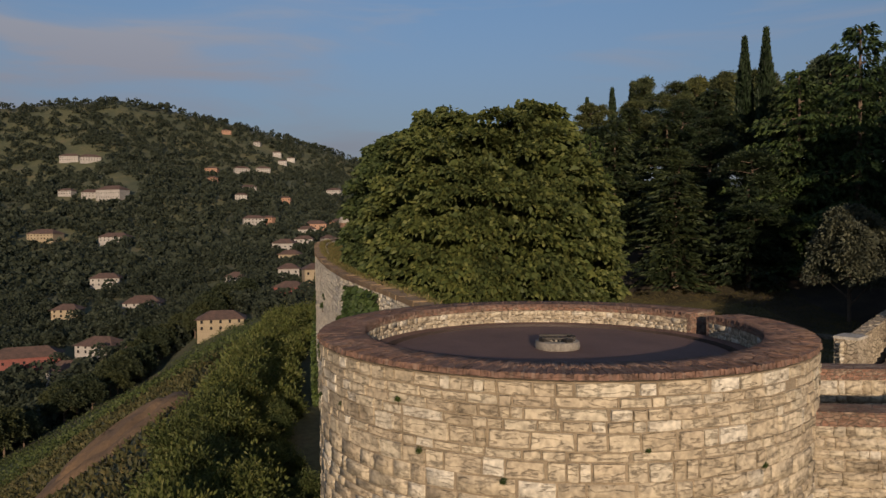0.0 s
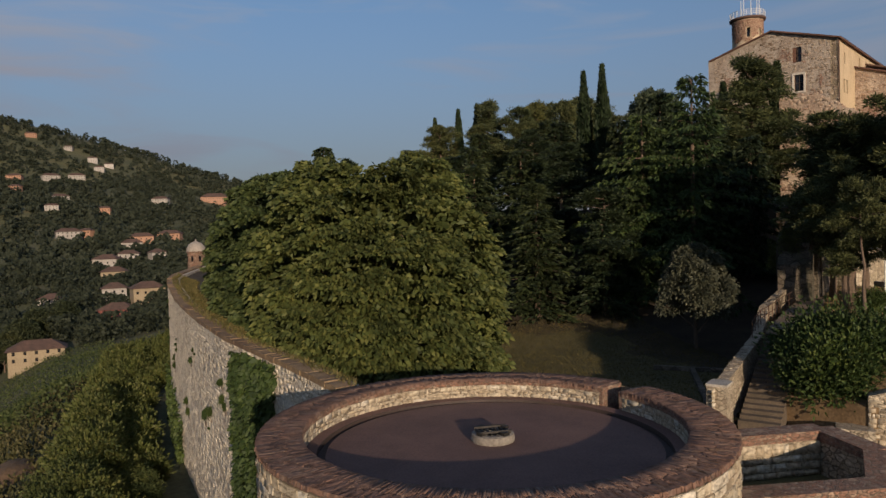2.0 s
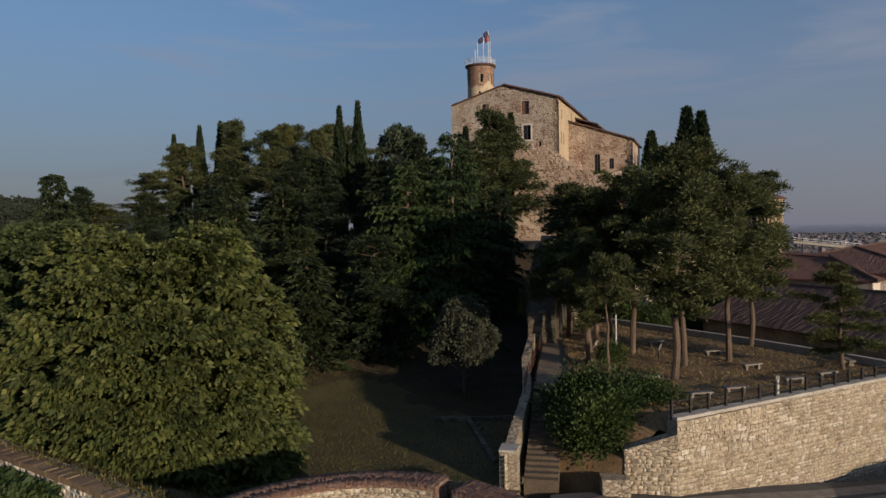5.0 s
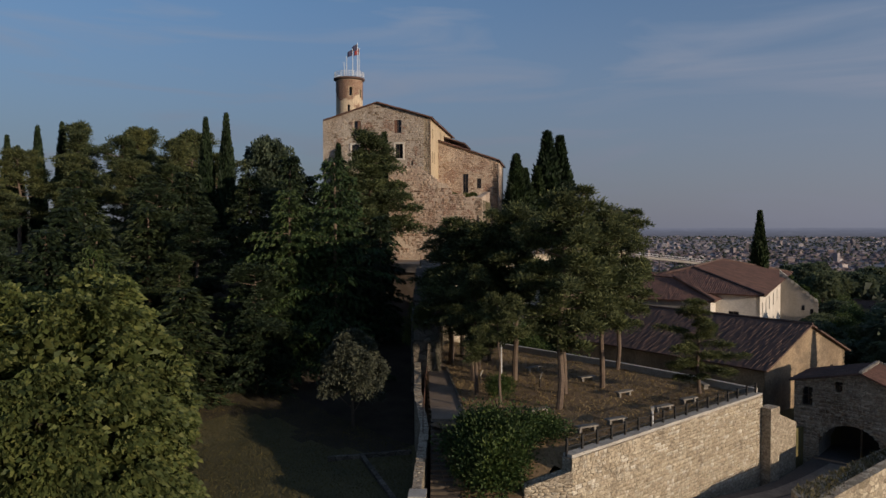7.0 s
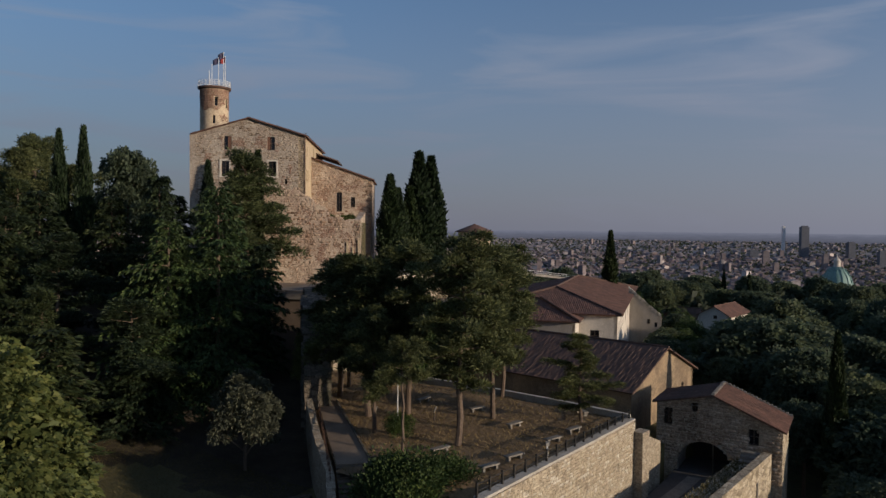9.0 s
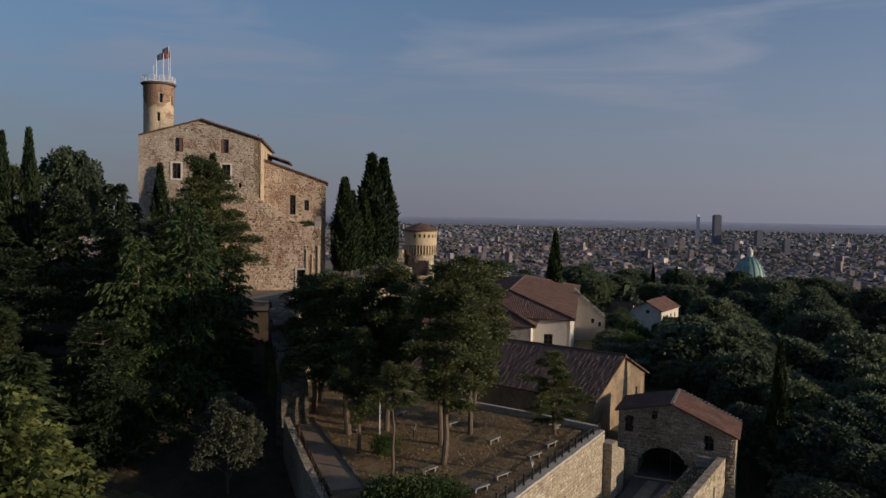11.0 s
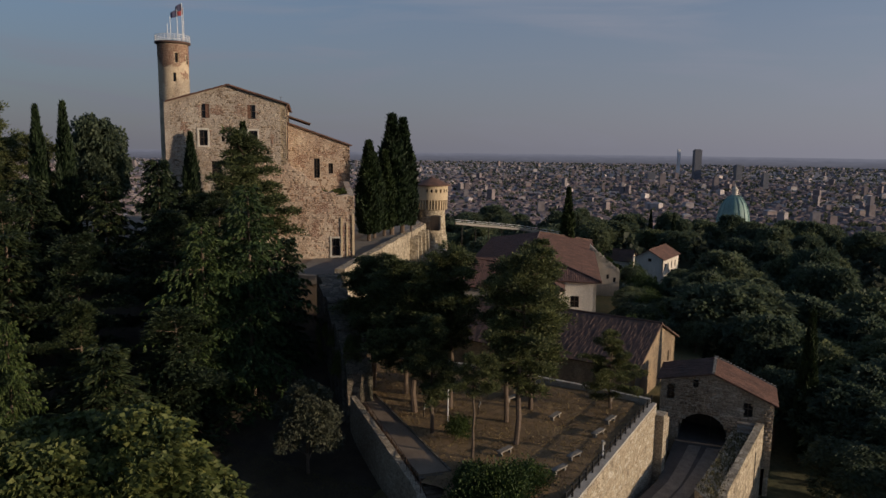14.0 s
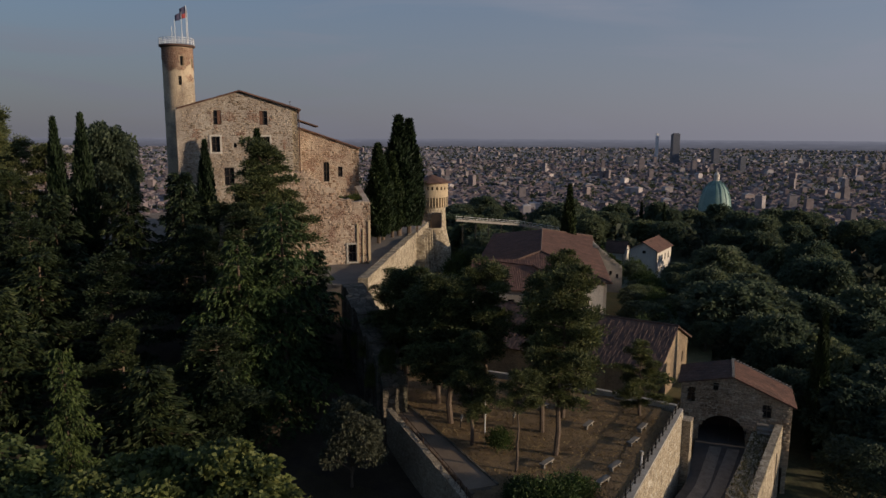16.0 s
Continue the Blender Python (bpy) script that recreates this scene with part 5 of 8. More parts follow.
for z in (70.75, 71.1, 71.5):
    for k in range(22):
        a, b = k * math.tau / 22, (k + 1) * math.tau / 22
        g.tube((KX + (KR + 0.3) * math.cos(a), KY + (KR + 0.3) * math.sin(a), z), (KX + (KR + 0.3) * math.cos(b), KY + (KR + 0.3) * math.sin(b), z), 0.045, n=5)
part("railing", g, m_white_metal, keep, "white metal railing")
for k, (a, h, flag) in enumerate(((250, 5.6, m_flag), (285, 6.9, m_flag), (315, 6.3, m_flag_red), (215, 4.2, None), (200, 3.0, None))):
    p = (KX + 2.0 * math.cos(radians(a)), KY + 2.0 * math.sin(radians(a)))
    g = Geo()
    g.tube((*p, 70.3), (*p, 70.4 + h), 0.075, 0.05, n=6)
    pole = part("flagpole", g, m_white_metal, keep)
    if flag:
        g = Geo()
        vs, fs = [], []
        for i in range(7):
            for j in range(3):
                vs.append((p[0] - 0.22 * i * 0.5 + 0.12 * math.sin(i * 1.3), p[1] + 0.16 * i, 70.3 + h - 0.55 * j - 0.09 * i + 0.08 * math.sin(i * 1.1 + j)))
        for i in range(6):
            for j in range(2):
                fs.append((i * 3 + j, i * 3 + j + 1, i * 3 + j + 4, i * 3 + j + 3))
        g.add(vs, fs)
        part("flag", g, flag, pole, "small cloth flag")

# ---- the round tower at the end of the rampart ----
PX, PY, PR = 140.8, 86.4, 3.9
rt = thing("round_tower", "round stone tower with machicolations and a low conical tile roof", "tower")
g = Geo()
g.lathe(PX, PY, [(5.2, 12), (4.8, 26), (3.6, 31), (3.3, 36.9)], 40)
part("shaft", g, m_rampart, rt)
g = Geo()
round_wall(g, PX, PY, PR + 0.1, 39.1, 42.9, [(a, 7, 41.0, 41.8) for a in (185, 202, 219, 236, 253, 270)])
part("gallery", g, m_plaster, rt, "pale upper gallery with small windows")
g = Geo()
g.lathe(PX, PY, [(PR - 0.6, 36), (PR - 0.6, 42.8)], 24)
part("dark_core", g, m_glass, rt)
corbel = Geo()
corbel.box(pose(0, 0, 0), 0.34, 0.75, 2.5, 1.0)
corbel_mesh = corbel.mesh("corbel")
corbel_mesh.materials.append(m_plaster)
for k in range(32):
    a = k * 360 / 32
    ob = new("corbel", corbel_mesh)
    ob.parent = rt
    ob.matrix_basis = pose(PX + 3.58 * math.cos(radians(a)), PY + 3.58 * math.sin(radians(a)), 36.65, 0, 0, a - 90)
g = Geo()
g.lathe(PX, PY, [(PR - 0.4, 42.55), (PR + 0.85, 42.65), (PR + 0.85, 42.85), (1.6, 44.1), (0.02, 44.7)], 36)
part("roof", g, m_tile, rt, "low conical tile roof")
g = Geo()
g.box(pose(138.0, 93.0, 30, 0, 0, 16), 9, 7, 8)
part("stair_block", g, m_rampart, rt)
g = Geo()
g.box(pose(136.6, 83.5, 32.0, 0, 0, 16), 3.8, 2.2, 3.4)
part("bridge_gate", g, m_dark_wood, rt)
# footbridge from the round tower towards the big house
wk = thing("footbridge", "pale railed footbridge from the round tower on posts", "bridge")
for a, b, z0, z1 in (((142, 80.4), (156, 67.4), 33.2, 31.0), ((156, 67.4), (150, 55.6), 31.0, 30.6)):
    g = Geo()
    g.tube((*a, z0), (*b, z1), 0.38, n=4)
    part("deck", g, m_grey_render, wk)
    g = Geo()
    for z in (0.55, 1.0):
        g.tube((*a, z0 + z), (*b, z1 + z), 0.05, n=5)
    part("railing", g, m_white_metal, wk)
    for k in range(5):
        f = (k + 0.5) / 5
        x, y, z = a[0] + (b[0] - a[0]) * f, a[1] + (b[1] - a[1]) * f, z0 + (z1 - z0) * f
        g = Geo()
        g.tube((x, y, float(land(x, y)) - 0.5), (x, y, z + 1.0), 0.12, n=6)
        part("post", g, m_iron, wk)


# ---- the houses ----
def house(name, label, o, ang, wid, dep, base, eave, rise, wall_mat, roof_mat, near_holes=(), hip=0.0, over=0.5, front_holes=(), flank_holes=(), surround=None, gable_front=True):
    """A house with its near corner at o: the front runs along ang, the depth to its left. The ridge runs back from the front (gable_front) or along it."""
    d = Vector((math.cos(radians(ang)), math.sin(radians(ang))))
    b = Vector((-d.y, d.x))
    h = thing(name, label, "house")
    o = Vector(o)
    P = [o, o + d * wid, o + d * wid + b * dep, o + b * dep]
    for nm, p, dd, ln, hs in (("front_wall", P[0], d, wid, front_holes), ("side_wall", P[1], b, dep, flank_holes), ("back_wall", P[2], -d, wid, ()), ("side_wall", P[3], -b, dep, near_holes)):
        g = Geo()
        holed(g, p, dd, ln, base, eave, list(hs), 0.5)
        if hip == 0 and ((gable_front and ln == wid) or (not gable_front and ln == dep)):
            e = p + dd * ln
            c = (p + e) / 2
            g.add([(p.x, p.y, eave), (e.x, e.y, eave), (c.x, c.y, eave + rise)], [(0, 1, 2)])
        part(nm, g, wall_mat, h)
        for q in hs:
            window(h, p, dd, *q, surround, 0.15)
    if gable_front:
        ra, rb = (P[0] + P[1]) / 2 + b * (hip * wid / 2 - (over if hip == 0 else 0)), (P[3] + P[2]) / 2 - b * (hip * wid / 2 - (over if hip == 0 else 0))
        c0, c1, c2, c3 = P[0] - d * over - b * over, P[1] + d * over - b * over, P[2] + d * over + b * over, P[3] - d * over + b * over
        sides = [(c3, c0, ra, rb), (c1, c2, rb, ra)]
        ends = [(c0, c1, ra, ra), (c2, c3, rb, rb)]
    else:
        ra, rb = (P[0] + P[3]) / 2 + d * (hip * dep / 2 - (over if hip == 0 else 0)), (P[1] + P[2]) / 2 - d * (hip * dep / 2 - (over if hip == 0 else 0))
        c0, c1, c2, c3 = P[0] - d * over - b * over, P[1] + d * over - b * over, P[2] + d * over + b * over, P[3] - d * over + b * over
        sides = [(c0, c1, rb, ra), (c2, c3, ra, rb)]
        ends = [(c1, c2, rb, rb), (c3, c0, ra, ra)]
    lo, hi = eave - 0.12, eave + rise
    for a_, b_, c_, d_ in sides + (ends if hip else []):
        part("roof", tiled_roof((a_.x, a_.y, lo), (b_.x, b_.y, lo), (c_.x, c_.y, hi), (d_.x, d_.y, hi), 0.27, 0.018), roof_mat, h, "rows of clay tiles")
    g = Geo()
    g.tube((ra.x, ra.y, hi + 0.02), (rb.x, rb.y, hi + 0.02), 0.17, n=6)
    part("ridge_tiles", g, roof_mat, h)
    return h


house("long_store", "long low building with a tiled roof and sunlit gable", (62.1, 26.3), -10.5, 17.8, 26, 18, 26.35, 3.7, m_ochre, m_tile_old, front_holes=[(14.2, 14.9, 23.5, 25.0)])

# gatehouse over the ramp
gate = thing("gatehouse", "stone gatehouse with a wide dark archway and a worn tile roof", "gatehouse")
GO, GD, GLEN, GDEP, GPEAK = Vector((61.2, 23.3)), Vector((-0.02, -1.0)).normalized(), 12.0, 5.6, 5.6
GZ0, GZ1, GZ2 = 25.9, 27.2, 24.5      # left eave, ridge, right eave
arch, n = [], 14
for i in range(n):
    c0, c1 = 2.2 + 5.2 * i / n, 2.2 + 5.2 * (i + 1) / n
    u = abs((c0 + c1) / 2 - 4.8) / 2.6
    arch.append((c0, c1, 18.4, 20.0 + 2.3 * math.sqrt(max(0.0, 1 - u * u))))
gh = [(0.7, 1.6, 23.6, 25.35), (3.5, 4.1, 25.2, 26.2), (8.9, 9.9, 22.7, 24.3)]
g = Geo()
holed(g, GO, GD, GPEAK, 17, GZ0, [h for h in arch if h[1] <= GPEAK + 0.01] + [(max(h[0], 0), GPEAK, h[2], h[3]) for h in arch if h[0] < GPEAK < h[1] - 0.01] + [h for h in gh[:1]] + [(3.5, 4.1, 25.2, GZ0)], 0.8, reveals=False)
holed(g, GO + GD * GPEAK, GD, GLEN - GPEAK, 17, GZ2, [(max(h[0] - GPEAK, 0.0), h[1] - GPEAK, h[2], h[3]) for h in arch if h[1] > GPEAK + 0.01] + [(gh[2][0] - GPEAK, gh[2][1] - GPEAK, gh[2][2], gh[2][3])], 0.8, reveals=False)
q0, q1, q2 = GO, GO + GD * GPEAK, GO + GD * GLEN
w0, w1 = GO + GD * 3.5, GO + GD * 4.1
g.add([(q0.x, q0.y, GZ0), (w0.x, w0.y, GZ0), (w0.x, w0.y, 26.7)], [(0, 1, 2)])
g.add([(w0.x, w0.y, 26.2), (w1.x, w1.y, 26.2), (w1.x, w1.y, 26.85), (w0.x, w0.y, 26.7)], [(0, 1, 2, 3)])
g.add([(w1.x, w1.y, GZ0), (q1.x, q1.y, GZ0), (q1.x, q1.y, GZ1), (w1.x, w1.y, 26.85)], [(0, 1, 2, 3)])
g.add([(q1.x, q1.y, GZ2), (q2.x, q2.y, GZ2), (q1.x, q1.y, GZ1)], [(0, 1, 2)])
part("front_wall", g, m_rubble, gate)
for hh in gh:
    window(gate, GO, GD, *hh, None, 0.35)
gb = Vector((-GD.y, GD.x))
g = Geo()
rows_ = []
for i in range(n + 1):
    u = (2.2 + 5.2 * i / n - 4.8) / 2.6
    z = 20.0 + 2.3 * math.sqrt(max(0.0, 1 - u * u))
    p = GO + GD * (2.2 + 5.2 * i / n)
    rows_.append((p, z))
vs = [(p.x, p.y, z) for p, z in rows_] + [((p + gb * GDEP).x, (p + gb * GDEP).y, z) for p, z in rows_]
g.add(vs, [(i, i + 1, n + 2 + i, n + 1 + i) for i in range(n)])
for p, z in (rows_[0], rows_[-1]):
    q = p + gb * GDEP
    g.add([(p.x, p.y, 19), (p.x, p.y, z), (q.x, q.y, z), (q.x, q.y, 19)], [(0, 1, 2, 3)])
part("passage_vault", g, m_grey_render, gate)
g = Geo()
c = GO + GD * 4.8 + gb * GDEP
g.box(Matrix.Translation((c.x, c.y, 19)) @ Matrix.Rotation(math.atan2(GD.y, GD.x), 4, "Z"), 5.6, 0.3, 4)
part("gate_leaf", g, m_dark_wood, gate, "dark closed gate at the back of the passage")
for s0, z in ((0.25, GZ0), (GLEN - 0.25, GZ2)):
    g = Geo()
    a, b = GO + GD * s0 + gb * 0.8, GO + GD * s0 + gb * (GDEP + 0.1)
    g.wall((a.x, a.y), (b.x, b.y), z, z, 10, 0.5)
    part("side_wall", g, m_rampart, gate)
g = Geo()
a, b, c = GO + gb * (GDEP + 0.4), GO + GD * GPEAK + gb * (GDEP + 0.4), GO + GD * GLEN + gb * (GDEP + 0.4)
g.wall((a.x, a.y), (b.x, b.y), GZ0, GZ1 - 0.05, 10, 0.5)
g.wall((b.x, b.y), (c.x, c.y), GZ1 - 0.05, GZ2, 10, 0.5)
part("back_wall", g, m_rampart, gate)
c0, c1, c2, c3 = GO - GD * 0.4 - gb * 0.4, GO + GD * (GLEN + 0.4) - gb * 0.4, GO + GD * (GLEN + 0.4) + gb * (GDEP + 0.8), GO - GD * 0.4 + gb * (GDEP + 0.8)
r0, r1 = GO + GD * GPEAK - gb * 0.4, GO + GD * GPEAK + gb * (GDEP + 0.8)
# One roof: the darker and redder tile colours paint its shaded and lit slopes
part("roof", tiled_roof((c3.x, c3.y, GZ0), (c0.x, c0.y, GZ0), (r0.x, r0.y, GZ1 + 0.1), (r1.x, r1.y, GZ1 + 0.1), 0.3, 0.08), m_tile_old, gate, "tiles coloured darker for the shaded slope")
part("roof", tiled_roof((c1.x, c1.y, GZ2), (c2.x, c2.y, GZ2), (r1.x, r1.y, GZ1 + 0.1), (r0.x, r0.y, GZ1 + 0.1), 0.3, 0.08), m_tile, gate, "clay tiles coloured redder for the lit slope")
g = Geo()
for a_, b_, za, zb, m in ((r0, r1, GZ1 + 0.08, GZ1 + 0.08, 16), (r1, c2, GZ1 + 0.08, GZ2 - 0.02, 18)):
    for k in range(m):
        p = a_.lerp(b_, (k + 0.5) / m)
        g.box(pose(p.x, p.y, za + (zb - za) * (k + 0.5) / m, 0, random.Random(k).uniform(-10, 10), 4), 0.44, 0.36, 0.22, 0.7)
part("ridge_tiles", g, m_well, gate, "pale lumpy verge and ridge tiles")
# steps and a bank beside the passage
stp = thing("gate_steps", "short flight of worn stone steps beside the archway", "stairs", kind="structure")
for k in range(7):
    g = Geo()
    p = GO + GD * 9.4 - gb * (4.4 - 0.6 * k)
    g.box(Matrix.Translation((p.x, p.y, 17)) @ Matrix.Rotation(math.atan2(GD.y, GD.x), 4, "Z"), 2.0, 0.6, 3.6 + 0.28 * k)
    part("step", g, m_well, stp)

# large house: a hipped main block, and a wing that steps forward under a lower hip
big = thing("big_house", "large white house with hipped brown tile roof and projecting wing", "house")
hd = Vector((math.cos(radians(12.0)), math.sin(radians(12.0))))
hb = Vector((-hd.y, hd.x))
HC, HLEN, HDEP, HEAVE, HRISE, OVER = Vector((91.5, 36.2)), 52.0, 22.0, 30.9, 2.9, 0.8


def hp(u, v):
    return HC + hd * u + hb * v


for nm, u0, v0, way, ln, hs in (("south_wall", 0, 0, hd, HLEN, [(3, 4.2, 27.4, 29.4), (8, 9.2, 27.4, 29.4), (13, 14.2, 27.4, 29.4), (20, 21.2, 27.4, 29.4), (27, 28.2, 27.4, 29.4)]),
                                ("west_wall", 0, HDEP, -hb, HDEP, [(17.9, 19.3, 26.4, 28.3), (19.9, 20.6, 22.4, 24.4)])):
    g = Geo()
    p = hp(u0, v0)
    holed(g, p, way, ln, 18, HEAVE, hs, 0.5)
    part(nm, g, m_white, big)
    for q in hs:
        window(big, p, way, *q, None, 0.15)
g = Geo()
p, q, r = hp(HLEN, 0), hp(HLEN, HDEP), hp(0, HDEP)
g.wall(p, q, HEAVE, HEAVE, 18, 0.5, 0.25)
g.wall(q, r, HEAVE, HEAVE, 18, 0.5, 0.25)
part("back_wall", g, m_white, big)
ra, rb = hp(11, HDEP / 2), hp(HLEN - 11, HDEP / 2)
c0, c1, c2, c3 = hp(-OVER, -OVER), hp(HLEN + OVER, -OVER), hp(HLEN + OVER, HDEP + OVER), hp(-OVER, HDEP + OVER)
for a_, b_, c_, d_ in ((c0, c1, rb, ra), (c2, c3, ra, rb), (c3, c0, ra, ra), (c1, c2, rb, rb)):
    part("roof", tiled_roof((a_.x, a_.y, HEAVE - 0.1), (b_.x, b_.y, HEAVE - 0.1), (c_.x, c_.y, HEAVE + HRISE), (d_.x, d_.y, HEAVE + HRISE), 0.3, 0.05), m_tile, big, "rows of clay tiles")
g = Geo()
for a_, za, b_, zb in ((ra, HRISE, rb, HRISE), (c0, -0.1, ra, HRISE), (c3, -0.1, ra, HRISE), (c1, -0.1, rb, HRISE)):
    g.tube((a_.x, a_.y, HEAVE + za + 0.06), (b_.x, b_.y, HEAVE + zb + 0.06), 0.2, n=6)
part("ridge_tiles", g, m_tile_old, big)
# the wing
WE, WV, WW = 30.2, 5.8, 4.6
g = Geo()
holed(g, hp(-WW, WV), hd, WW, 18, WE, [], 0.5)
part("wing_south_wall", g, m_white, big)
wh = [(2.0, 3.1, 26.6, 28.4), (6.0, 7.1, 26.6, 28.4), (10.0, 11.1, 26.6, 28.4)]
g = Geo()
p = hp(-WW, HDEP)
holed(g, p, -hb, HDEP - WV, 18, WE, wh, 0.5)
part("wing_west_wall", g, m_grey_render, big)
for q in wh:
    window(big, p, -hb, *q, None, 0.15)
e0, e1, e2 = hp(-WW - OVER, WV - OVER), hp(-WW - OVER, HDEP + OVER), hp(5.6, WV - OVER)
k0, k1 = hp(2.6, WV + 6.4), hp(5.8, HDEP + OVER)
part("roof", tiled_roof((e1.x, e1.y, WE - 0.1), (e0.x, e0.y, WE - 0.1), (k0.x, k0.y, WE + 2.5), (k1.x, k1.y, WE + 2.9), 0.3, 0.05), m_tile, big, "rows of clay tiles")
part("roof", tiled_roof((e0.x, e0.y, WE - 0.1), (e2.x, e2.y, WE - 0.1), (k0.x, k0.y, WE + 2.5), (k0.x, k0.y, WE + 2.5), 0.3, 0.05), m_tile, big, "rows of clay tiles")
g = Geo()
g.tube((e0.x, e0.y, WE - 0.02), (k0.x, k0.y, WE + 2.6), 0.2, n=6)
part("ridge_tiles", g, m_tile_old, big)
# cross wall that runs out from the house, its sloping top grown over
yw = thing("wall_yard", "tall grey rendered yard wall with creepers on its top", "wall", kind="structure")
p, q = hp(34.8, 0.2), Vector((126.6, 37.4))
g = Geo()
g.wall(p, q, 32.2, 26.9, 14, 0.5)
part("wall_body", g, m_grey_render, yw)
g = Geo()
for k in range(10):
    a_, b_ = p.lerp(q, k / 10), p.lerp(q, (k + 0.95) / 10)
    z = 32.2 - 0.53 * k
    g.wall(a_, b_, z + 0.16, z - 0.36, z - 0.62, 0.68)
part("coping", g, m_pale_stone, yw)
nq = Vector(((q - p).y, -(q - p).x)).normalized()
for f, z in ((0.62, 25.2), (0.84, 24.6)):
    c = p.lerp(q, f) + nq * 0.24
    g = Geo()
    g.box(Matrix.Translation((c.x, c.y, z)) @ Matrix.Rotation(math.atan2((q - p).y, (q - p).x), 4, "Z"), 0.5, 0.06, 0.9)
    part("opening", g, m_glass, yw, "small dark opening")

house("villa", "pale villa with a gabled tile roof and a sunlit side", (199.5, 34.4), -12, 16.5, 8.9, 0, 19.0, 2.7, m_white, m_tile, over=0.6, gable_front=False,
      front_holes=[(1.5, 2.6, 15.3, 17.4), (5.0, 6.1, 15.3, 17.4), (8.6, 9.7, 15.3, 17.4), (12.4, 13.5, 15.3, 17.4), (1.5, 2.6, 11.5, 13.5), (5.0, 6.1, 11.5, 13.5), (8.6, 9.7, 11.5, 13.5)],
      near_holes=[(4.2, 5.3, 18.0, 19.0), (6.3, 7.3, 11.5, 13.5)])
house("outbuilding", "low outbuilding with a dark tile roof beside the villa", (212.5, 46.0), -9, 8, 10.5, 0, 15.8, 3.2, m_white, m_tile_old, over=0.5, near_holes=[(3.0, 4.0, 12.5, 14.2), (7.0, 8.0, 12.5, 14.2)])

# ---- benches, fence, bin ----
bench = thing("stone_bench", "pale backless stone bench on dry grass", "bench", "benches on the terrace")
g = Geo()
g.box(pose(0, 0, 0.38), 1.75, 0.52, 0.1, 0.97)
part("seat", g, m_well, bench)
for x in (-0.6, 0.6):
    g = Geo()
    g.box(pose(x, 0, 0), 0.2, 0.4, 0.385, 0.85)
    part("leg", g, m_well, bench)
BENCHES = [(32.0, 28.6, -24), (35.05, 28.0, -22), (40.6, 27.0, -20), (44.2, 26.5, -16), (42.9, 31.5, -14), (33.5, 33.6, -20), (46.1, 42.9, -12), (45.8, 36.7, -20), (50.2, 27.8, 50)]
for k, (x, y, a) in enumerate(BENCHES[1:]):
    copy_thing(bench, pose(x, y, 26.28, 0, 0, a))
bench.matrix_basis = pose(*BENCHES[0][:2], 26.28, 0, 0, BENCHES[0][2])
fence = thing("fence", "low dark metal fence along the terrace edge", "fence")
a, b = Vector((26.9, 27.0)), Vector((50.4, 23.35))
posts = 17
fp = [a.lerp(b, k / (posts - 1)) for k in range(posts)]
for p in fp:
    g = Geo()
    g.box(pose(p.x, p.y, 26.2, 0, 0, -9), 0.13, 0.13, 1.15)
    part("post", g, m_iron, fence)
for z in (26.75, 27.2):
    for p, q in zip(fp, fp[1:]):
        g = Geo()
        g.tube((p.x, p.y, z), (q.x, q.y, z), 0.03, n=5)
        part("rail", g, m_iron, fence)
# rusty rail between the path and the garden wall, and the edging stones of the path
prail = thing("path_railing", "thin rusty iron railing beside the gravel path", "railing")
line = [(25.0, 37.6), (27.4, 39.9), (30.6, 42.8), (34.0, 46.0), (37.6, 49.2)]
for (x0, y0), (x1, y1) in zip(line, line[1:]):
    for k in range(3):
        g = Geo()
        px, py = x0 + (x1 - x0) * k / 3, y0 + (y1 - y0) * k / 3
        g.tube((px, py, terrace_height(px, py)), (px, py, terrace_height(px, py) + 1.0), 0.03, n=5)
        part("post", g, m_rust, prail)
    for h in (0.5, 1.0):
        g = Geo()
        g.tube((x0, y0, terrace_height(x0, y0) + h), (x1, y1, terrace_height(x1, y1) + h), 0.028, n=5)
        part("rail", g, m_rust, prail)
edge = thing("path_edging", "dark stone edging along the gravel path", "edging", kind="structure")
line = [(28.6, 36.6), (33.0, 41.2), (41.6, 50.3)]
for (x0, y0), (x1, y1) in zip(line, line[1:]):
    m = int(math.hypot(x1 - x0, y1 - y0) / 0.9)
    for k in range(m):
        a, b = Vector((x0, y0)).lerp(Vector((x1, y1)), k / m), Vector((x0, y0)).lerp(Vector((x1, y1)), (k + 0.95) / m)
        za, zb = terrace_height(*a) + 0.2, terrace_height(*b) + 0.2
        g = Geo()
        g.wall(a, b, za, zb, min(za, zb) - 0.4, 0.18)
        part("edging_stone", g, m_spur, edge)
sm = thing("telescope_post", "pale coin telescope on a short post by the fence", "telescope", at=(36.5, 25.9, 26.28))
g = Geo()
g.tube((0, 0, 0), (0, 0, 1.1), 0.09, 0.07)
part("post", g, m_white_metal, sm)
g = Geo()
g.box(pose(0, 0, 1.08, 0, 0, 30), 0.42, 0.22, 0.26)
part("head", g, m_pale_stone, sm)
for x, y in ((38.3, 43.2), (41.0, 38.6)):
    sg = thing("sign_board", "small pale information board under the pines", "sign", "boards on the terrace", at=(x, y, 26.28))
    g = Geo()
    g.box(pose(0, 0, 0), 0.1, 0.1, 1.0)
    part("post", g, m_dark_wood, sg)
    g = Geo()
    g.box(pose(0, 0, 0.8, 20, 0, 30), 0.6, 0.06, 0.5)
    part("board", g, m_pale_stone, sg)
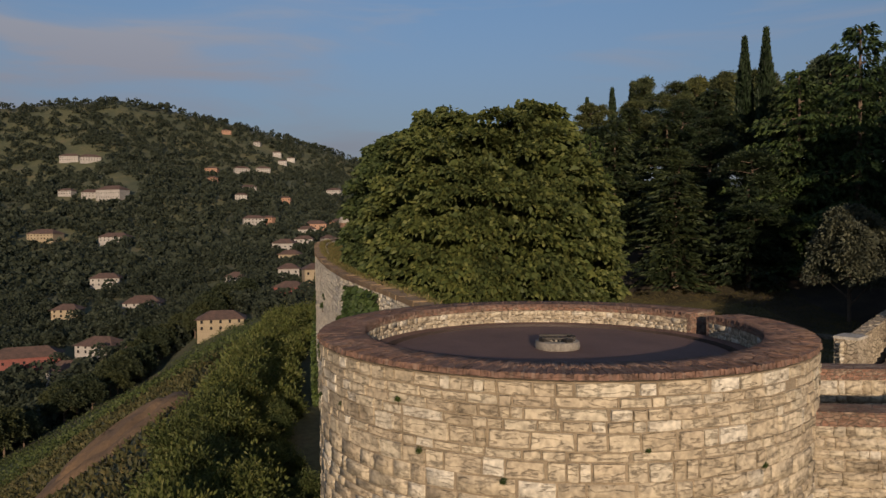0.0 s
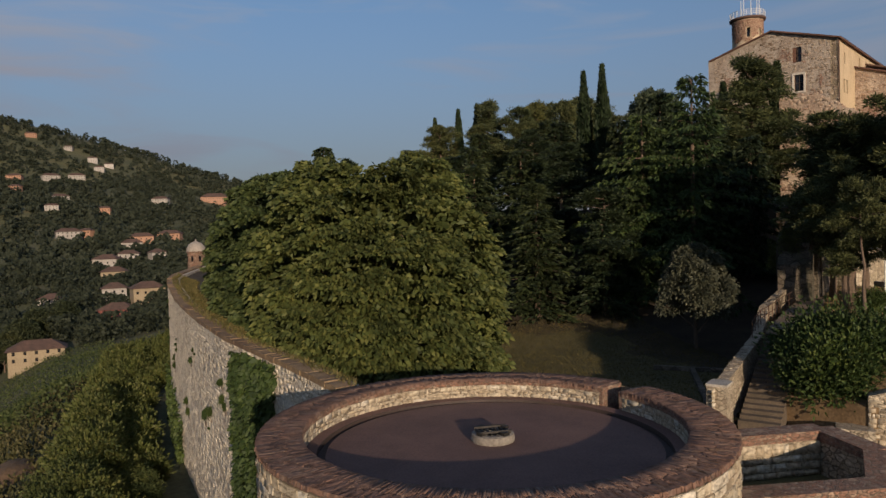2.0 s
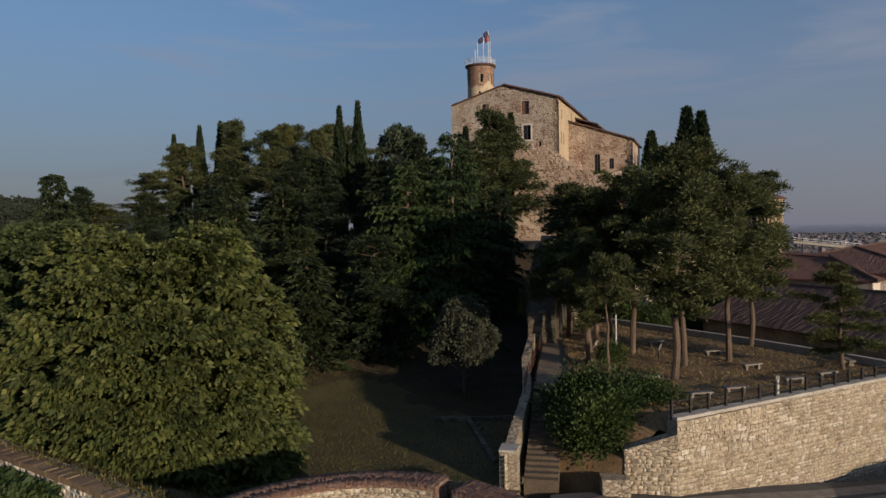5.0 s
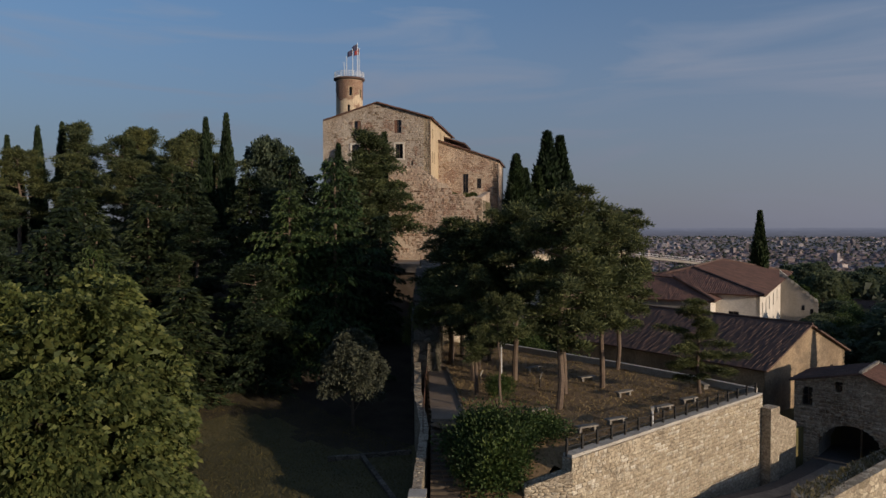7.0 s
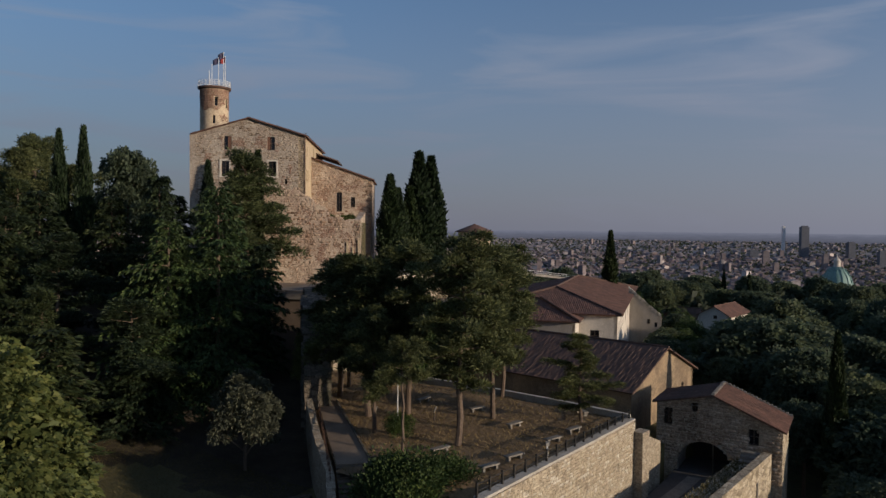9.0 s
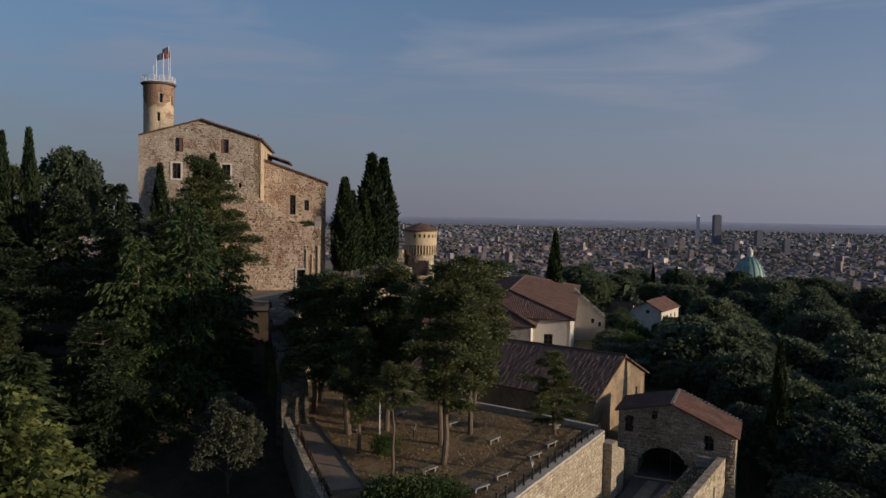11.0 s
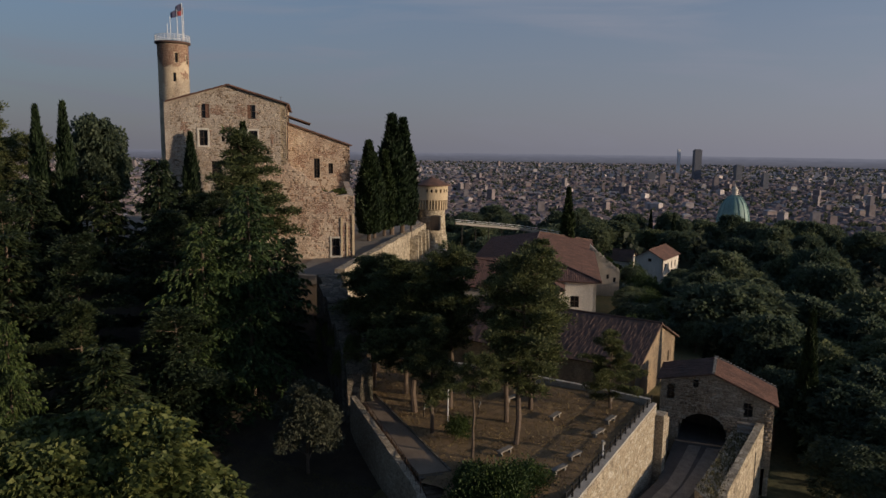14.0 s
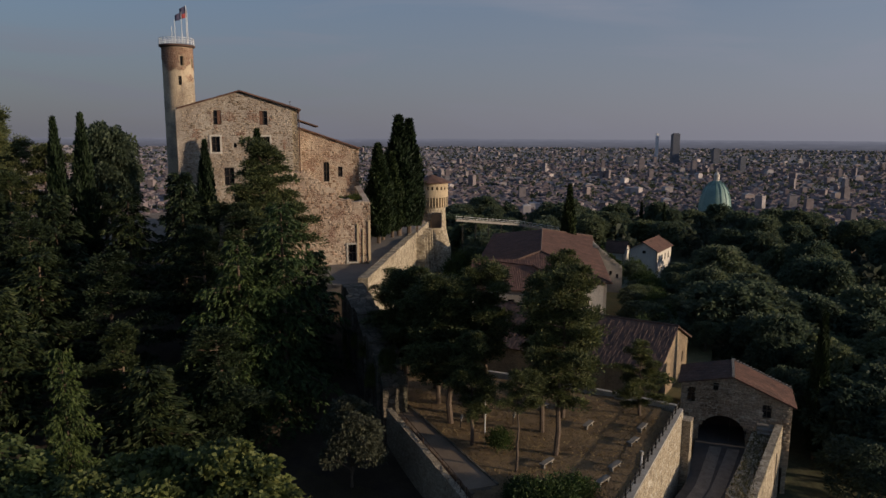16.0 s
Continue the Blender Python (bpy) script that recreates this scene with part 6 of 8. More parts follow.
lamp = thing("street_lamp", "bent lamp post on the terrace", "lamp", at=(38.0, 40.6, 26.28))
g = Geo()
g.tube((0, 0, 0), (0, 0, 4.0), 0.07, 0.05)
for k in range(5):
    t0, t1 = k / 5 * 1.5, (k + 1) / 5 * 1.5
    g.tube((-1.1 * (1 - math.cos(t0)), 0, 4.0 + 0.8 * math.sin(t0)), (-1.1 * (1 - math.cos(t1)), 0, 4.0 + 0.8 * math.sin(t1)), 0.045, n=6)
part("post", g, m_white_metal, lamp)
g = Geo()
g.box(pose(-1.15, 0, 4.68, 0, 8, 0), 0.6, 0.2, 0.12)
part("head", g, m_white_metal, lamp)


# ---- trees ----
def blob_points(n, rx, ry, rz, rng, shell=0.75, lumps=7, amount=0.16, low=-0.35, boxy=2.0, tight=0.72):
    """Points in the outer shell of an uneven dome, with the way out at each."""
    d = unit(rng.normal(size=(n * 3, 3)))
    d = d[d[:, 2] > low][:n]
    ks = unit(rng.normal(size=(lumps, 3)))
    lump = np.max(np.clip((d @ ks.T - tight) / (1 - tight), 0, 1), axis=1)
    r = (1 - amount + amount * 1.6 * np.sqrt(lump)) * rng.uniform(shell, 1.0, len(d)) ** 0.6
    hz = np.hypot(d[:, 0], d[:, 1])
    r = r / (hz ** boxy + np.abs(d[:, 2]) ** boxy) ** (1 / boxy)
    return d * r[:, None] * np.array((rx, ry, rz)), d


def clumps(centres, out, leaves_each, spread, length, width, rng, flat=0.5, droop=0.25):
    """Leaves gathered round clump centres, fanning out and hanging."""
    n = len(centres)
    c = np.repeat(centres, leaves_each, 0)
    o = np.repeat(out, leaves_each, 0)
    off = rng.normal(size=c.shape) * spread
    off[:, 2] *= flat
    d = unit(off + o * spread * 1.2 + np.array((0, 0, 0.1)) * spread)
    return leaf_quads(c + off * 0.7, d, length, width, rng, droop)


def limbs(g, h0, h1, reach, count, rng, r=0.12, tilt=0.5):
    for k in range(count):
        z = h0 + (h1 - h0) * k / count
        a = k * 2.4 + rng.uniform(-0.3, 0.3)
        e = (math.cos(a) * reach, math.sin(a) * reach, z + reach * tilt)
        g.tube((0, 0, z), e, r, r * 0.3, n=5)


def tree_chestnut(seed, rx, ry, rz, base, n, at):
    rng = np.random.default_rng(seed)
    t = thing("chestnut_tree", "broad domed horse chestnut in full green leaf down to the lawn", "tree")
    g = Geo()
    g.tube((0, 0, -0.5), (0.1, 0, base + rz * 0.3), 0.62, 0.4, n=10)
    limbs(g, base * 0.8, base + rz * 0.5, rx * 0.6, 9, random.Random(seed), 0.2, 0.5)
    part("trunk", g, m_bark, t)
    # big boughs, each a drooping shelf of leaf bunches with a gap below it
    per = 12
    m = n // per
    bo, bd_ = blob_points(m, rx * 0.97, ry * 0.97, rz * 0.97, rng, 0.86, 90, 0.10, -0.55, 3.0, 0.955)
    c = np.repeat(bo, per, 0)
    o = np.repeat(bd_, per, 0)
    flat_out = unit(o * np.array((1, 1, 0.35)))
    side = unit(np.cross(o, np.array((0, 0, 1.0)) + 0.01 * rng.normal(size=o.shape)))
    s = rng.uniform(-1, 1, len(c))[:, None]
    q = rng.uniform(0, 1, len(c))[:, None]
    cen = c + side * s * 0.8 + flat_out * (q * 0.75 - 0.45) - np.array((0, 0, 1.0)) * (0.42 * q * q + 0.28 * s * s)
    co1 = clumps(cen, unit(flat_out + np.array((0, 0, -0.35))), 13, 0.24, 0.36, 0.25, rng, 0.45, 0.25)
    ip, io = blob_points(n // 3, rx * 0.8, ry * 0.8, rz * 0.8, rng, 0.7, 8, 0.1, -0.55, 2.7)
    co2 = clumps(ip, io, 6, 0.5, 0.65, 0.4, rng)
    co = np.concatenate([co1, co2])
    co[:, :, 2] += base
    low = co[:, :, 2] < 0.25
    co[:, :, 2] = np.where(low, 0.25 + (co[:, :, 2] * 37 % 0.3), co[:, :, 2])
    mid = co.mean(1) + np.array(at)
    line = cw_x(mid[:, 1])
    co = co[mid[:, 0] > line + 1.3 + 0.3 * np.sin(mid[:, 1] * 2) - 0.12 * np.maximum(mid[:, 2] - 30, 0)]
    part("crown", quads("crown", co), m_chestnut, t)
    return t


def tree_leafy(seed, mat, n=1500, each=8, leaf=0.42, label="rounded broadleaf tree in dark summer leaf"):
    """A broadleaf tree about 10 high and 8 wide, its crown heaped from rounded boughs."""
    rng = np.random.default_rng(seed)
    t = thing("leafy_tree", label, "tree")
    g = Geo()
    g.tube((0, 0, -2.0), (0.1, 0.1, 5), 0.26, 0.15, n=8)
    limbs(g, 2.0, 5.5, 2.6, 7, random.Random(seed), 0.1, 0.7)
    part("trunk", g, m_bark, t)
    cs = []
    for k in range(16):
        a = k * 2.4 + rng.uniform(-0.3, 0.3)
        u = (k + 0.5) / 16
        rr = 2.75 * math.sqrt(1 - (1 - u) ** 2) * rng.uniform(0.85, 1.1)
        size = rng.uniform(0.95, 1.65) * (0.85 + 0.3 * u)
        p, o = blob_points(n // 16, size, size, size * 0.8, rng, 0.72, 4, 0.16, -0.5)
        cs.append((p + np.array((rr * math.cos(a), rr * math.sin(a), 8.1 - 4.4 * u ** 1.5 + rng.uniform(-0.35, 0.35))), o))
    p, o = np.concatenate([c[0] for c in cs]), np.concatenate([c[1] for c in cs])
    part("crown", quads("crown", clumps(p, o, each, 0.26, leaf, leaf * 0.55, rng)), mat, t)
    return t


def tree_cypress(seed):
    """A cypress 15 high."""
    rng = np.random.default_rng(seed)
    t = thing("cypress_tree", "tall narrow dark green cypress", "tree")
    g = Geo()
    g.tube((0, 0, -1.5), (0, 0, 12), 0.2, 0.05, n=7)
    part("trunk", g, m_bark, t)
    n = 9000
    z = 15 * rng.uniform(0.04, 1, n) ** 0.9
    u = z / 15
    r = 1.2 * np.sin(np.pi * np.clip(0.04 + 0.96 * u, 0, 1) ** 0.72) ** 0.75 * (1 - 0.45 * u ** 3) + 0.02
    a = rng.uniform(0, math.tau, n)
    r = r * (0.85 + 0.2 * np.sin(a * 4 + z * 1.1 + seed)) * rng.uniform(0.55, 1.05, n)
    p = np.stack([r * np.cos(a), r * np.sin(a), z], 1)
    d = np.stack([np.cos(a) * 0.32, np.sin(a) * 0.32, np.ones(n)], 1) + rng.normal(size=(n, 3)) * 0.18
    part("crown", quads("crown", leaf_quads(p, d, 0.55, 0.16, rng, -0.05)), m_cypress, t)
    return t


def tree_conifer(seed, mat, label, name="conifer_tree", droop=0.35, spread=3.4, leaf=0.42, sprays=13):
    """A conifer 14 high with uneven boughs of hanging sprays."""
    rng = np.random.default_rng(seed)
    t = thing(name, label, "tree")
    g = Geo()
    g.tube((0, 0, -2.0), (0, 0, 13.5), 0.24, 0.04, n=7)
    ps, ds = [], []
    ph = rng.uniform(0, math.tau, 4)
    for k in range(96):
        u = min(0.985, ((k + rng.uniform(0, 0.9)) / 96) ** 0.9)
        z = 0.6 + 13.3 * u
        a = k * 2.399 + rng.uniform(-0.7, 0.7)
        lobe = 0.82 + 0.22 * math.sin(2 * a + 9 * u + ph[0]) + 0.16 * math.sin(3 * a - 14 * u + ph[1])
        L = spread * (1 - u) ** 0.62 * lobe * rng.uniform(0.6, 1.15) + 0.3
        lift = 0.5 * (u - 0.3) + rng.uniform(-0.1, 0.14)
        # side sprays that leave the bough and hang
        count = max(4, int(sprays * L / spread))
        for i in range(count):
            f = (i + rng.uniform(0.2, 0.9)) / count
            side = 1 if i % 2 else -1
            m = int(11 + 9 * rng.uniform())
            w = (0.22 + 0.42 * L * (1 - 0.55 * f) * 0.5) * rng.uniform(0.7, 1.3)
            q = rng.uniform(0, 1, m)
            sx = f * L + 0.45 * w * q
            sy = side * w * q
            sz = L * (lift * f - droop * f * f) - (0.35 + 0.4 * droop) * w * q * q + rng.normal(size=m) * 0.06
            p = np.stack([np.cos(a) * sx - np.sin(a) * sy, np.sin(a) * sx + np.cos(a) * sy, z + sz], 1)
            out = np.array((math.cos(a) - 0.8 * side * math.sin(a), math.sin(a) + 0.8 * side * math.cos(a), -0.5))
            ps.append(p)
            ds.append(out + rng.normal(size=(m, 3)) * 0.45)
        if k % 3 == 0:
            g.tube((0, 0, z), (np.cos(a) * L * 0.8, np.sin(a) * L * 0.8, z + L * 0.8 * (lift - droop * 0.8)), 0.05, 0.015, n=4)
    part("trunk", g, m_bark, t)
    part("crown", quads("crown", leaf_quads(np.concatenate(ps), np.concatenate(ds), leaf, leaf * 0.34, rng, 0.25)), mat, t)
    return t


def tree_pine(seed, mat, bare=0.4, lean=0.0, count=28, plump=0.95, cone=False):
    """A black pine 14 high with a bare lower trunk and an uneven crown of billowing needle tufts."""
    rng = np.random.default_rng(seed)
    pr = random.Random(seed)
    t = thing("pine_tree", "tall black pine with a bare grey-brown trunk and ragged crown", "tree")
    g = Geo()
    path = [Vector((lean * k * 0.22 + pr.uniform(-0.12, 0.12), pr.uniform(-0.12, 0.12), 14 * k / 7 - (1.0 if k == 0 else 0.5 * (k == 7)))) for k in range(8)]
    for k in range(7):
        g.tube(path[k], path[k + 1], 0.18 - 0.022 * k, 0.18 - 0.022 * (k + 1), n=8)
    ps, os_ = [], []
    ph = pr.uniform(0, 6.28)
    for k in range(count):
        u = bare + (0.985 - bare) * (k + pr.uniform(0, 0.6)) / count
        i = min(int(u * 7), 6)
        c = path[i].lerp(path[i + 1], u * 7 - i)
        v = (u - bare) / (1 - bare)
        a = k * 2.399 + pr.uniform(-0.7, 0.7)
        full = math.sin(math.pi * min(1.0, 0.2 + 0.8 * v) ** 0.72) ** 0.8
        if cone == "pointed":
            full = min(1.0, 0.45 + 2.2 * v) * (1.04 - v) ** 0.55
        elif cone:
            full = 0.05 + 1.1 * (1 - v) ** 1.1
        L = (2.5 * full * (0.88 + 0.3 * math.sin(2 * a + ph) + 0.2 * math.sin(17 * v + ph)) + 0.2) * pr.uniform(0.35, 1.3)
        rise = L * (0.7 * v - 0.16) + pr.uniform(-0.35, 0.5)
        e = c + Vector((math.cos(a) * L, math.sin(a) * L, rise))
        g.tube(c, e, 0.06, 0.02, n=5)
        lobes = max(1, int(1.5 + L * 1.5))
        for j in range(lobes):
            w = 1.0 - 0.72 * j / lobes
            sz = pr.uniform(0.36, 0.72) * (0.8 + 0.12 * L)
            q, o = blob_points(34, sz, sz, sz * plump, rng, 0.55, 3, 0.35, -0.5)
            q = q + np.array(c.lerp(e, w)) + np.array((pr.uniform(-0.3, 0.3), pr.uniform(-0.3, 0.3), pr.uniform(0.0, 0.3)))
            ps.append(q)
            os_.append(o * 0.9 + np.array((0, 0, 0.55)))
    part("trunk", g, m_bark, t)
    p, o = np.concatenate(ps), np.concatenate(os_)
    part("crown", quads("crown", clumps(p, unit(o), 9, 0.16, 0.25, 0.075, rng, 0.9, 0.0)), mat, t)
    return t


LEAVES = {}


def tree_shrub(seed, mat, tall=False):
    """A shrub about 3 high and 3 wide."""
    rng = np.random.default_rng(seed)
    t = thing("shrub", "leafy wild shrub on the slope" if not tall else "dense dark green bush beside the steps", "shrub")
    g = Geo()
    for k in range(6):
        a = k * math.tau / 6
        g.tube((0, 0, -0.8), (math.cos(a) * 0.8, math.sin(a) * 0.8, 1.7), 0.06, 0.02, n=4)
    part("stem", g, m_bark, t)
    cs = []
    for k in range(7):
        a = k * 2.4
        rr = 1.0 * math.sqrt((k + 0.3) / 7)
        p, o = blob_points(80, 0.85, 0.85, 1.0 + 0.35 * rng.uniform(), rng, 0.5, 3, 0.25, -0.8)
        cs.append((p + np.array((rr * math.cos(a), rr * math.sin(a), 1.45 + rng.uniform(-0.3, 0.6))), o + np.array((0, 0, 0.7))))
    p, o = np.concatenate([c[0] for c in cs]), np.concatenate([c[1] for c in cs])
    p[:, 2] = np.maximum(p[:, 2], 0.05)
    LEAVES[seed] = (p, unit(o))
    part("foliage", quads("foliage", clumps(p, unit(o + rng.normal(size=o.shape) * 0.5), 12, 0.26, 0.17, 0.085, rng, 1.0, 0.05)), mat, t)
    return t


PROTO = {}


def plant(key, build, x, y, z, sx, sz, turn, group=""):
    m = pose(x, y, z, 0, 0, turn) @ Matrix.Diagonal((sx, sx, sz, 1))
    if key not in PROTO:
        ob = build()
        if group:
            ob["group"] = group
        PROTO[key] = (ob, m)
        return ob
    return copy_thing(PROTO[key][0], m)


# the great chestnut and its neighbours along the wall
for seed, x, y, z, rx, ry, rz, base, n in ((1, 3.2, 47.2, 22.7, 8.3, 8.6, 11.6, 4.0, 9400), (2, -0.8, 60.8, 23.6, 7.8, 8.6, 11.0, 4.0, 6200), (3, -5.2, 80.0, 24.4, 5.6, 8.0, 8.2, 3.0, 3000)):
    t = tree_chestnut(seed, rx, ry, rz, base, n, (x, y, z))
    t.location = (x, y, z)
    t["group"] = "trees along the curtain wall"


def garden_z(x, y):
    return float(garden_height(np.array(float(x)), np.array(float(y))))


rng = random.Random(21)
# cypresses: x, y, height of the tip
CYP = [(42.8, 99, 56), (44.6, 96.4, 56.5), (61.2, 91, 53.2), (65.4, 84.8, 54.8), (89.0, 76.4, 52.6), (93.2, 77.5, 50.5), (100.2, 77.4, 57.6), (103.2, 76.6, 57.0), (106.0, 76.0, 50.5), (97.0, 77.4, 51.0),
       (137.4, 51, 42.8), (36.5, 150, 59), (30.5, 147, 56.5), (32.8, 149, 55), (40.5, 149, 60)]
for k, (x, y, tip) in enumerate(CYP):
    z = 35.5 if x > 60 else garden_z(x, y)
    z = 21 if x > 130 else z
    plant(("cypress", k % 2), lambda k=k: tree_cypress(40 + k % 2), x, y, z, max(0.8, (tip - z) / 15 * 0.95) * (1.85 if 85 < x < 105 else 1.15 if x > 60 else 0.9), (tip - z) / 15, rng.uniform(0, 360), "cypresses of the castle")
# dark conifers of the garden wood: x, y, tip, width
WOOD = [(38, 73, 45, 1.75), (33, 66, 40, 1.6), (28.5, 64, 37, 2.0), (22, 66, 35, 1.8), (41.6, 66.5, 45, 1.7), (48, 75, 46, 1.7), (30, 78, 43, 1.7), (45.5, 82, 50.2, 1.55), (24, 71, 38, 1.5),
        (20, 81, 41, 1.6), (51, 86, 48, 1.5), (31, 90, 46, 1.6), (23, 92, 44, 1.5), (43, 88, 47.5, 1.5), (47, 96, 47, 1.4), (56, 78, 45, 1.4), (44, 62.5, 42, 1.25), (14, 96, 42, 1.5), (26, 104, 46, 1.5), (3.2, 95, 44.8, 1.3), (6.5, 99, 43.5, 1.3), (16, 84, 40.5, 1.7), (20, 90, 43, 1.7), (12, 86, 39, 1.6), (27, 84, 43, 1.7), (36, 92, 48, 1.6), (40, 104, 50, 1.6), (34, 99, 48, 1.5), (30, 112, 49, 1.6)]
for k, (x, y, tip, w) in enumerate(WOOD):
    z = garden_z(x, y)
    h = tip - z
    if k % 3 == 2 or k in (0, 6):
        plant(("darkpine", k % 2), lambda k=k: tree_pine(96 + k % 2, m_conifer, 0.12), x, y, z, w * 0.95, h / 14, rng.uniform(0, 360), "garden wood")
        continue
    plant(("conifer", k % 3), lambda k=k: tree_conifer(50 + k % 3, (m_conifer, m_conifer, m_olive)[k % 3], "dark uneven conifer of the garden wood"), x, y, z, w, h / 14, rng.uniform(0, 360), "garden wood")
# tall pines behind the wood: x, y, tip, width
TALL = [(57, 153, 62, 1.7), (41, 143, 60, 1.7), (47, 117, 55.5, 1.4), (50, 138, 59, 1.6), (35, 128, 53, 1.5), (44, 130, 56.5, 1.5), (64, 142, 61, 1.7), (55, 126, 58, 1.6), (29, 136, 54, 1.5), (52, 112, 53, 1.3), (38, 112, 51, 1.3), (20, 120, 47, 1.4), (10, 112, 42, 1.4)]
for k, (x, y, tip, w) in enumerate(TALL):
    z = garden_z(x, y)
    plant(("pine", k % 2), lambda k=k: tree_pine(60 + k % 2, m_pine, 0.36), x, y, z, w * 1.35, (tip - z) / 14, rng.uniform(0, 360), "garden wood")
for x, y, tip, s in ((60, 108.2, 57.2, 1.25), (70, 120, 54, 1.3)):
    z = garden_z(x, y)
    plant(("leafy", 0), lambda: tree_leafy(70, m_leafy), x, y, z, s, (tip - z) / 9.6, rng.uniform(0, 360), "garden wood")
z = garden_z(55.8, 77.5)
plant(("blackpine", 0), lambda: tree_pine(95, m_pine, 0.3, count=46, cone=True), 55.8, 77.5, z, 2.3, (53.8 - z) / 14, 10, "garden wood")
for x, y, tip, s in ((14.1, 66.6, 39.0, 0.85), (37.2, 62.3, 48.0, 1.75), (33.0, 64.6, 44.5, 1.6)):
    z = garden_z(x, y)
    plant(("spruce", 0), lambda: tree_conifer(55, m_spruce, "bright green layered spruce in the garden", "spruce_tree", 0.26, 4.5, 0.3, 22), x, y, z, s, (tip - z) / 14, rng.uniform(0, 360), "garden wood")
for x, y, tip, s, a in ((27.6, 62.8, 33.5, 1.15, 0),):
    z = garden_z(x, y)
    plant(("cedar", 0), lambda: tree_conifer(57, m_conifer, "low spreading cedar at the edge of the lawn", "cedar_tree", 0.2, 4.6), x, y, z, s, (tip - z) / 14, a, "garden wood")
z = garden_z(29.5, 50.8)
plant(("silver", 0), lambda: tree_leafy(57, m_silver, 2200, 10, 0.3, "small bushy grey-green tree beside the wall"), 29.6, 50.6, z - 0.9, 0.74, (32.4 - z) / 9.4, 20, "garden wood")

# pines of the terrace: x, y, tip, bare share, width
TPINE = [(35.8, 33.3, 43.0, 0, 1.3), (41.5, 41.8, 42.2, 1, 1.35), (40.2, 35.5, 41.6, 1, 1.3), (35.0, 41.0, 37.0, 0, 1.4), (44.4, 34.3, 41.8, 1, 1.3), (52.3, 37.1, 41.6, 0, 1.25), (39.1, 44.5, 40.8, 0, 1.75), (43.2, 47.4, 40.0, 1, 1.5), (47.4, 49.5, 38.8, 0, 1.5), (43.6, 51.6, 40.4, 0, 1.7), (47.6, 53.4, 39.4, 1, 1.5)]
for k, (x, y, tip, v, w) in enumerate(TPINE):
    h = tip - 26.25
    plant(("tpine", v), lambda v=v: tree_pine(80 + v, m_pine, 0.3 + 0.06 * v, 0.15, count=34, cone="pointed"), x, y, 26.25, h / 14 * w, h / 14, rng.uniform(0, 360), "pines of the terrace")
plant(("lean", 0), lambda: tree_pine(90, m_pine, 0.62, 0.5, count=16), 31.6, 35.8, 26.25, 0.75, 0.66, 200, "pines of the terrace")
plant(("small", 0), lambda: tree_pine(91, m_pine, 0.16), 47.7, 27.1, 26.25, 1.05, 0.58, 80, "pines of the terrace")
# bushes by the steps
for k, (x, y, z, s, h) in enumerate(((26.0, 33.6, 23.6, 1.2, 1.25), (27.6, 31.6, 23.8, 1.25, 1.15), (29.5, 30.6, 24.8, 1.0, 0.85), (24.2, 32.2, 22.6, 0.85, 1.15), (27.8, 34.4, 25.2, 0.9, 0.7), (34.6, 38.2, 26.2, 0.65, 0.6), (25.2, 30.2, 23.2, 0.9, 0.9), (24.9, 30.9, 22.3, 1.15, 1.3), (26.3, 32.4, 22.8, 1.1, 1.5))):
    plant(("bush", k % 2), lambda k=k: tree_shrub(100 + k % 2, m_bush, True), x, y, z, s * 1.25, h * 1.2, rng.uniform(0, 360), "bushes by the steps")

# wild shrubs and small trees on the slope outside the curtain wall
k = 0
rng = random.Random(33)
EDGE_Y, EDGE_X = [15, 30, 38, 47, 59, 69, 85, 150], [-9, -13.0, -15.5, -18.2, -20.2, -21.6, -24.5, -34]
far_scrub, frng = [], np.random.default_rng(34)
while k < 400:
    y = rng.uniform(18, 150)
    x0 = min(float(cw_x(y)) - 1.6, -4.5) if y > 26 else -6.0
    x1 = np.interp(y, EDGE_Y, EDGE_X)
    x = x0 - 1.2 - (x0 - 1.2 - x1) * rng.random()
    if math.hypot(x, y) < 26 or x1 > x0 - 3.5:
        continue
    z = float(land(x, y))
    s = rng.uniform(0.75, 1.45) * (0.6 if x > x0 - 5 else 1.0) * (0.75 if y > 80 else 1.0)
    if y > 58 and k > 10:
        c, o = LEAVES[110 + k % 3]
        a = rng.uniform(0, math.tau)
        turn = np.array(((math.cos(a), -math.sin(a), 0), (math.sin(a), math.cos(a), 0), (0, 0, 1)))
        far_scrub.append(clumps((c @ turn.T) * np.array((s, s, s * rng.uniform(0.8, 1.25))) + np.array((x, y, z - 0.2)), o @ turn.T, 3, 0.4, 0.4, 0.16, frng, 1.0, 0.05))
        k += 1
        continue
    plant(("shrub", k % 3), lambda k=k: tree_shrub(110 + k % 3, m_shrub), x, y, z - 0.2, s, s * rng.uniform(0.8, 1.25), rng.uniform(0, 360), "shrubs outside the curtain wall")
    k += 1

tagged(part("scrub", quads("scrub", np.concatenate(far_scrub)), m_shrub), "dense green scrub on the slope below the curtain wall", "scrub", kind="stuff")

# broadleaf wood below the gate, on the side of the town
rng = random.Random(44)
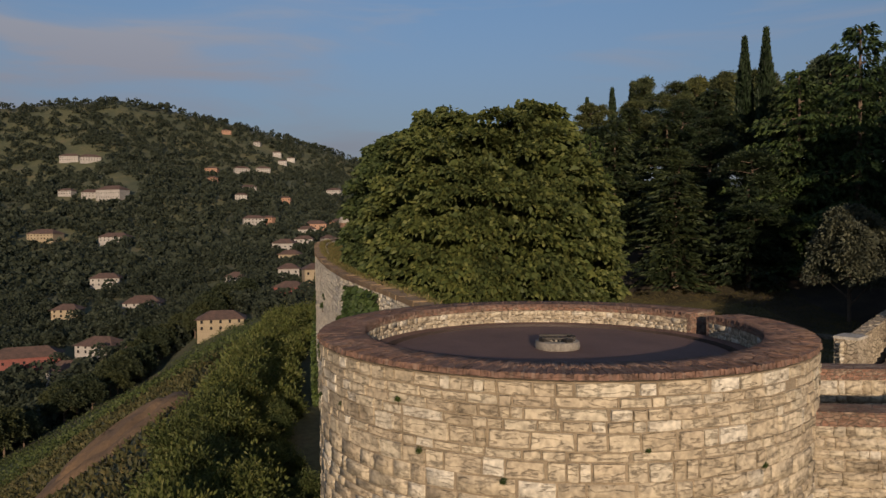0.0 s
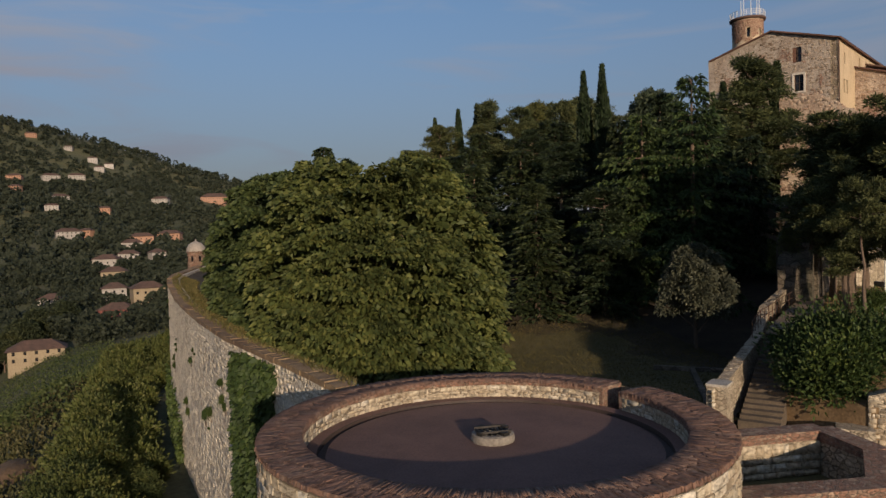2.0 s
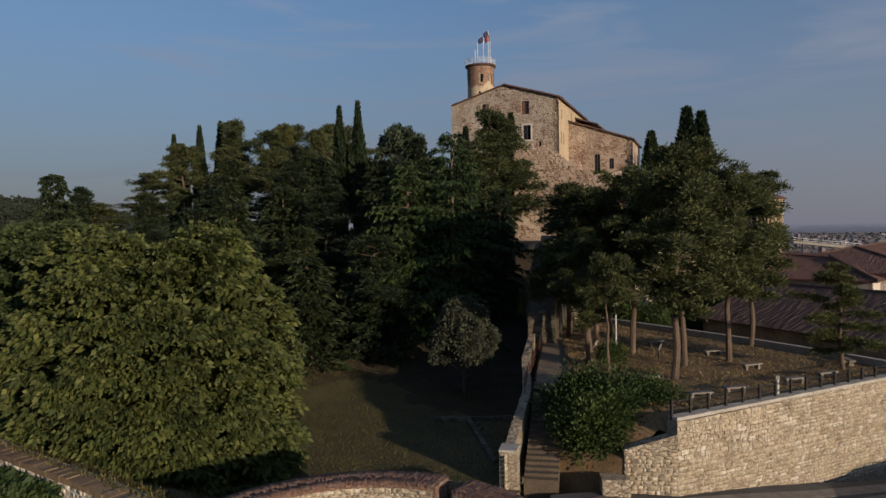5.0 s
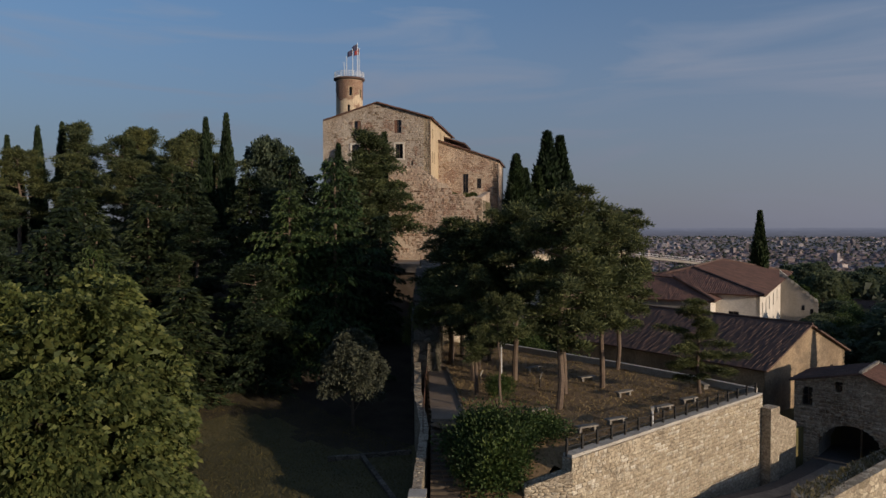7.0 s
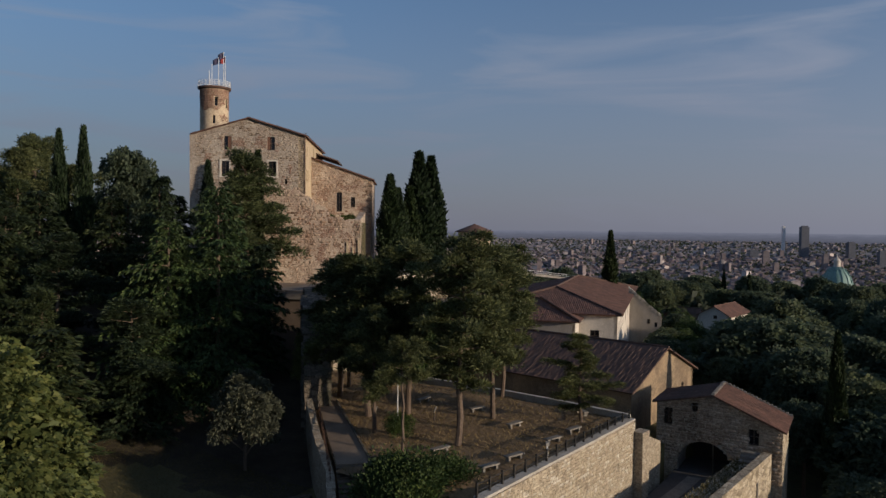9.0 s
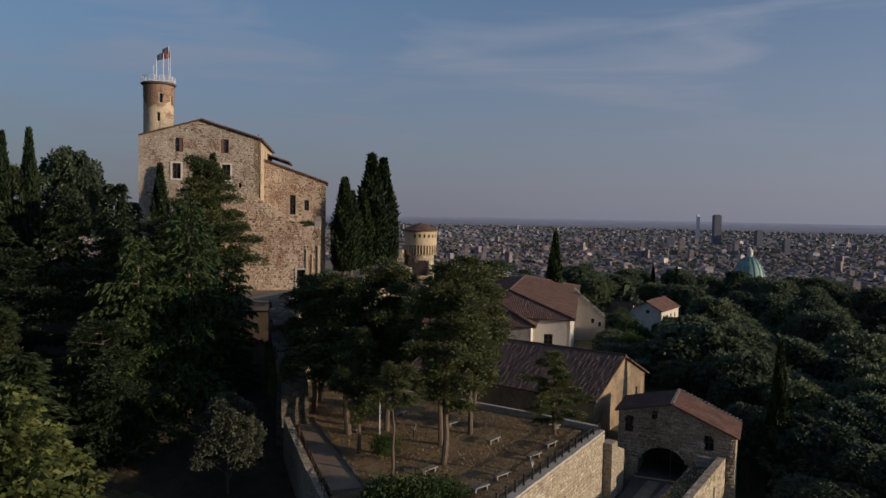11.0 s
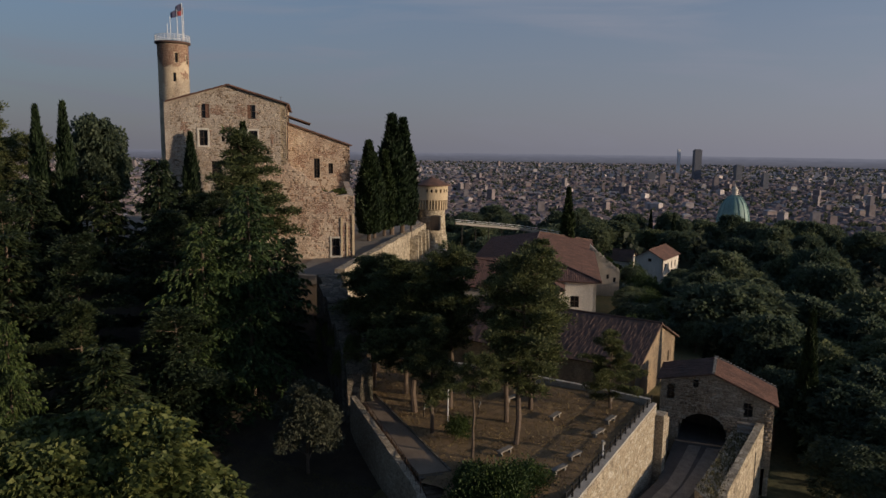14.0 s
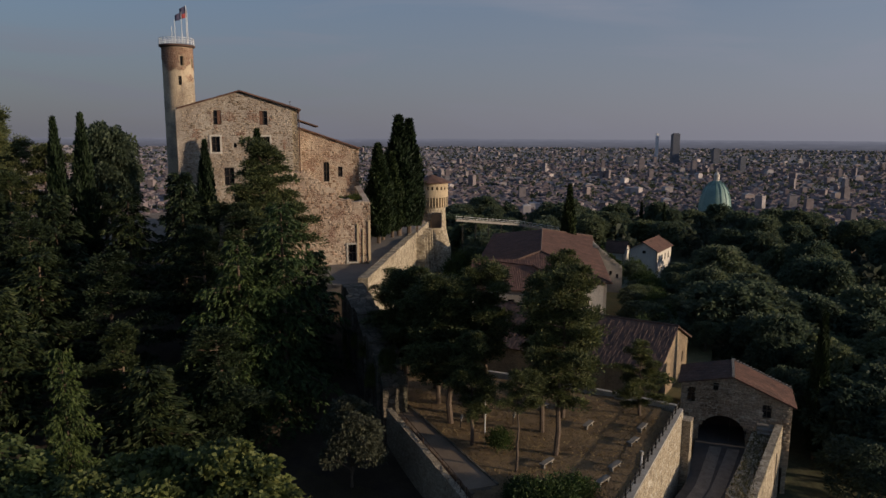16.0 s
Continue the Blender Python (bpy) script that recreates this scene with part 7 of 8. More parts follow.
NEAR_WOOD = [(73, 3, 25.5, 1.5), (84, 4, 27, 1.5), (78, -3, 27, 1.6), (68, -3, 24.5, 1.5), (88, -6, 28, 1.6), (63, 3, 21.0, 1.2), (104, -4, 28, 1.6), (60, -6, 21, 1.4), (118, 10, 28, 1.6), (95, -14, 28, 1.7), (100, 15.5, 32.0, 2.5), (88, 11.5, 29.4, 1.5), (108, 4, 29.5, 1.8),
             (127, -8, 21.5, 1.2), (164, -3, 30.5, 1.5), (92, 2, 26, 1.3), (76, 10, 25, 1.0), (122, 20, 29.5, 1.5), (135, 12, 27, 1.7), (150, 14, 27, 1.7), (140, 25, 25, 1.3), (158, 26, 24, 1.4)]
placed = list(NEAR_WOOD)
while len(placed) < 260:
    x, y = rng.uniform(72, 330), rng.uniform(-150, 130)
    if poly_distance(np.array(x), np.array(y), CASTLE) < 6 or math.hypot(x - 207, y - 38) < 17 or (197 < x < 224 and -20 < y < 40) or (x < 200 and abs(y - 36) < 11 and x > 120):
        continue
    placed.append((x, y, float(land(x, y)) + rng.uniform(12, 18), rng.uniform(1.3, 2.0)))
for k, (x, y, tip, s) in enumerate(placed):
    z = float(land(x, y))
    near = k < len(NEAR_WOOD)
    plant(("leafy" if near else "far leafy", 1 + k % 3), lambda k=k, near=near: tree_leafy(72 + k % 3, m_leafy, 1500 if near else 900, 8 if near else 4, 0.42 if near else 0.62), x, y, z, s, max(0.6, (tip - z) / 9.6), rng.uniform(0, 360), "wood below the gatehouse")
for x, y, tip in ((112, 0, 27), (73, 7, 32.6), (260, 44.6, 28.6), (260, 36, 28), (230, 62, 24)):
    z = float(land(x, y))
    plant(("cypress", 0), lambda: tree_cypress(40), x, y, z, 1.0, (tip - z) / 15, 30, "cypresses of the castle")
for k in range(26):
    x, y = rng.uniform(56, 98), rng.uniform(54, 68)
    if y > 60 + (x - 54) * 0.28:
        continue
    plant(("bush", k % 2), lambda: tree_shrub(100, m_bush, True), x, y, 21.4, rng.uniform(1.0, 1.8), rng.uniform(1.0, 2.2), rng.uniform(0, 360), "bushes of the lower yard")
for x, y, z, s, h in ((88, 30, 21.4, 1.5, 1.6), (93, 28, 21.4, 1.7, 1.6), (99, 27, 21.4, 1.6, 1.4), (106, 29, 21.4, 1.8, 1.8), (113, 30, 21.4, 1.7, 1.5), (121, 31, 21.4, 1.8, 1.7), (130, 33, 21.4, 1.8, 1.6), (138, 36, 21.4, 1.8, 1.8),
                      (84, 60, 21.4, 2.0, 2.4), (92, 64, 21.4, 2.0, 2.6), (101, 66, 21.4, 1.9, 2.2), (112, 70, 21.4, 2.0, 2.6), (122, 72, 21.4, 2.0, 2.4)):
    plant(("bush", 0), lambda: tree_shrub(100, m_bush, True), x, y, z, s, h, rng.uniform(0, 360), "bushes of the lower yard")
for k in range(44):
    x = rng.uniform(84, 150)
    y = rng.uniform(20 + 0.06 * (x - 84), 33.5 + 0.21 * (x - 99))
    s = rng.uniform(0.45, 0.8)
    plant(("far leafy", 1 + k % 3), lambda k=k: tree_leafy(72 + k % 3, m_leafy, 900, 4, 0.62), x, y, 21.2 if x < 137 else float(land(x, y)), s, s * rng.uniform(0.55, 0.9), rng.uniform(0, 360), "young trees of the lower yard")
for k in range(18):
    x = rng.uniform(112, 150)
    y = rng.uniform(62, 68) + 0.25 * (x - 112)
    s = rng.uniform(0.5, 0.8)
    plant(("far leafy", 1 + k % 3), lambda k=k: tree_leafy(72 + k % 3, m_leafy, 900, 4, 0.62), x, y, 21.2, s, s * rng.uniform(0.9, 1.3), rng.uniform(0, 360), "young trees of the lower yard")
for i in range(13):
    p = B0 + fd * (5.5 + i * 0.6) + bd * rng.uniform(1.5, 4.0)
    plant(("shrub", 1), lambda: tree_shrub(111, m_shrub), p.x, p.y, 44.4, rng.uniform(0.25, 0.5), rng.uniform(0.2, 0.45), rng.uniform(0, 360), "scrub on the ruined bastion")
for ang, z, s in ((183, 25.9, 0.09), (231, 25.75, 0.06), (236, 24.6, 0.07), (300, 24.3, 0.06), (195, 24.9, 0.07), (252, 24.2, 0.06), (212, 25.2, 0.05), (276, 25.0, 0.05)):
    a = radians(ang)
    plant(("bush", 1), lambda: tree_shrub(101, m_bush, True), TX + (TR + 0.02) * math.cos(a), TY + (TR + 0.02) * math.sin(a), z, s, s, ang, "weeds in the joints")
spots = [(17, 23.5), (21, 21), (27, 24.5), (31, 19), (38, 24), (44, 21.5), (52, 25), (55, 22)]
for k in range(26):
    s = spots[k % 8][0] + rng.uniform(-1.3, 1.3)
    x, y = cw_at(s)[:2]
    h = rng.uniform(0.06, 0.2)
    plant(("bush", 1), lambda: tree_shrub(101, m_bush, True), x - 0.05, y, spots[k % 8][1] + rng.uniform(-1.2, 1.0), h, h * rng.uniform(0.8, 1.8), rng.uniform(0, 360), "weeds in the joints")
for k in range(10):
    p = S0.lerp(S1, rng.uniform(0.1, 1.0))
    plant(("shrub", 2), lambda: tree_shrub(112, m_shrub), p.x + rng.uniform(-1.6, 0.5), p.y + rng.uniform(-0.5, 1.6), rng.uniform(27, 31), rng.uniform(0.5, 0.9), rng.uniform(0.6, 1.2), rng.uniform(0, 360), "scrub along the broken wall")
for k in range(9):
    p = hp(34.8, 0.2).lerp(Vector((126.6, 37.4)), 0.2 + 0.1 * k)
    h = rng.uniform(0.2, 0.42)
    plant(("bush", 1), lambda: tree_shrub(101, m_bush, True), p.x, p.y, 32.2 - 5.3 * (0.2 + 0.1 * k) - rng.uniform(0.2, 0.7), h * 0.8, h, rng.uniform(0, 360), "creepers on the yard wall")
for key, (ob, m) in PROTO.items():
    ob.matrix_basis = m

# ivy on the curtain wall
rng = np.random.default_rng(9)


def cw_points(ss):
    """Points and ways out along the curtain wall for an array of lengths."""
    x, y = (np.interp(ss, CW_LEN, [p[k] for p in CW]) for k in (0, 1))
    dx, dy = (np.interp(ss + 1.5, CW_LEN, [p[k] for p in CW]) - np.interp(ss - 1.5, CW_LEN, [p[k] for p in CW]) for k in (0, 1))
    return np.stack([x, y, np.zeros_like(x)], 1), unit(np.stack([-dy, dx, np.zeros_like(x)], 1))


for s0, s1, lo, hi, n, lab in ((7.2, 13.4, 13.0, 26.6, 9000, "dense dark ivy hanging on the curtain wall"), (36, 60, 8.0, 21.0, 14000, "ivy climbing the foot of the curtain wall")):
    s = rng.uniform(0, 1, n)
    z = lo + (hi - lo) * rng.uniform(0, 1, n)
    ss = s0 + (s1 - s0) * s + 0.25 * np.sin(z * 2.1)
    if lo < 10:
        z = np.minimum(z, lo + (hi - lo) * (0.55 + 0.3 * np.sin(ss * 0.9) + 0.15 * np.sin(ss * 2.7)) * rng.uniform(0.2, 1, n))
    p, cn = cw_points(ss)
    p = p + cn * rng.uniform(0.0, 0.42, n)[:, None] + z[:, None] * np.array((0, 0, 1.0))
    d = cn + np.array((0, 0, -0.7)) + rng.normal(size=(n, 3)) * 0.6
    tagged(part("ivy", quads("ivy", leaf_quads(p, d, 0.34, 0.26, rng, 0.1)), m_ivy), lab, "ivy", kind="stuff")
# dry grass on the wall tops, along the banks and in the lawn
rng = np.random.default_rng(10)
n = 16000
t = rng.uniform(0, 1, n)
w = rng.uniform(0.5, 3.2, n)
p, cn = cw_points(t * CW_END)
p = p - cn * w[:, None]
p[:, 2] = np.maximum(garden_height(p[:, 0], p[:, 1]) - 0.05, cw_top(p[:, 1]) - 0.2 - 3 * (w > 1.0))
d = rng.normal(size=(n, 3)) * 0.45 + np.array((0, 0, 1))
tagged(part("tall_grass", quads("tall_grass", leaf_quads(p, d, 0.4, 0.06, rng, 0.1)), foliage("grass_blades", (0.07, 0.075, 0.025), (0.11, 0.105, 0.04), (0.19, 0.15, 0.07), 0.2)), "long dry grass behind the wall top", "grass", kind="stuff")

# short dry grass on the terrace and the lawn
n = 26000
x, y = rng.uniform(26, 54, n), rng.uniform(23, 60, n)
okp = (poly_distance(x, y, TERR) < -0.4) & (poly_distance(x, y, PATH) > 0.1)
x, y = x[okp], y[okp]
zz = 26.3 - 2.6 * smooth((30.5 - (x + 0.35 * (y - 26))) / 7.0)
p = np.stack([x, y, zz - 0.02], 1)
tagged(part("dry_grass", quads("dry_grass", leaf_quads(p, rng.normal(size=p.shape) * 0.7 + np.array((0, 0, 1)), 0.2, 0.06, rng, 0.1)), foliage("dry_blades", (0.13, 0.095, 0.044), (0.23, 0.165, 0.077), (0.36, 0.265, 0.13), 0.25)), "short dry grass under the pines", "grass", kind="stuff")
n = 120000
x, y = rng.uniform(2, 30, n), rng.uniform(32, 66, n)
okp = (poly_distance(x, y, GARDEN) < -0.6) & (np.hypot(x - TX, y - TY) > TR + 0.4)
x, y = x[okp], y[okp]
p = np.stack([x, y, garden_height(x, y) - 0.02], 1)
tagged(part("lawn_grass", quads("lawn_grass", leaf_quads(p, rng.normal(size=p.shape) * 0.6 + np.array((0, 0, 1)), 0.13, 0.035, rng, 0.1)), foliage("lawn_blades", (0.055, 0.056, 0.018), (0.095, 0.086, 0.032), (0.16, 0.13, 0.055), 0.25)), "short mown grass of the garden lawn", "grass", kind="stuff")

# dry weeds on the bank beside the ramp road and along the rampart foot
n = 5000
x, y = rng.uniform(41, 60, n), rng.uniform(12.6, 18.6, n)
okp = poly_distance(x, y, [(40.5, 16.6), (60.2, 12.9), (59.5, 15.4), (50, 17.2), (43.6, 18.6)]) < -0.15
x, y = x[okp], y[okp]
p = np.stack([x, y, np.full(len(x), 21.46)], 1)
tagged(part("bank_weeds", quads("bank_weeds", leaf_quads(p, rng.normal(size=p.shape) * 0.7 + np.array((0, 0, 1)), 0.42, 0.09, rng, 0.1)), foliage("weed_blades", (0.10, 0.085, 0.038), (0.16, 0.13, 0.06), (0.24, 0.19, 0.09), 0.25)), "dry weeds on the bank beside the ramp road", "weeds", kind="stuff")

# rough grass of the outer slope
n = 60000
x, y = rng.uniform(-80, -14, n), rng.uniform(34, 120, n)
okp = (poly_distance(x, y, CASTLE) > 3) & (np.hypot((x + 31.5) / 6.4, (y - 64) / 7) > 1)
x, y = x[okp], y[okp]
p = np.stack([x, y, land(x, y) - 0.05], 1)
tagged(part("slope_grass", quads("slope_grass", leaf_quads(p, rng.normal(size=p.shape) * 0.7 + np.array((0, 0, 1)), 0.7, 0.22, rng, 0.15)), foliage("slope_blades", (0.05, 0.052, 0.022), (0.075, 0.075, 0.03), (0.12, 0.10, 0.045), 0.25)), "rough grass on the slope below the walls", "grass", kind="stuff")

# bare earth mound with a track below the slope
vs, fs = [], []
for i in range(15):
    for j in range(40):
        q, a = (i + 0.2) / 14, j * math.tau / 40
        x, y = -31.5 + 7.5 * q * math.cos(a) * (1 + 0.18 * math.sin(3 * a)), 64 + 8 * q * math.sin(a) * (1 + 0.15 * math.cos(2 * a) + 0.1 * math.sin(5 * a))
        vs.append((x, y, float(land(x, y)) + 1.5 * (1 - q * q) - 0.1 + 0.12 * math.sin(7 * a + 9 * q) - 0.4 * math.exp(-((q - 0.62) / 0.06) ** 2)))
for i in range(14):
    for j in range(40):
        fs.append((i * 40 + j, (i + 1) * 40 + j, (i + 1) * 40 + (j + 1) % 40, i * 40 + (j + 1) % 40))
fs.append(tuple(range(40)))
g = Geo()
g.add(vs, fs)
tagged(part("earth_mound", g, m_earth, smooth=True), "bare brown earth mound with a worn track", "mound", kind="structure")

# vineyard rows on the valley slope
rng = np.random.default_rng(12)
co = []
for r in range(40):
    s = np.linspace(0, 1, 1400)
    y = 74 + 196 * s + rng.normal(size=1400) * 0.3
    x = -109 + 0.17 * (y - 169) + 2.7 * r + rng.normal(size=1400) * 0.28
    p = np.stack([x, y, land(x, y) + rng.uniform(0.1, 1.5, 1400)], 1)
    p = p[(y > np.interp(x, [-120, -68, -43, -30], [150, 105, 86, 82])) & (x < -24 - 0.2 * (y - 80))]
    co.append(leaf_quads(p, rng.normal(size=p.shape) + np.array((0, 0, 0.3)), 0.5, 0.34, rng))
tagged(part("vineyard", quads("vineyard", np.concatenate(co)), m_shrub), "rows of vines on the valley slope", "vineyard", kind="stuff")

# belt of trees between the vineyard and the valley houses
prng = random.Random(72)
for k in range(64):
    y = 92 + 240 * (k + prng.uniform(-0.4, 0.4)) / 64
    x = -109 + 0.17 * (y - 169) - 5 - 13 * prng.random()
    s = prng.uniform(1.0, 1.5)
    plant(("belt", k % 2), lambda k=k: tree_leafy(92 + k % 2, m_belt, 900, 4, 0.62), x, y, float(land(x, y)) - 0.5, s, s * prng.uniform(0.8, 1.15), prng.uniform(0, 360), "belt of trees below the vineyard")
for key in (("belt", 0), ("belt", 1)):
    PROTO[key][0].matrix_basis = PROTO[key][1]

# villas on the far hillside
BUILT = []
rng = random.Random(51)


def far_house(name, label, x, y, w, d, h, turn, wall_mat, roof_mat, floors, group):
    BUILT.append((x, y, w))
    z = float(land(x, y))
    ob = thing(name, label, "house", group, at=(x, y, z))
    ob.rotation_euler = (0, 0, radians(turn))
    g = Geo()
    g.box(pose(0, 0, -4), w, d, h + 4)
    part("wall", g, wall_mat, ob)
    g = Geo()
    e, k = 0.9, 0.5 * w - 0.42 * d
    vs = [(-w / 2 - e, -d / 2 - e, h), (w / 2 + e, -d / 2 - e, h), (w / 2 + e, d / 2 + e, h), (-w / 2 - e, d / 2 + e, h), (-max(k, 0), 0, h + d * 0.3), (max(k, 0), 0, h + d * 0.3)]
    g.add(vs, [(0, 1, 5, 4), (1, 2, 5), (2, 3, 4, 5), (3, 0, 4), (3, 2, 1, 0)])
    part("roof", g, roof_mat, ob)
    m = max(2, int(w / 3.4))
    for f in range(floors):
        for i in range(m):
            g = Geo()
            g.box(pose(-w / 2 + (i + 0.5) * w / m, -d / 2 - 0.02, 1.0 + f * h / floors), 0.9, 0.12, 1.2)
            part("window", g, m_glass, ob)


m_wall_cream = plain("cream_render", (0.25, 0.20, 0.13), (0.31, 0.255, 0.17), 0.2, 0.9, 0.1, 3)
m_wall_red = plain("red_render", (0.15, 0.05, 0.042), (0.19, 0.068, 0.055), 0.2, 0.9, 0.1, 3)
m_wall_rose = plain("rose_render", (0.30, 0.17, 0.11), (0.36, 0.215, 0.145), 0.2, 0.9, 0.1, 3)
m_wall_pale = plain("pale_render", (0.27, 0.25, 0.23), (0.35, 0.33, 0.30), 0.2, 0.9, 0.1, 3)
# x, y, width, depth, height, turn, tone
VILLAS = [(-86, 268, 17, 10, 6.0, 14, 0), (-180, 298, 27, 13, 9, 24, 1), (-150, 277, 15, 11, 4, 20, 2), (-149, 302, 18, 12, 5, -12, 2), (-120, 277, 13, 9, 4, 10, 2), (-169, 391, 20, 13, 6, 14, 2), (-209, 386, 14, 10, 6, 5, 0),
          (-224, 462, 18, 11, 7, 12, 2), (-116, 390, 11, 9, 6, 0, 2), (-83, 373, 11, 9, 8, 12, 2), (-70, 318, 13, 9, 6.5, -6, 1), (-99, 450, 14, 10, 8, 6, 0), (-117, 515, 16, 11, 10, -8, 2), (-64, 352, 14, 10, 9, 20, 0), (-108, 540, 14, 9, 8, 4, 2), (-90, 545, 10, 9, 7, 30, 2),
          (-119, 610, 16, 10, 9, 10, 2), (-119, 652, 20, 11, 9, 5, 3), (-100, 684, 20, 11, 9, -10, 3)]
TONES = ((m_wall_cream, "cream"), (m_wall_red, "red"), (m_wall_pale, "pale"), (m_wall_rose, "rose"))
for x, y, w, d, h, a, c in VILLAS:
    far_house("valley_house", TONES[c][1] + " rendered valley house with a tile roof", x, y, w, d, h * 0.8, a, TONES[c][0], m_tile_old, 2, "houses in the valley")
HILL = [(-387, 677, 34, 8, 0), (-306, 650, 30, 6, 2), (-400, 845, 40, 14, 2), (-430, 858, 30, 8, 2), (-470, 872, 22, 7, 2), (-563, 1057, 32, 9, 2), (-529, 1049, 34, 8, 2), (-377, 1141, 24, 9, 3), (-335, 1162, 28, 9, 2), (-308, 1198, 28, 9, 2),
        (-291, 1270, 18, 9, 2), (-310, 1309, 18, 9, 2), (-284, 1308, 17, 9, 2), (-357, 1346, 16, 8, 2), (-424, 1371, 20, 9, 3), (-204, 904, 16, 11, 3), (-282, 1012, 24, 6, 2), (-183, 674, 24, 7, 2), (-170, 680, 14, 9, 3), (-164, 1058, 26, 9, 2), (-103, 1203, 50, 11, 3), (-80, 1190, 24, 9, 3), (-330, 1000, 16, 6, 3),
        (-240, 830, 16, 7, 2), (-20, 1080, 20, 8, 2), (30, 1000, 20, 8, 2), (-60, 900, 18, 8, 0), (70, 860, 18, 8, 2)]
for x, y, w, h, c in HILL:
    far_house("hillside_villa", TONES[c][1] + " rendered villa among the trees of the hill", x, y, w * 0.85, w * 0.45, h * 0.75, rng.uniform(-24, 30), TONES[c][0], m_tile_old, 2, "villas on the hill")

# far woods: crowns of large leaf masses
def far_woods(name, pts, size, each, mat, label, seed, leaf=0.62):
    rng = np.random.default_rng(seed)
    n = len(pts)
    h = rng.uniform(0.7, 1.3, n) * size
    d = unit(rng.normal(size=(n, each, 3)))
    d[:, :, 2] = np.abs(d[:, :, 2]) * 1.3 - 0.35
    c = pts[:, None, :] + d * h[:, None, None] * np.array((0.62, 0.62, 0.75)) + np.array((0, 0, 0.55)) * h[:, None, None]
    L = np.repeat(h, each) * leaf
    dd = unit(d.reshape(-1, 3) + rng.normal(size=(n * each, 3)) * 0.5)
    q = leaf_quads(c.reshape(-1, 3) - dd * L[:, None] * 0.5, dd, 1.0, 0.85, rng)
    mid = q.mean(1, keepdims=True)
    q = mid + (q - mid) * L[:, None, None]
    tagged(part(name, quads(name, q), mat), label, "woods", kind="stuff")


rng = np.random.default_rng(14)
n = 24000
r = 150 + 1410 * rng.uniform(0, 1, n) ** 0.8
az = np.radians(rng.uniform(-75, 34, n))
x, y = r * np.sin(az), r * np.cos(az)
clear = bumps(x, y, 62, 5) + 0.6 * bumps(x, y, 23, 3)
vine = (x > -118 + 0.17 * (y - 169)) & (x < -20) & (y > 40) & (y < 275)
okp = (clear > -0.75) & ~vine & (poly_distance(x, y, CASTLE) > 45)
for hx, hy, hw in BUILT:         # gardens before the houses stay open
    away = math.hypot(hx, hy)
    ux, uy = hx / away, hy / away
    along, across = (x - hx) * ux + (y - hy) * uy, (x - hx) * uy - (y - hy) * ux
    okp &= ~((along > -0.03 * away) & (along < hw) & (np.abs(across) < hw * 0.75))
x, y = x[okp], y[okp]
near = np.hypot(x, y) < 520
far_woods("valley_woods", np.stack([x, y, land(x, y) - 1.5], 1)[near], 7.0, 150, m_farwood_hazed, "garden trees and copses of the valley", 19, 0.2)
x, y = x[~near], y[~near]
far_woods("hill_woods", np.stack([x, y, land(x, y) - 2.4], 1), 8.0, 30, m_farwood_hazed, "wooded hillside beyond the valley", 15, 0.42)
# belt of trees between castle and town
n = 2600
x, y = rng.uniform(150, 700, n), rng.uniform(-420, 420, n)
dd_ = poly_distance(x, y, CASTLE)
okp = (dd_ > 30) & (np.hypot(x, y) < 620) & (np.hypot(x - 206, y - 38) > 20) & (bumps(x, y, 50, 1) > -0.5)
x, y = x[okp], y[okp]
far_woods("park_woods", np.stack([x, y, land(x, y) - 1.0], 1), 8.5, 90, m_farwood_hazed, "trees of the castle park above the town", 16, 0.28)

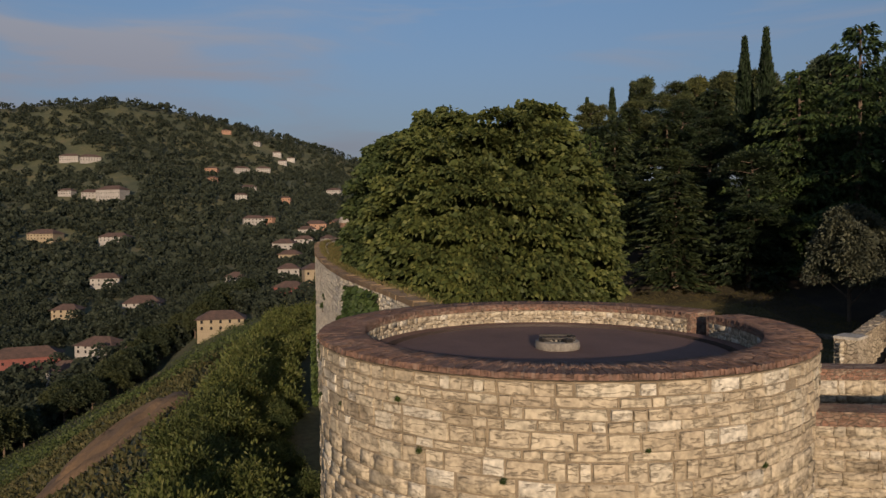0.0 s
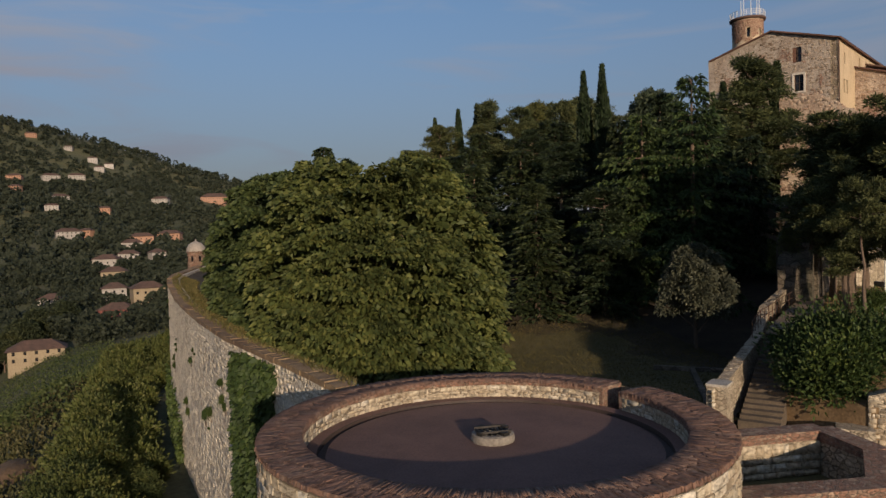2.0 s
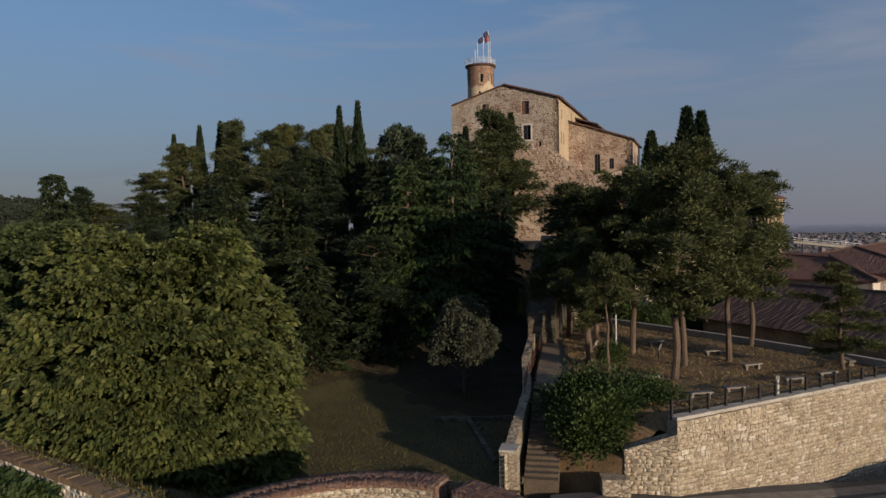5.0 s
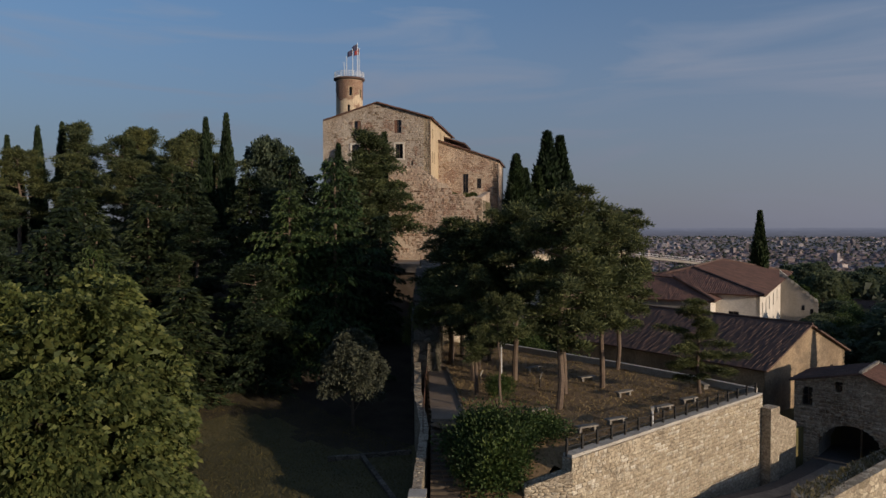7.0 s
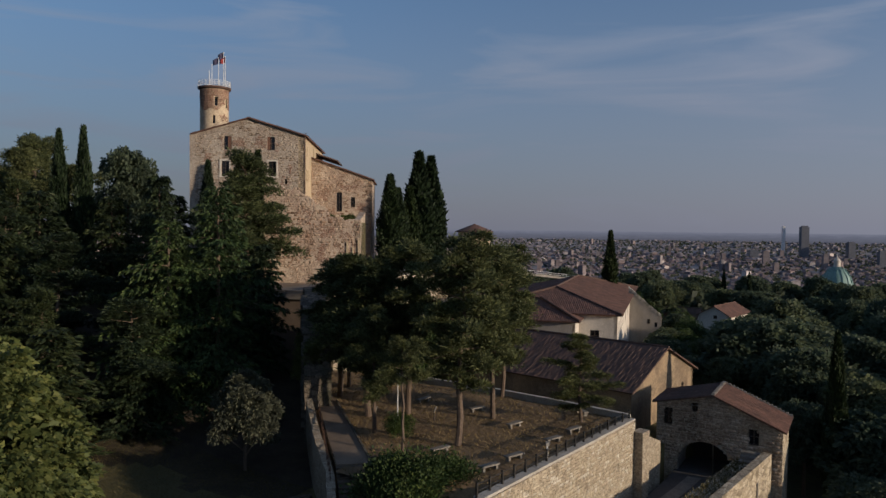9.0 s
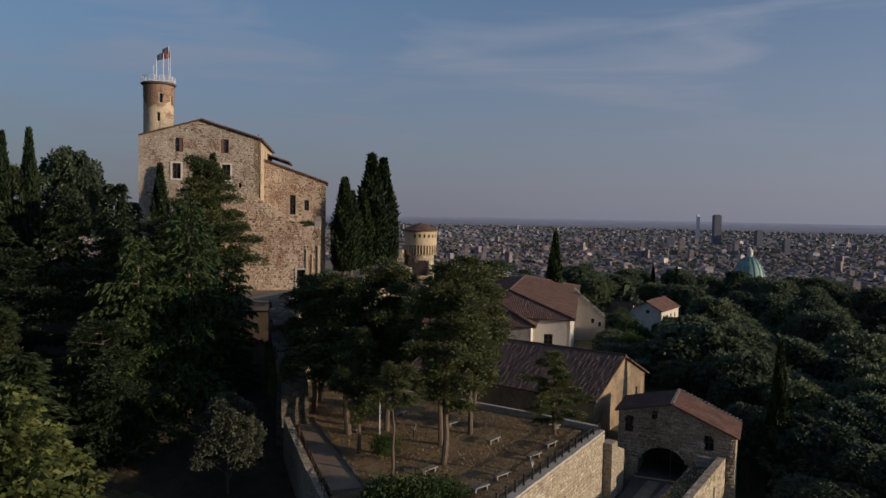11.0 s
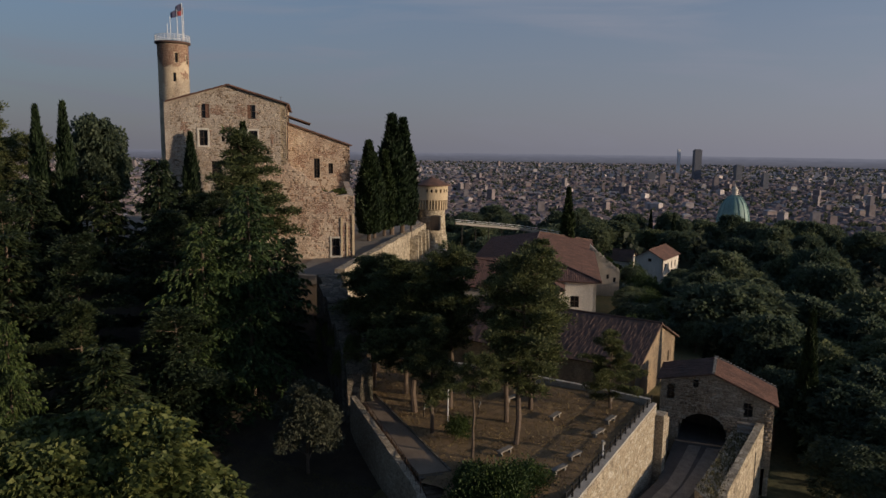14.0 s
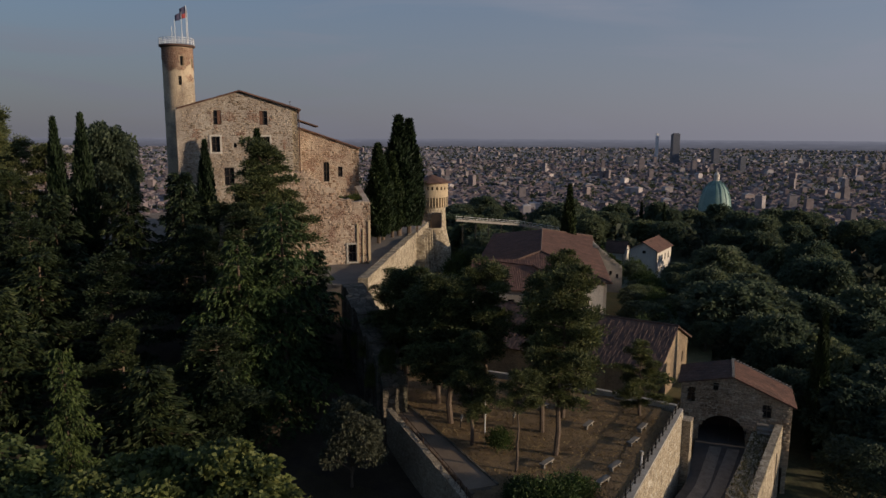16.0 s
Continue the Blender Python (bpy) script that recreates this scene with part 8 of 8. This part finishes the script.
# ---- the town ----
def town(name, n, r0, r1, seed, hmin, hmax, wmin, wmax, label, walls, roofs):
    rng = np.random.default_rng(seed)
    r = np.sqrt(rng.uniform(r0 * r0, r1 * r1, n))
    az = np.radians(rng.uniform(28, 122, n))
    x, y = r * np.sin(az), r * np.cos(az)
    keepers = bumps(x, y, 150, seed) > -0.75
    x, y, n = x[keepers], y[keepers], int(keepers.sum())
    z = land(x, y)
    w, d, h = rng.uniform(wmin, wmax, n), rng.uniform(wmin, wmax, n) * 0.8, rng.uniform(hmin, hmax, n) ** 1.0
    a = np.round(rng.normal(size=n) * 0.5) * math.pi / 4 + 0.35 + rng.normal(size=n) * 0.06
    ca, sa = np.cos(a), np.sin(a)

    def corner(sx, sy, zz, k=1.0):
        return np.stack([x + ca * sx * w / 2 * k - sa * sy * d / 2 * k, y + sa * sx * w / 2 * k + ca * sy * d / 2 * k, z + zz], 1)
    lo = [corner(sx, sy, -12) for sx, sy in ((-1, -1), (1, -1), (1, 1), (-1, 1))]
    hi = [corner(sx, sy, h) for sx, sy in ((-1, -1), (1, -1), (1, 1), (-1, 1))]
    co = np.stack(lo + hi, 1).reshape(-1, 3)
    base = (np.arange(n) * 8)[:, None, None]
    f = (base + np.array([[0, 1, 5, 4], [1, 2, 6, 5], [2, 3, 7, 6], [3, 0, 4, 7]])[None]).reshape(-1, 4)
    me = bpy.data.meshes.new(name)
    me.from_pydata(co.tolist(), [], f.tolist())
    tagged(part(name, me, walls), label, "town", kind="stuff")
    ev = [corner(sx, sy, h, 1.06) for sx, sy in ((-1, -1), (1, -1), (1, 1), (-1, 1))]
    rise = np.where(h < 20, d * 0.17, 0.3)
    ri = [corner(-0.55, 0, h + rise), corner(0.55, 0, h + rise)]
    co = np.stack(ev + ri, 1).reshape(-1, 3)
    b6 = (np.arange(n) * 6)
    fs = []
    for k in b6.tolist():
        fs += [(k, k + 1, k + 5, k + 4), (k + 1, k + 2, k + 5), (k + 2, k + 3, k + 4, k + 5), (k + 3, k, k + 4)]
    me = bpy.data.meshes.new(name + "_roofs")
    me.from_pydata(co.tolist(), [], fs)
    tagged(part(name + "_roofs", me, roofs), "tile roofs of " + label, "town", kind="stuff")


town("old_town", 8200, 820, 2000, 61, 4, 7.5, 8, 18, "dense old town below the castle", m_citywall_hazed, m_cityroof_hazed)
town("new_town", 6200, 1800, 3300, 62, 4, 8, 10, 26, "modern town on the plain", m_citywall_hazed, m_cityroof_hazed)
town("outer_town", 2800, 3000, 4700, 64, 4, 8, 14, 34, "outer suburbs in pale tones with haze painted in", m_suburb_hazed, m_suburb_hazed)
town("pale_blocks", 120, 1200, 3600, 65, 9, 20, 12, 30, "scattered pale blocks among the town roofs", m_pale_block, m_pale_block)
town("tall_blocks", 170, 1300, 4000, 63, 16, 36, 11, 20, "tall apartment blocks on the plain", m_citywall_hazed, m_citywall_hazed)
rng = np.random.default_rng(17)
n = 8000
r = np.sqrt(rng.uniform(700 ** 2, 4600 ** 2, n))
az = np.radians(rng.uniform(28, 122, n))
x, y = r * np.sin(az), r * np.cos(az)
far_woods("town_trees", np.stack([x, y, land(x, y) - 1], 1), 11, 8, m_farwood_hazed, "trees scattered through the town and plain", 18)

# glowing sheet at the horizon: the plain's haze painted as an emissive gradient
def haze_backdrop():
    m = bpy.data.materials.new("glowing_haze")
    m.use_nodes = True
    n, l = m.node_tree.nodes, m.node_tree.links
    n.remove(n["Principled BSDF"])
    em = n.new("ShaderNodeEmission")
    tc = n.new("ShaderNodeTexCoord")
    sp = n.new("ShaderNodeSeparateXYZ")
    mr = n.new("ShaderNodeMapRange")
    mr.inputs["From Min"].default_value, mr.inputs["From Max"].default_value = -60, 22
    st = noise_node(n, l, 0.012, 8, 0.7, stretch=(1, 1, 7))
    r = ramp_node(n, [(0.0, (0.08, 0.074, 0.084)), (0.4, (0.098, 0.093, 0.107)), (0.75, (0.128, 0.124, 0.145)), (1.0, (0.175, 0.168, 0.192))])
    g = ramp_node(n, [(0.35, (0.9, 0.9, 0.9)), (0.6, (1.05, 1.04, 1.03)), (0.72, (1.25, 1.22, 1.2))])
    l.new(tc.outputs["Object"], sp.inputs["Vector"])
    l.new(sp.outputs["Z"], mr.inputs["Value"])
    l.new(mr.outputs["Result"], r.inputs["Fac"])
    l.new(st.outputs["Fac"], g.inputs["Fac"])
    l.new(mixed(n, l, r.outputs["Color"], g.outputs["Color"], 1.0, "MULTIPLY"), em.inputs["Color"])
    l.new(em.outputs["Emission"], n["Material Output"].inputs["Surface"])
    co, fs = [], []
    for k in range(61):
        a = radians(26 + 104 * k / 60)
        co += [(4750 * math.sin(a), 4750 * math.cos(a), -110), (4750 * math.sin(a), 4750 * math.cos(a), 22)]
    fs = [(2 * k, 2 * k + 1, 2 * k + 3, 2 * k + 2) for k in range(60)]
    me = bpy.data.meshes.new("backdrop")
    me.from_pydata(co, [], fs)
    tagged(part("backdrop", me, m), "glowing backdrop sheet with the horizon haze painted on", "distance", kind="structure")


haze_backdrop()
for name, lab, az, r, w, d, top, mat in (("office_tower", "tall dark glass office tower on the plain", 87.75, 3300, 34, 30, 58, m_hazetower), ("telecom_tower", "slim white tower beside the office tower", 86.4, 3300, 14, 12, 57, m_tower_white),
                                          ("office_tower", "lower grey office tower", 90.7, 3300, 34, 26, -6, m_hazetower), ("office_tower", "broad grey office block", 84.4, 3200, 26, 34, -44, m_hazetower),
                                          ("office_tower", "tall grey apartment tower far off", 92.6, 2900, 24, 20, -30, m_hazetower), ("office_tower", "tall pale apartment tower far off", 85.3, 2800, 16, 22, -36, m_citywall_hazed), ("office_tower", "tall pale apartment tower far off", 89.2, 2700, 20, 16, -40, m_citywall_hazed)):
    x, y = -22.8 + r * math.sin(radians(az)), 22.3 + r * math.cos(radians(az))
    z = float(land(x, y))
    ob = thing(name, lab, "tower", "towers of the town", at=(x, y, z))
    g = Geo()
    g.box(pose(0, 0, -3, 0, 0, 20), w, d, top - z + 3)
    part("body", g, mat, ob)
    g = Geo()
    g.box(pose(0, 0, top - z, 0, 0, 20), w * 0.7, d * 0.7, 4)
    part("plant_room", g, mat, ob)

# cathedral dome
dome = thing("cathedral_dome", "green copper cathedral dome on a pale drum", "dome", at=(-22.8 + 700 * math.sin(radians(90.9)), 22.3 + 700 * math.cos(radians(90.9)), 6.5))
g = Geo()
g.lathe(0, 0, [(14.6, -23), (14.4, -18), (13.2, -10), (10.6, -2), (6.6, 3.6), (2.6, 6.0)], 48)
part("copper_shell", g, m_copper, dome, smooth=True)
g = Geo()
for k in range(16):
    a = k * math.tau / 16
    prof = [(14.7, -23), (14.5, -18), (13.35, -10), (10.8, -2), (6.8, 3.7), (2.8, 6.1)]
    for (ra, za), (rb, zb) in zip(prof, prof[1:]):
        g.tube((ra * math.cos(a), ra * math.sin(a), za), (rb * math.cos(a), rb * math.sin(a), zb), 0.35, n=4)
part("rib", g, m_copper, dome)
g = Geo()
g.lathe(0, 0, [(15.6, -110), (15.6, -42), (14.9, -41), (14.9, -25), (15.6, -24.4), (15.6, -23), (14.6, -22.8)], 48)
part("drum", g, m_white, dome, "pale stone drum")
g = Geo()
for k in range(16):
    a = k * 360 / 16 + 11
    g.box(pose(15.0 * math.cos(radians(a)), 15.0 * math.sin(radians(a)), -38, 0, 0, a), 0.5, 2.2, 9)
part("drum_window", g, m_glass, dome)
g = Geo()
g.lathe(0, 0, [(3.0, 5.8), (2.6, 7), (2.6, 11), (3.0, 11.3), (1.2, 13.5), (0.2, 15), (0.15, 18)], 16)
part("lantern", g, m_white, dome, "pale lantern")

# ---- single stones of the tower, outwork, retaining wall ----
half = math.pi * TR
masonry(tower, ring(0, 0, TR, math.radians(172)), 1.25 * half, 19.5, RIM - 0.24, 0.34, 0.62, 1, m_stone, m_stone_joined, near=(3.0, 24.0, 24.1, 27))
masonry(tower, lambda s: (lambda t: (TIN * math.cos(t), TIN * math.sin(t), -math.cos(t), -math.sin(t)))(GAP1 + SPAN - s / TIN), TIN * SPAN, FLOOR - 0.02, RIM - 0.30, 0.17, 0.28, 6, m_stone, m_stone_joined, proud=(0.0, 0.02))
masonry(out, straight((9.6, 17.99), (14.6, 17.54)), 5.0, 21, 24.8, 0.3, 0.45, 2, m_stone, m_stone_joined)
masonry(out, straight((11.0, 22.8), (16.4, 22.5)), 5.4, 23.6, 24.9, 0.3, 0.45, 3, m_stone, m_stone_joined)
L = (Vector(RW[2]) - Vector(RW[1])).length
masonry(rw, straight(RW[1], RW[2]), L, 20.0, 26.15, 0.24, 0.36, 4, m_stone, m_stone_joined, near=(0.0, 8.0, 23.5, 26.2), limit=300, proud=(0.012, 0.04))
masonry(rw, straight(RW[0], RW[1]), 3.0, 20.0, 24.5, 0.26, 0.4, 5, m_stone, m_stone_joined, proud=(0.012, 0.04))
masonry(curtain, lambda s: cw_at(CW_END - s), CW_END, 9.5, 26.5, 0.27, 0.44, 7, m_curtain_stone, m_curtain_stone, proud=(-0.01, 0.03), rise=lambda p: cw_top(p.y) - 26.75)


def clear_of(holes, m=0.22):
    return lambda s, z: not any(h[0] - m < s < h[1] + m and h[2] - m < z < h[3] + m for h in holes)


def gabled(inner, half, eave, rise):
    return lambda s, z: inner(s, z) and z < eave + rise * max(0.0, 1 - abs(s - half) / half) - 0.2


def ragged(patches):
    """True inside uneven round patches: centre along the wall, height, half width, half height."""
    def inside(s, z):
        for cs, cz, rs, rz in patches:
            e = math.hypot((s - cs) / rs, (z - cz) / rz)
            a = math.atan2(z - cz, s - cs)
            if e < 0.86 + 0.2 * math.sin(3 * a + cs * 5) + 0.13 * math.sin(7 * a + cz * 3) + 0.1 * math.sin(13 * a + cs):
                return True
        return False
    return inside


palace_patch = ragged([(5.2, 57.1, 1.35, 1.5), (7.0, 57.2, 1.1, 0.9), (12.1, 57.1, 1.3, 1.5), (10.3, 57.3, 1.0, 0.9), (4.8, 53.0, 1.1, 1.6), (12.4, 53.0, 1.1, 1.7), (15.2, 53.2, 0.35, 1.1), (14.4, 50.9, 0.9, 0.9), (8.6, 54.6, 0.8, 0.5), (2.0, 54.5, 0.7, 1.0)])
bastion_patch = ragged([(9.0, 43.2, 1.3, 1.0), (11.6, 42.6, 0.9, 0.7), (6.4, 45.5, 1.0, 1.4), (8.3, 39.5, 0.9, 1.6), (12.5, 39.8, 0.8, 1.0), (10.6, 41.0, 0.6, 0.5)])
annex_patch = ragged([(2.2, 49.5, 1.2, 1.3), (6.3, 50.6, 1.8, 0.5), (8.8, 47.0, 0.7, 1.4), (3.6, 46.2, 0.8, 1.2)])
# single stones of the castle walls
masonry(palace, straight(tuple(EL), tuple(ER)), FW, BASE + 1, APEX, 0.27, 0.4, 11, m_palace_stone, m_palace_stone, keep=gabled(lambda s, z: clear_of(holes)(s, z) and not palace_patch(s, z), FW / 2, EAVE, APEX - EAVE), proud=(-0.016, 0.016))
masonry(palace, straight(tuple(EL), tuple(ER)), FW, 47.0, APEX, 0.13, 0.3, 21, m_old_brick, m_old_brick, keep=gabled(lambda s, z: clear_of(holes, 0.1)(s, z) and palace_patch(s, z), FW / 2, EAVE, APEX - EAVE), name="brick", proud=(0.006, 0.02))
masonry(annex, straight(tuple(A0), tuple(A1)), AW, BASE + 1, 55.6, 0.3, 0.44, 12, m_ruin_stone, m_ruin_stone, keep=lambda s, z: clear_of(an_holes)(s, z) and not annex_patch(s, z) and z < 55.4 - 3.5 * s / AW, proud=(-0.018, 0.018))
masonry(annex, straight(tuple(A0), tuple(A1)), AW, 44.0, 52.0, 0.13, 0.3, 22, m_old_brick, m_old_brick, keep=lambda s, z: clear_of(an_holes, 0.1)(s, z) and annex_patch(s, z), name="brick", proud=(0.006, 0.02))
masonry(bast, straight(tuple(B0), tuple(B1)), BW, 35.0, 49.4, 0.3, 0.46, 13, m_ruin_stone, m_ruin_stone, keep=lambda s, z: clear_of([(10.7, 11.9, 35.9, 38.5)], 0.3)(s, z) and not bastion_patch(s, z) and z < crown(int(s * 2)) - 0.15, proud=(-0.018, 0.026))
masonry(bast, straight(tuple(B0), tuple(B1)), BW, 36.0, 48.0, 0.13, 0.3, 23, m_old_brick, m_old_brick, keep=lambda s, z: bastion_patch(s, z) and z < crown(int(s * 2)) - 0.15, name="brick", proud=(0.002, 0.016))
masonry(keep, ring(KX, KY, KR + 0.03, math.radians(90)), math.pi * 1.5 * (KR + 0.03), 62.5, 69.8, 0.13, 0.3, 24, m_old_brick, m_old_brick, name="brick", proud=(-0.01, 0.02),
        keep=lambda s, z: z > 66.1 + 0.5 * math.sin(s * 0.9) + 0.35 * math.sin(s * 2.3 + 1) + 1.9 * smooth(1.0 - s / 6.0) and clear_of([((kw[0] - 90 - kw[1] / 2) * math.pi / 180 * KR, (kw[0] - 90 + kw[1] / 2) * math.pi / 180 * KR, kw[2], kw[3]) for kw in crown_holes], 0.05)(s, z)
        or math.hypot((s - 8.6) / 1.1, (z - 64.4) / 0.8) < 0.8 + 0.25 * math.sin(s * 6 + z * 3))
masonry(ramp, straight(tuple(R0 + rn * 0.46), tuple(R1 + rn * 0.46)), (R1 - R0).length, 20, 36.6, 0.34, 0.5, 14, m_rampart_stone, m_rampart_stone, keep=lambda s, z: z < 36.4 - 2.2 * s / 75.4, proud=(0.0, 0.07))
masonry(gw, straight((18.2, 31.75), GW[1]), 10.2, 22.4, 25.9, 0.22, 0.3, 15, m_stone, m_stone_joined, keep=lambda s, z: z < 24.5 + 1.4 * s / 10.2)
masonry(gate, straight(tuple(GO), tuple(GO + GD * GLEN)), GLEN, 19.2, 27.0, 0.28, 0.42, 16, m_palace_stone, m_palace_stone, keep=lambda s, z: clear_of(arch + gh, 0.12)(s, z) and z < (GZ0 + (GZ1 - GZ0) * s / GPEAK if s < GPEAK else GZ1 + (GZ2 - GZ1) * (s - GPEAK) / (GLEN - GPEAK)) - 0.2, proud=(0.0, 0.025))
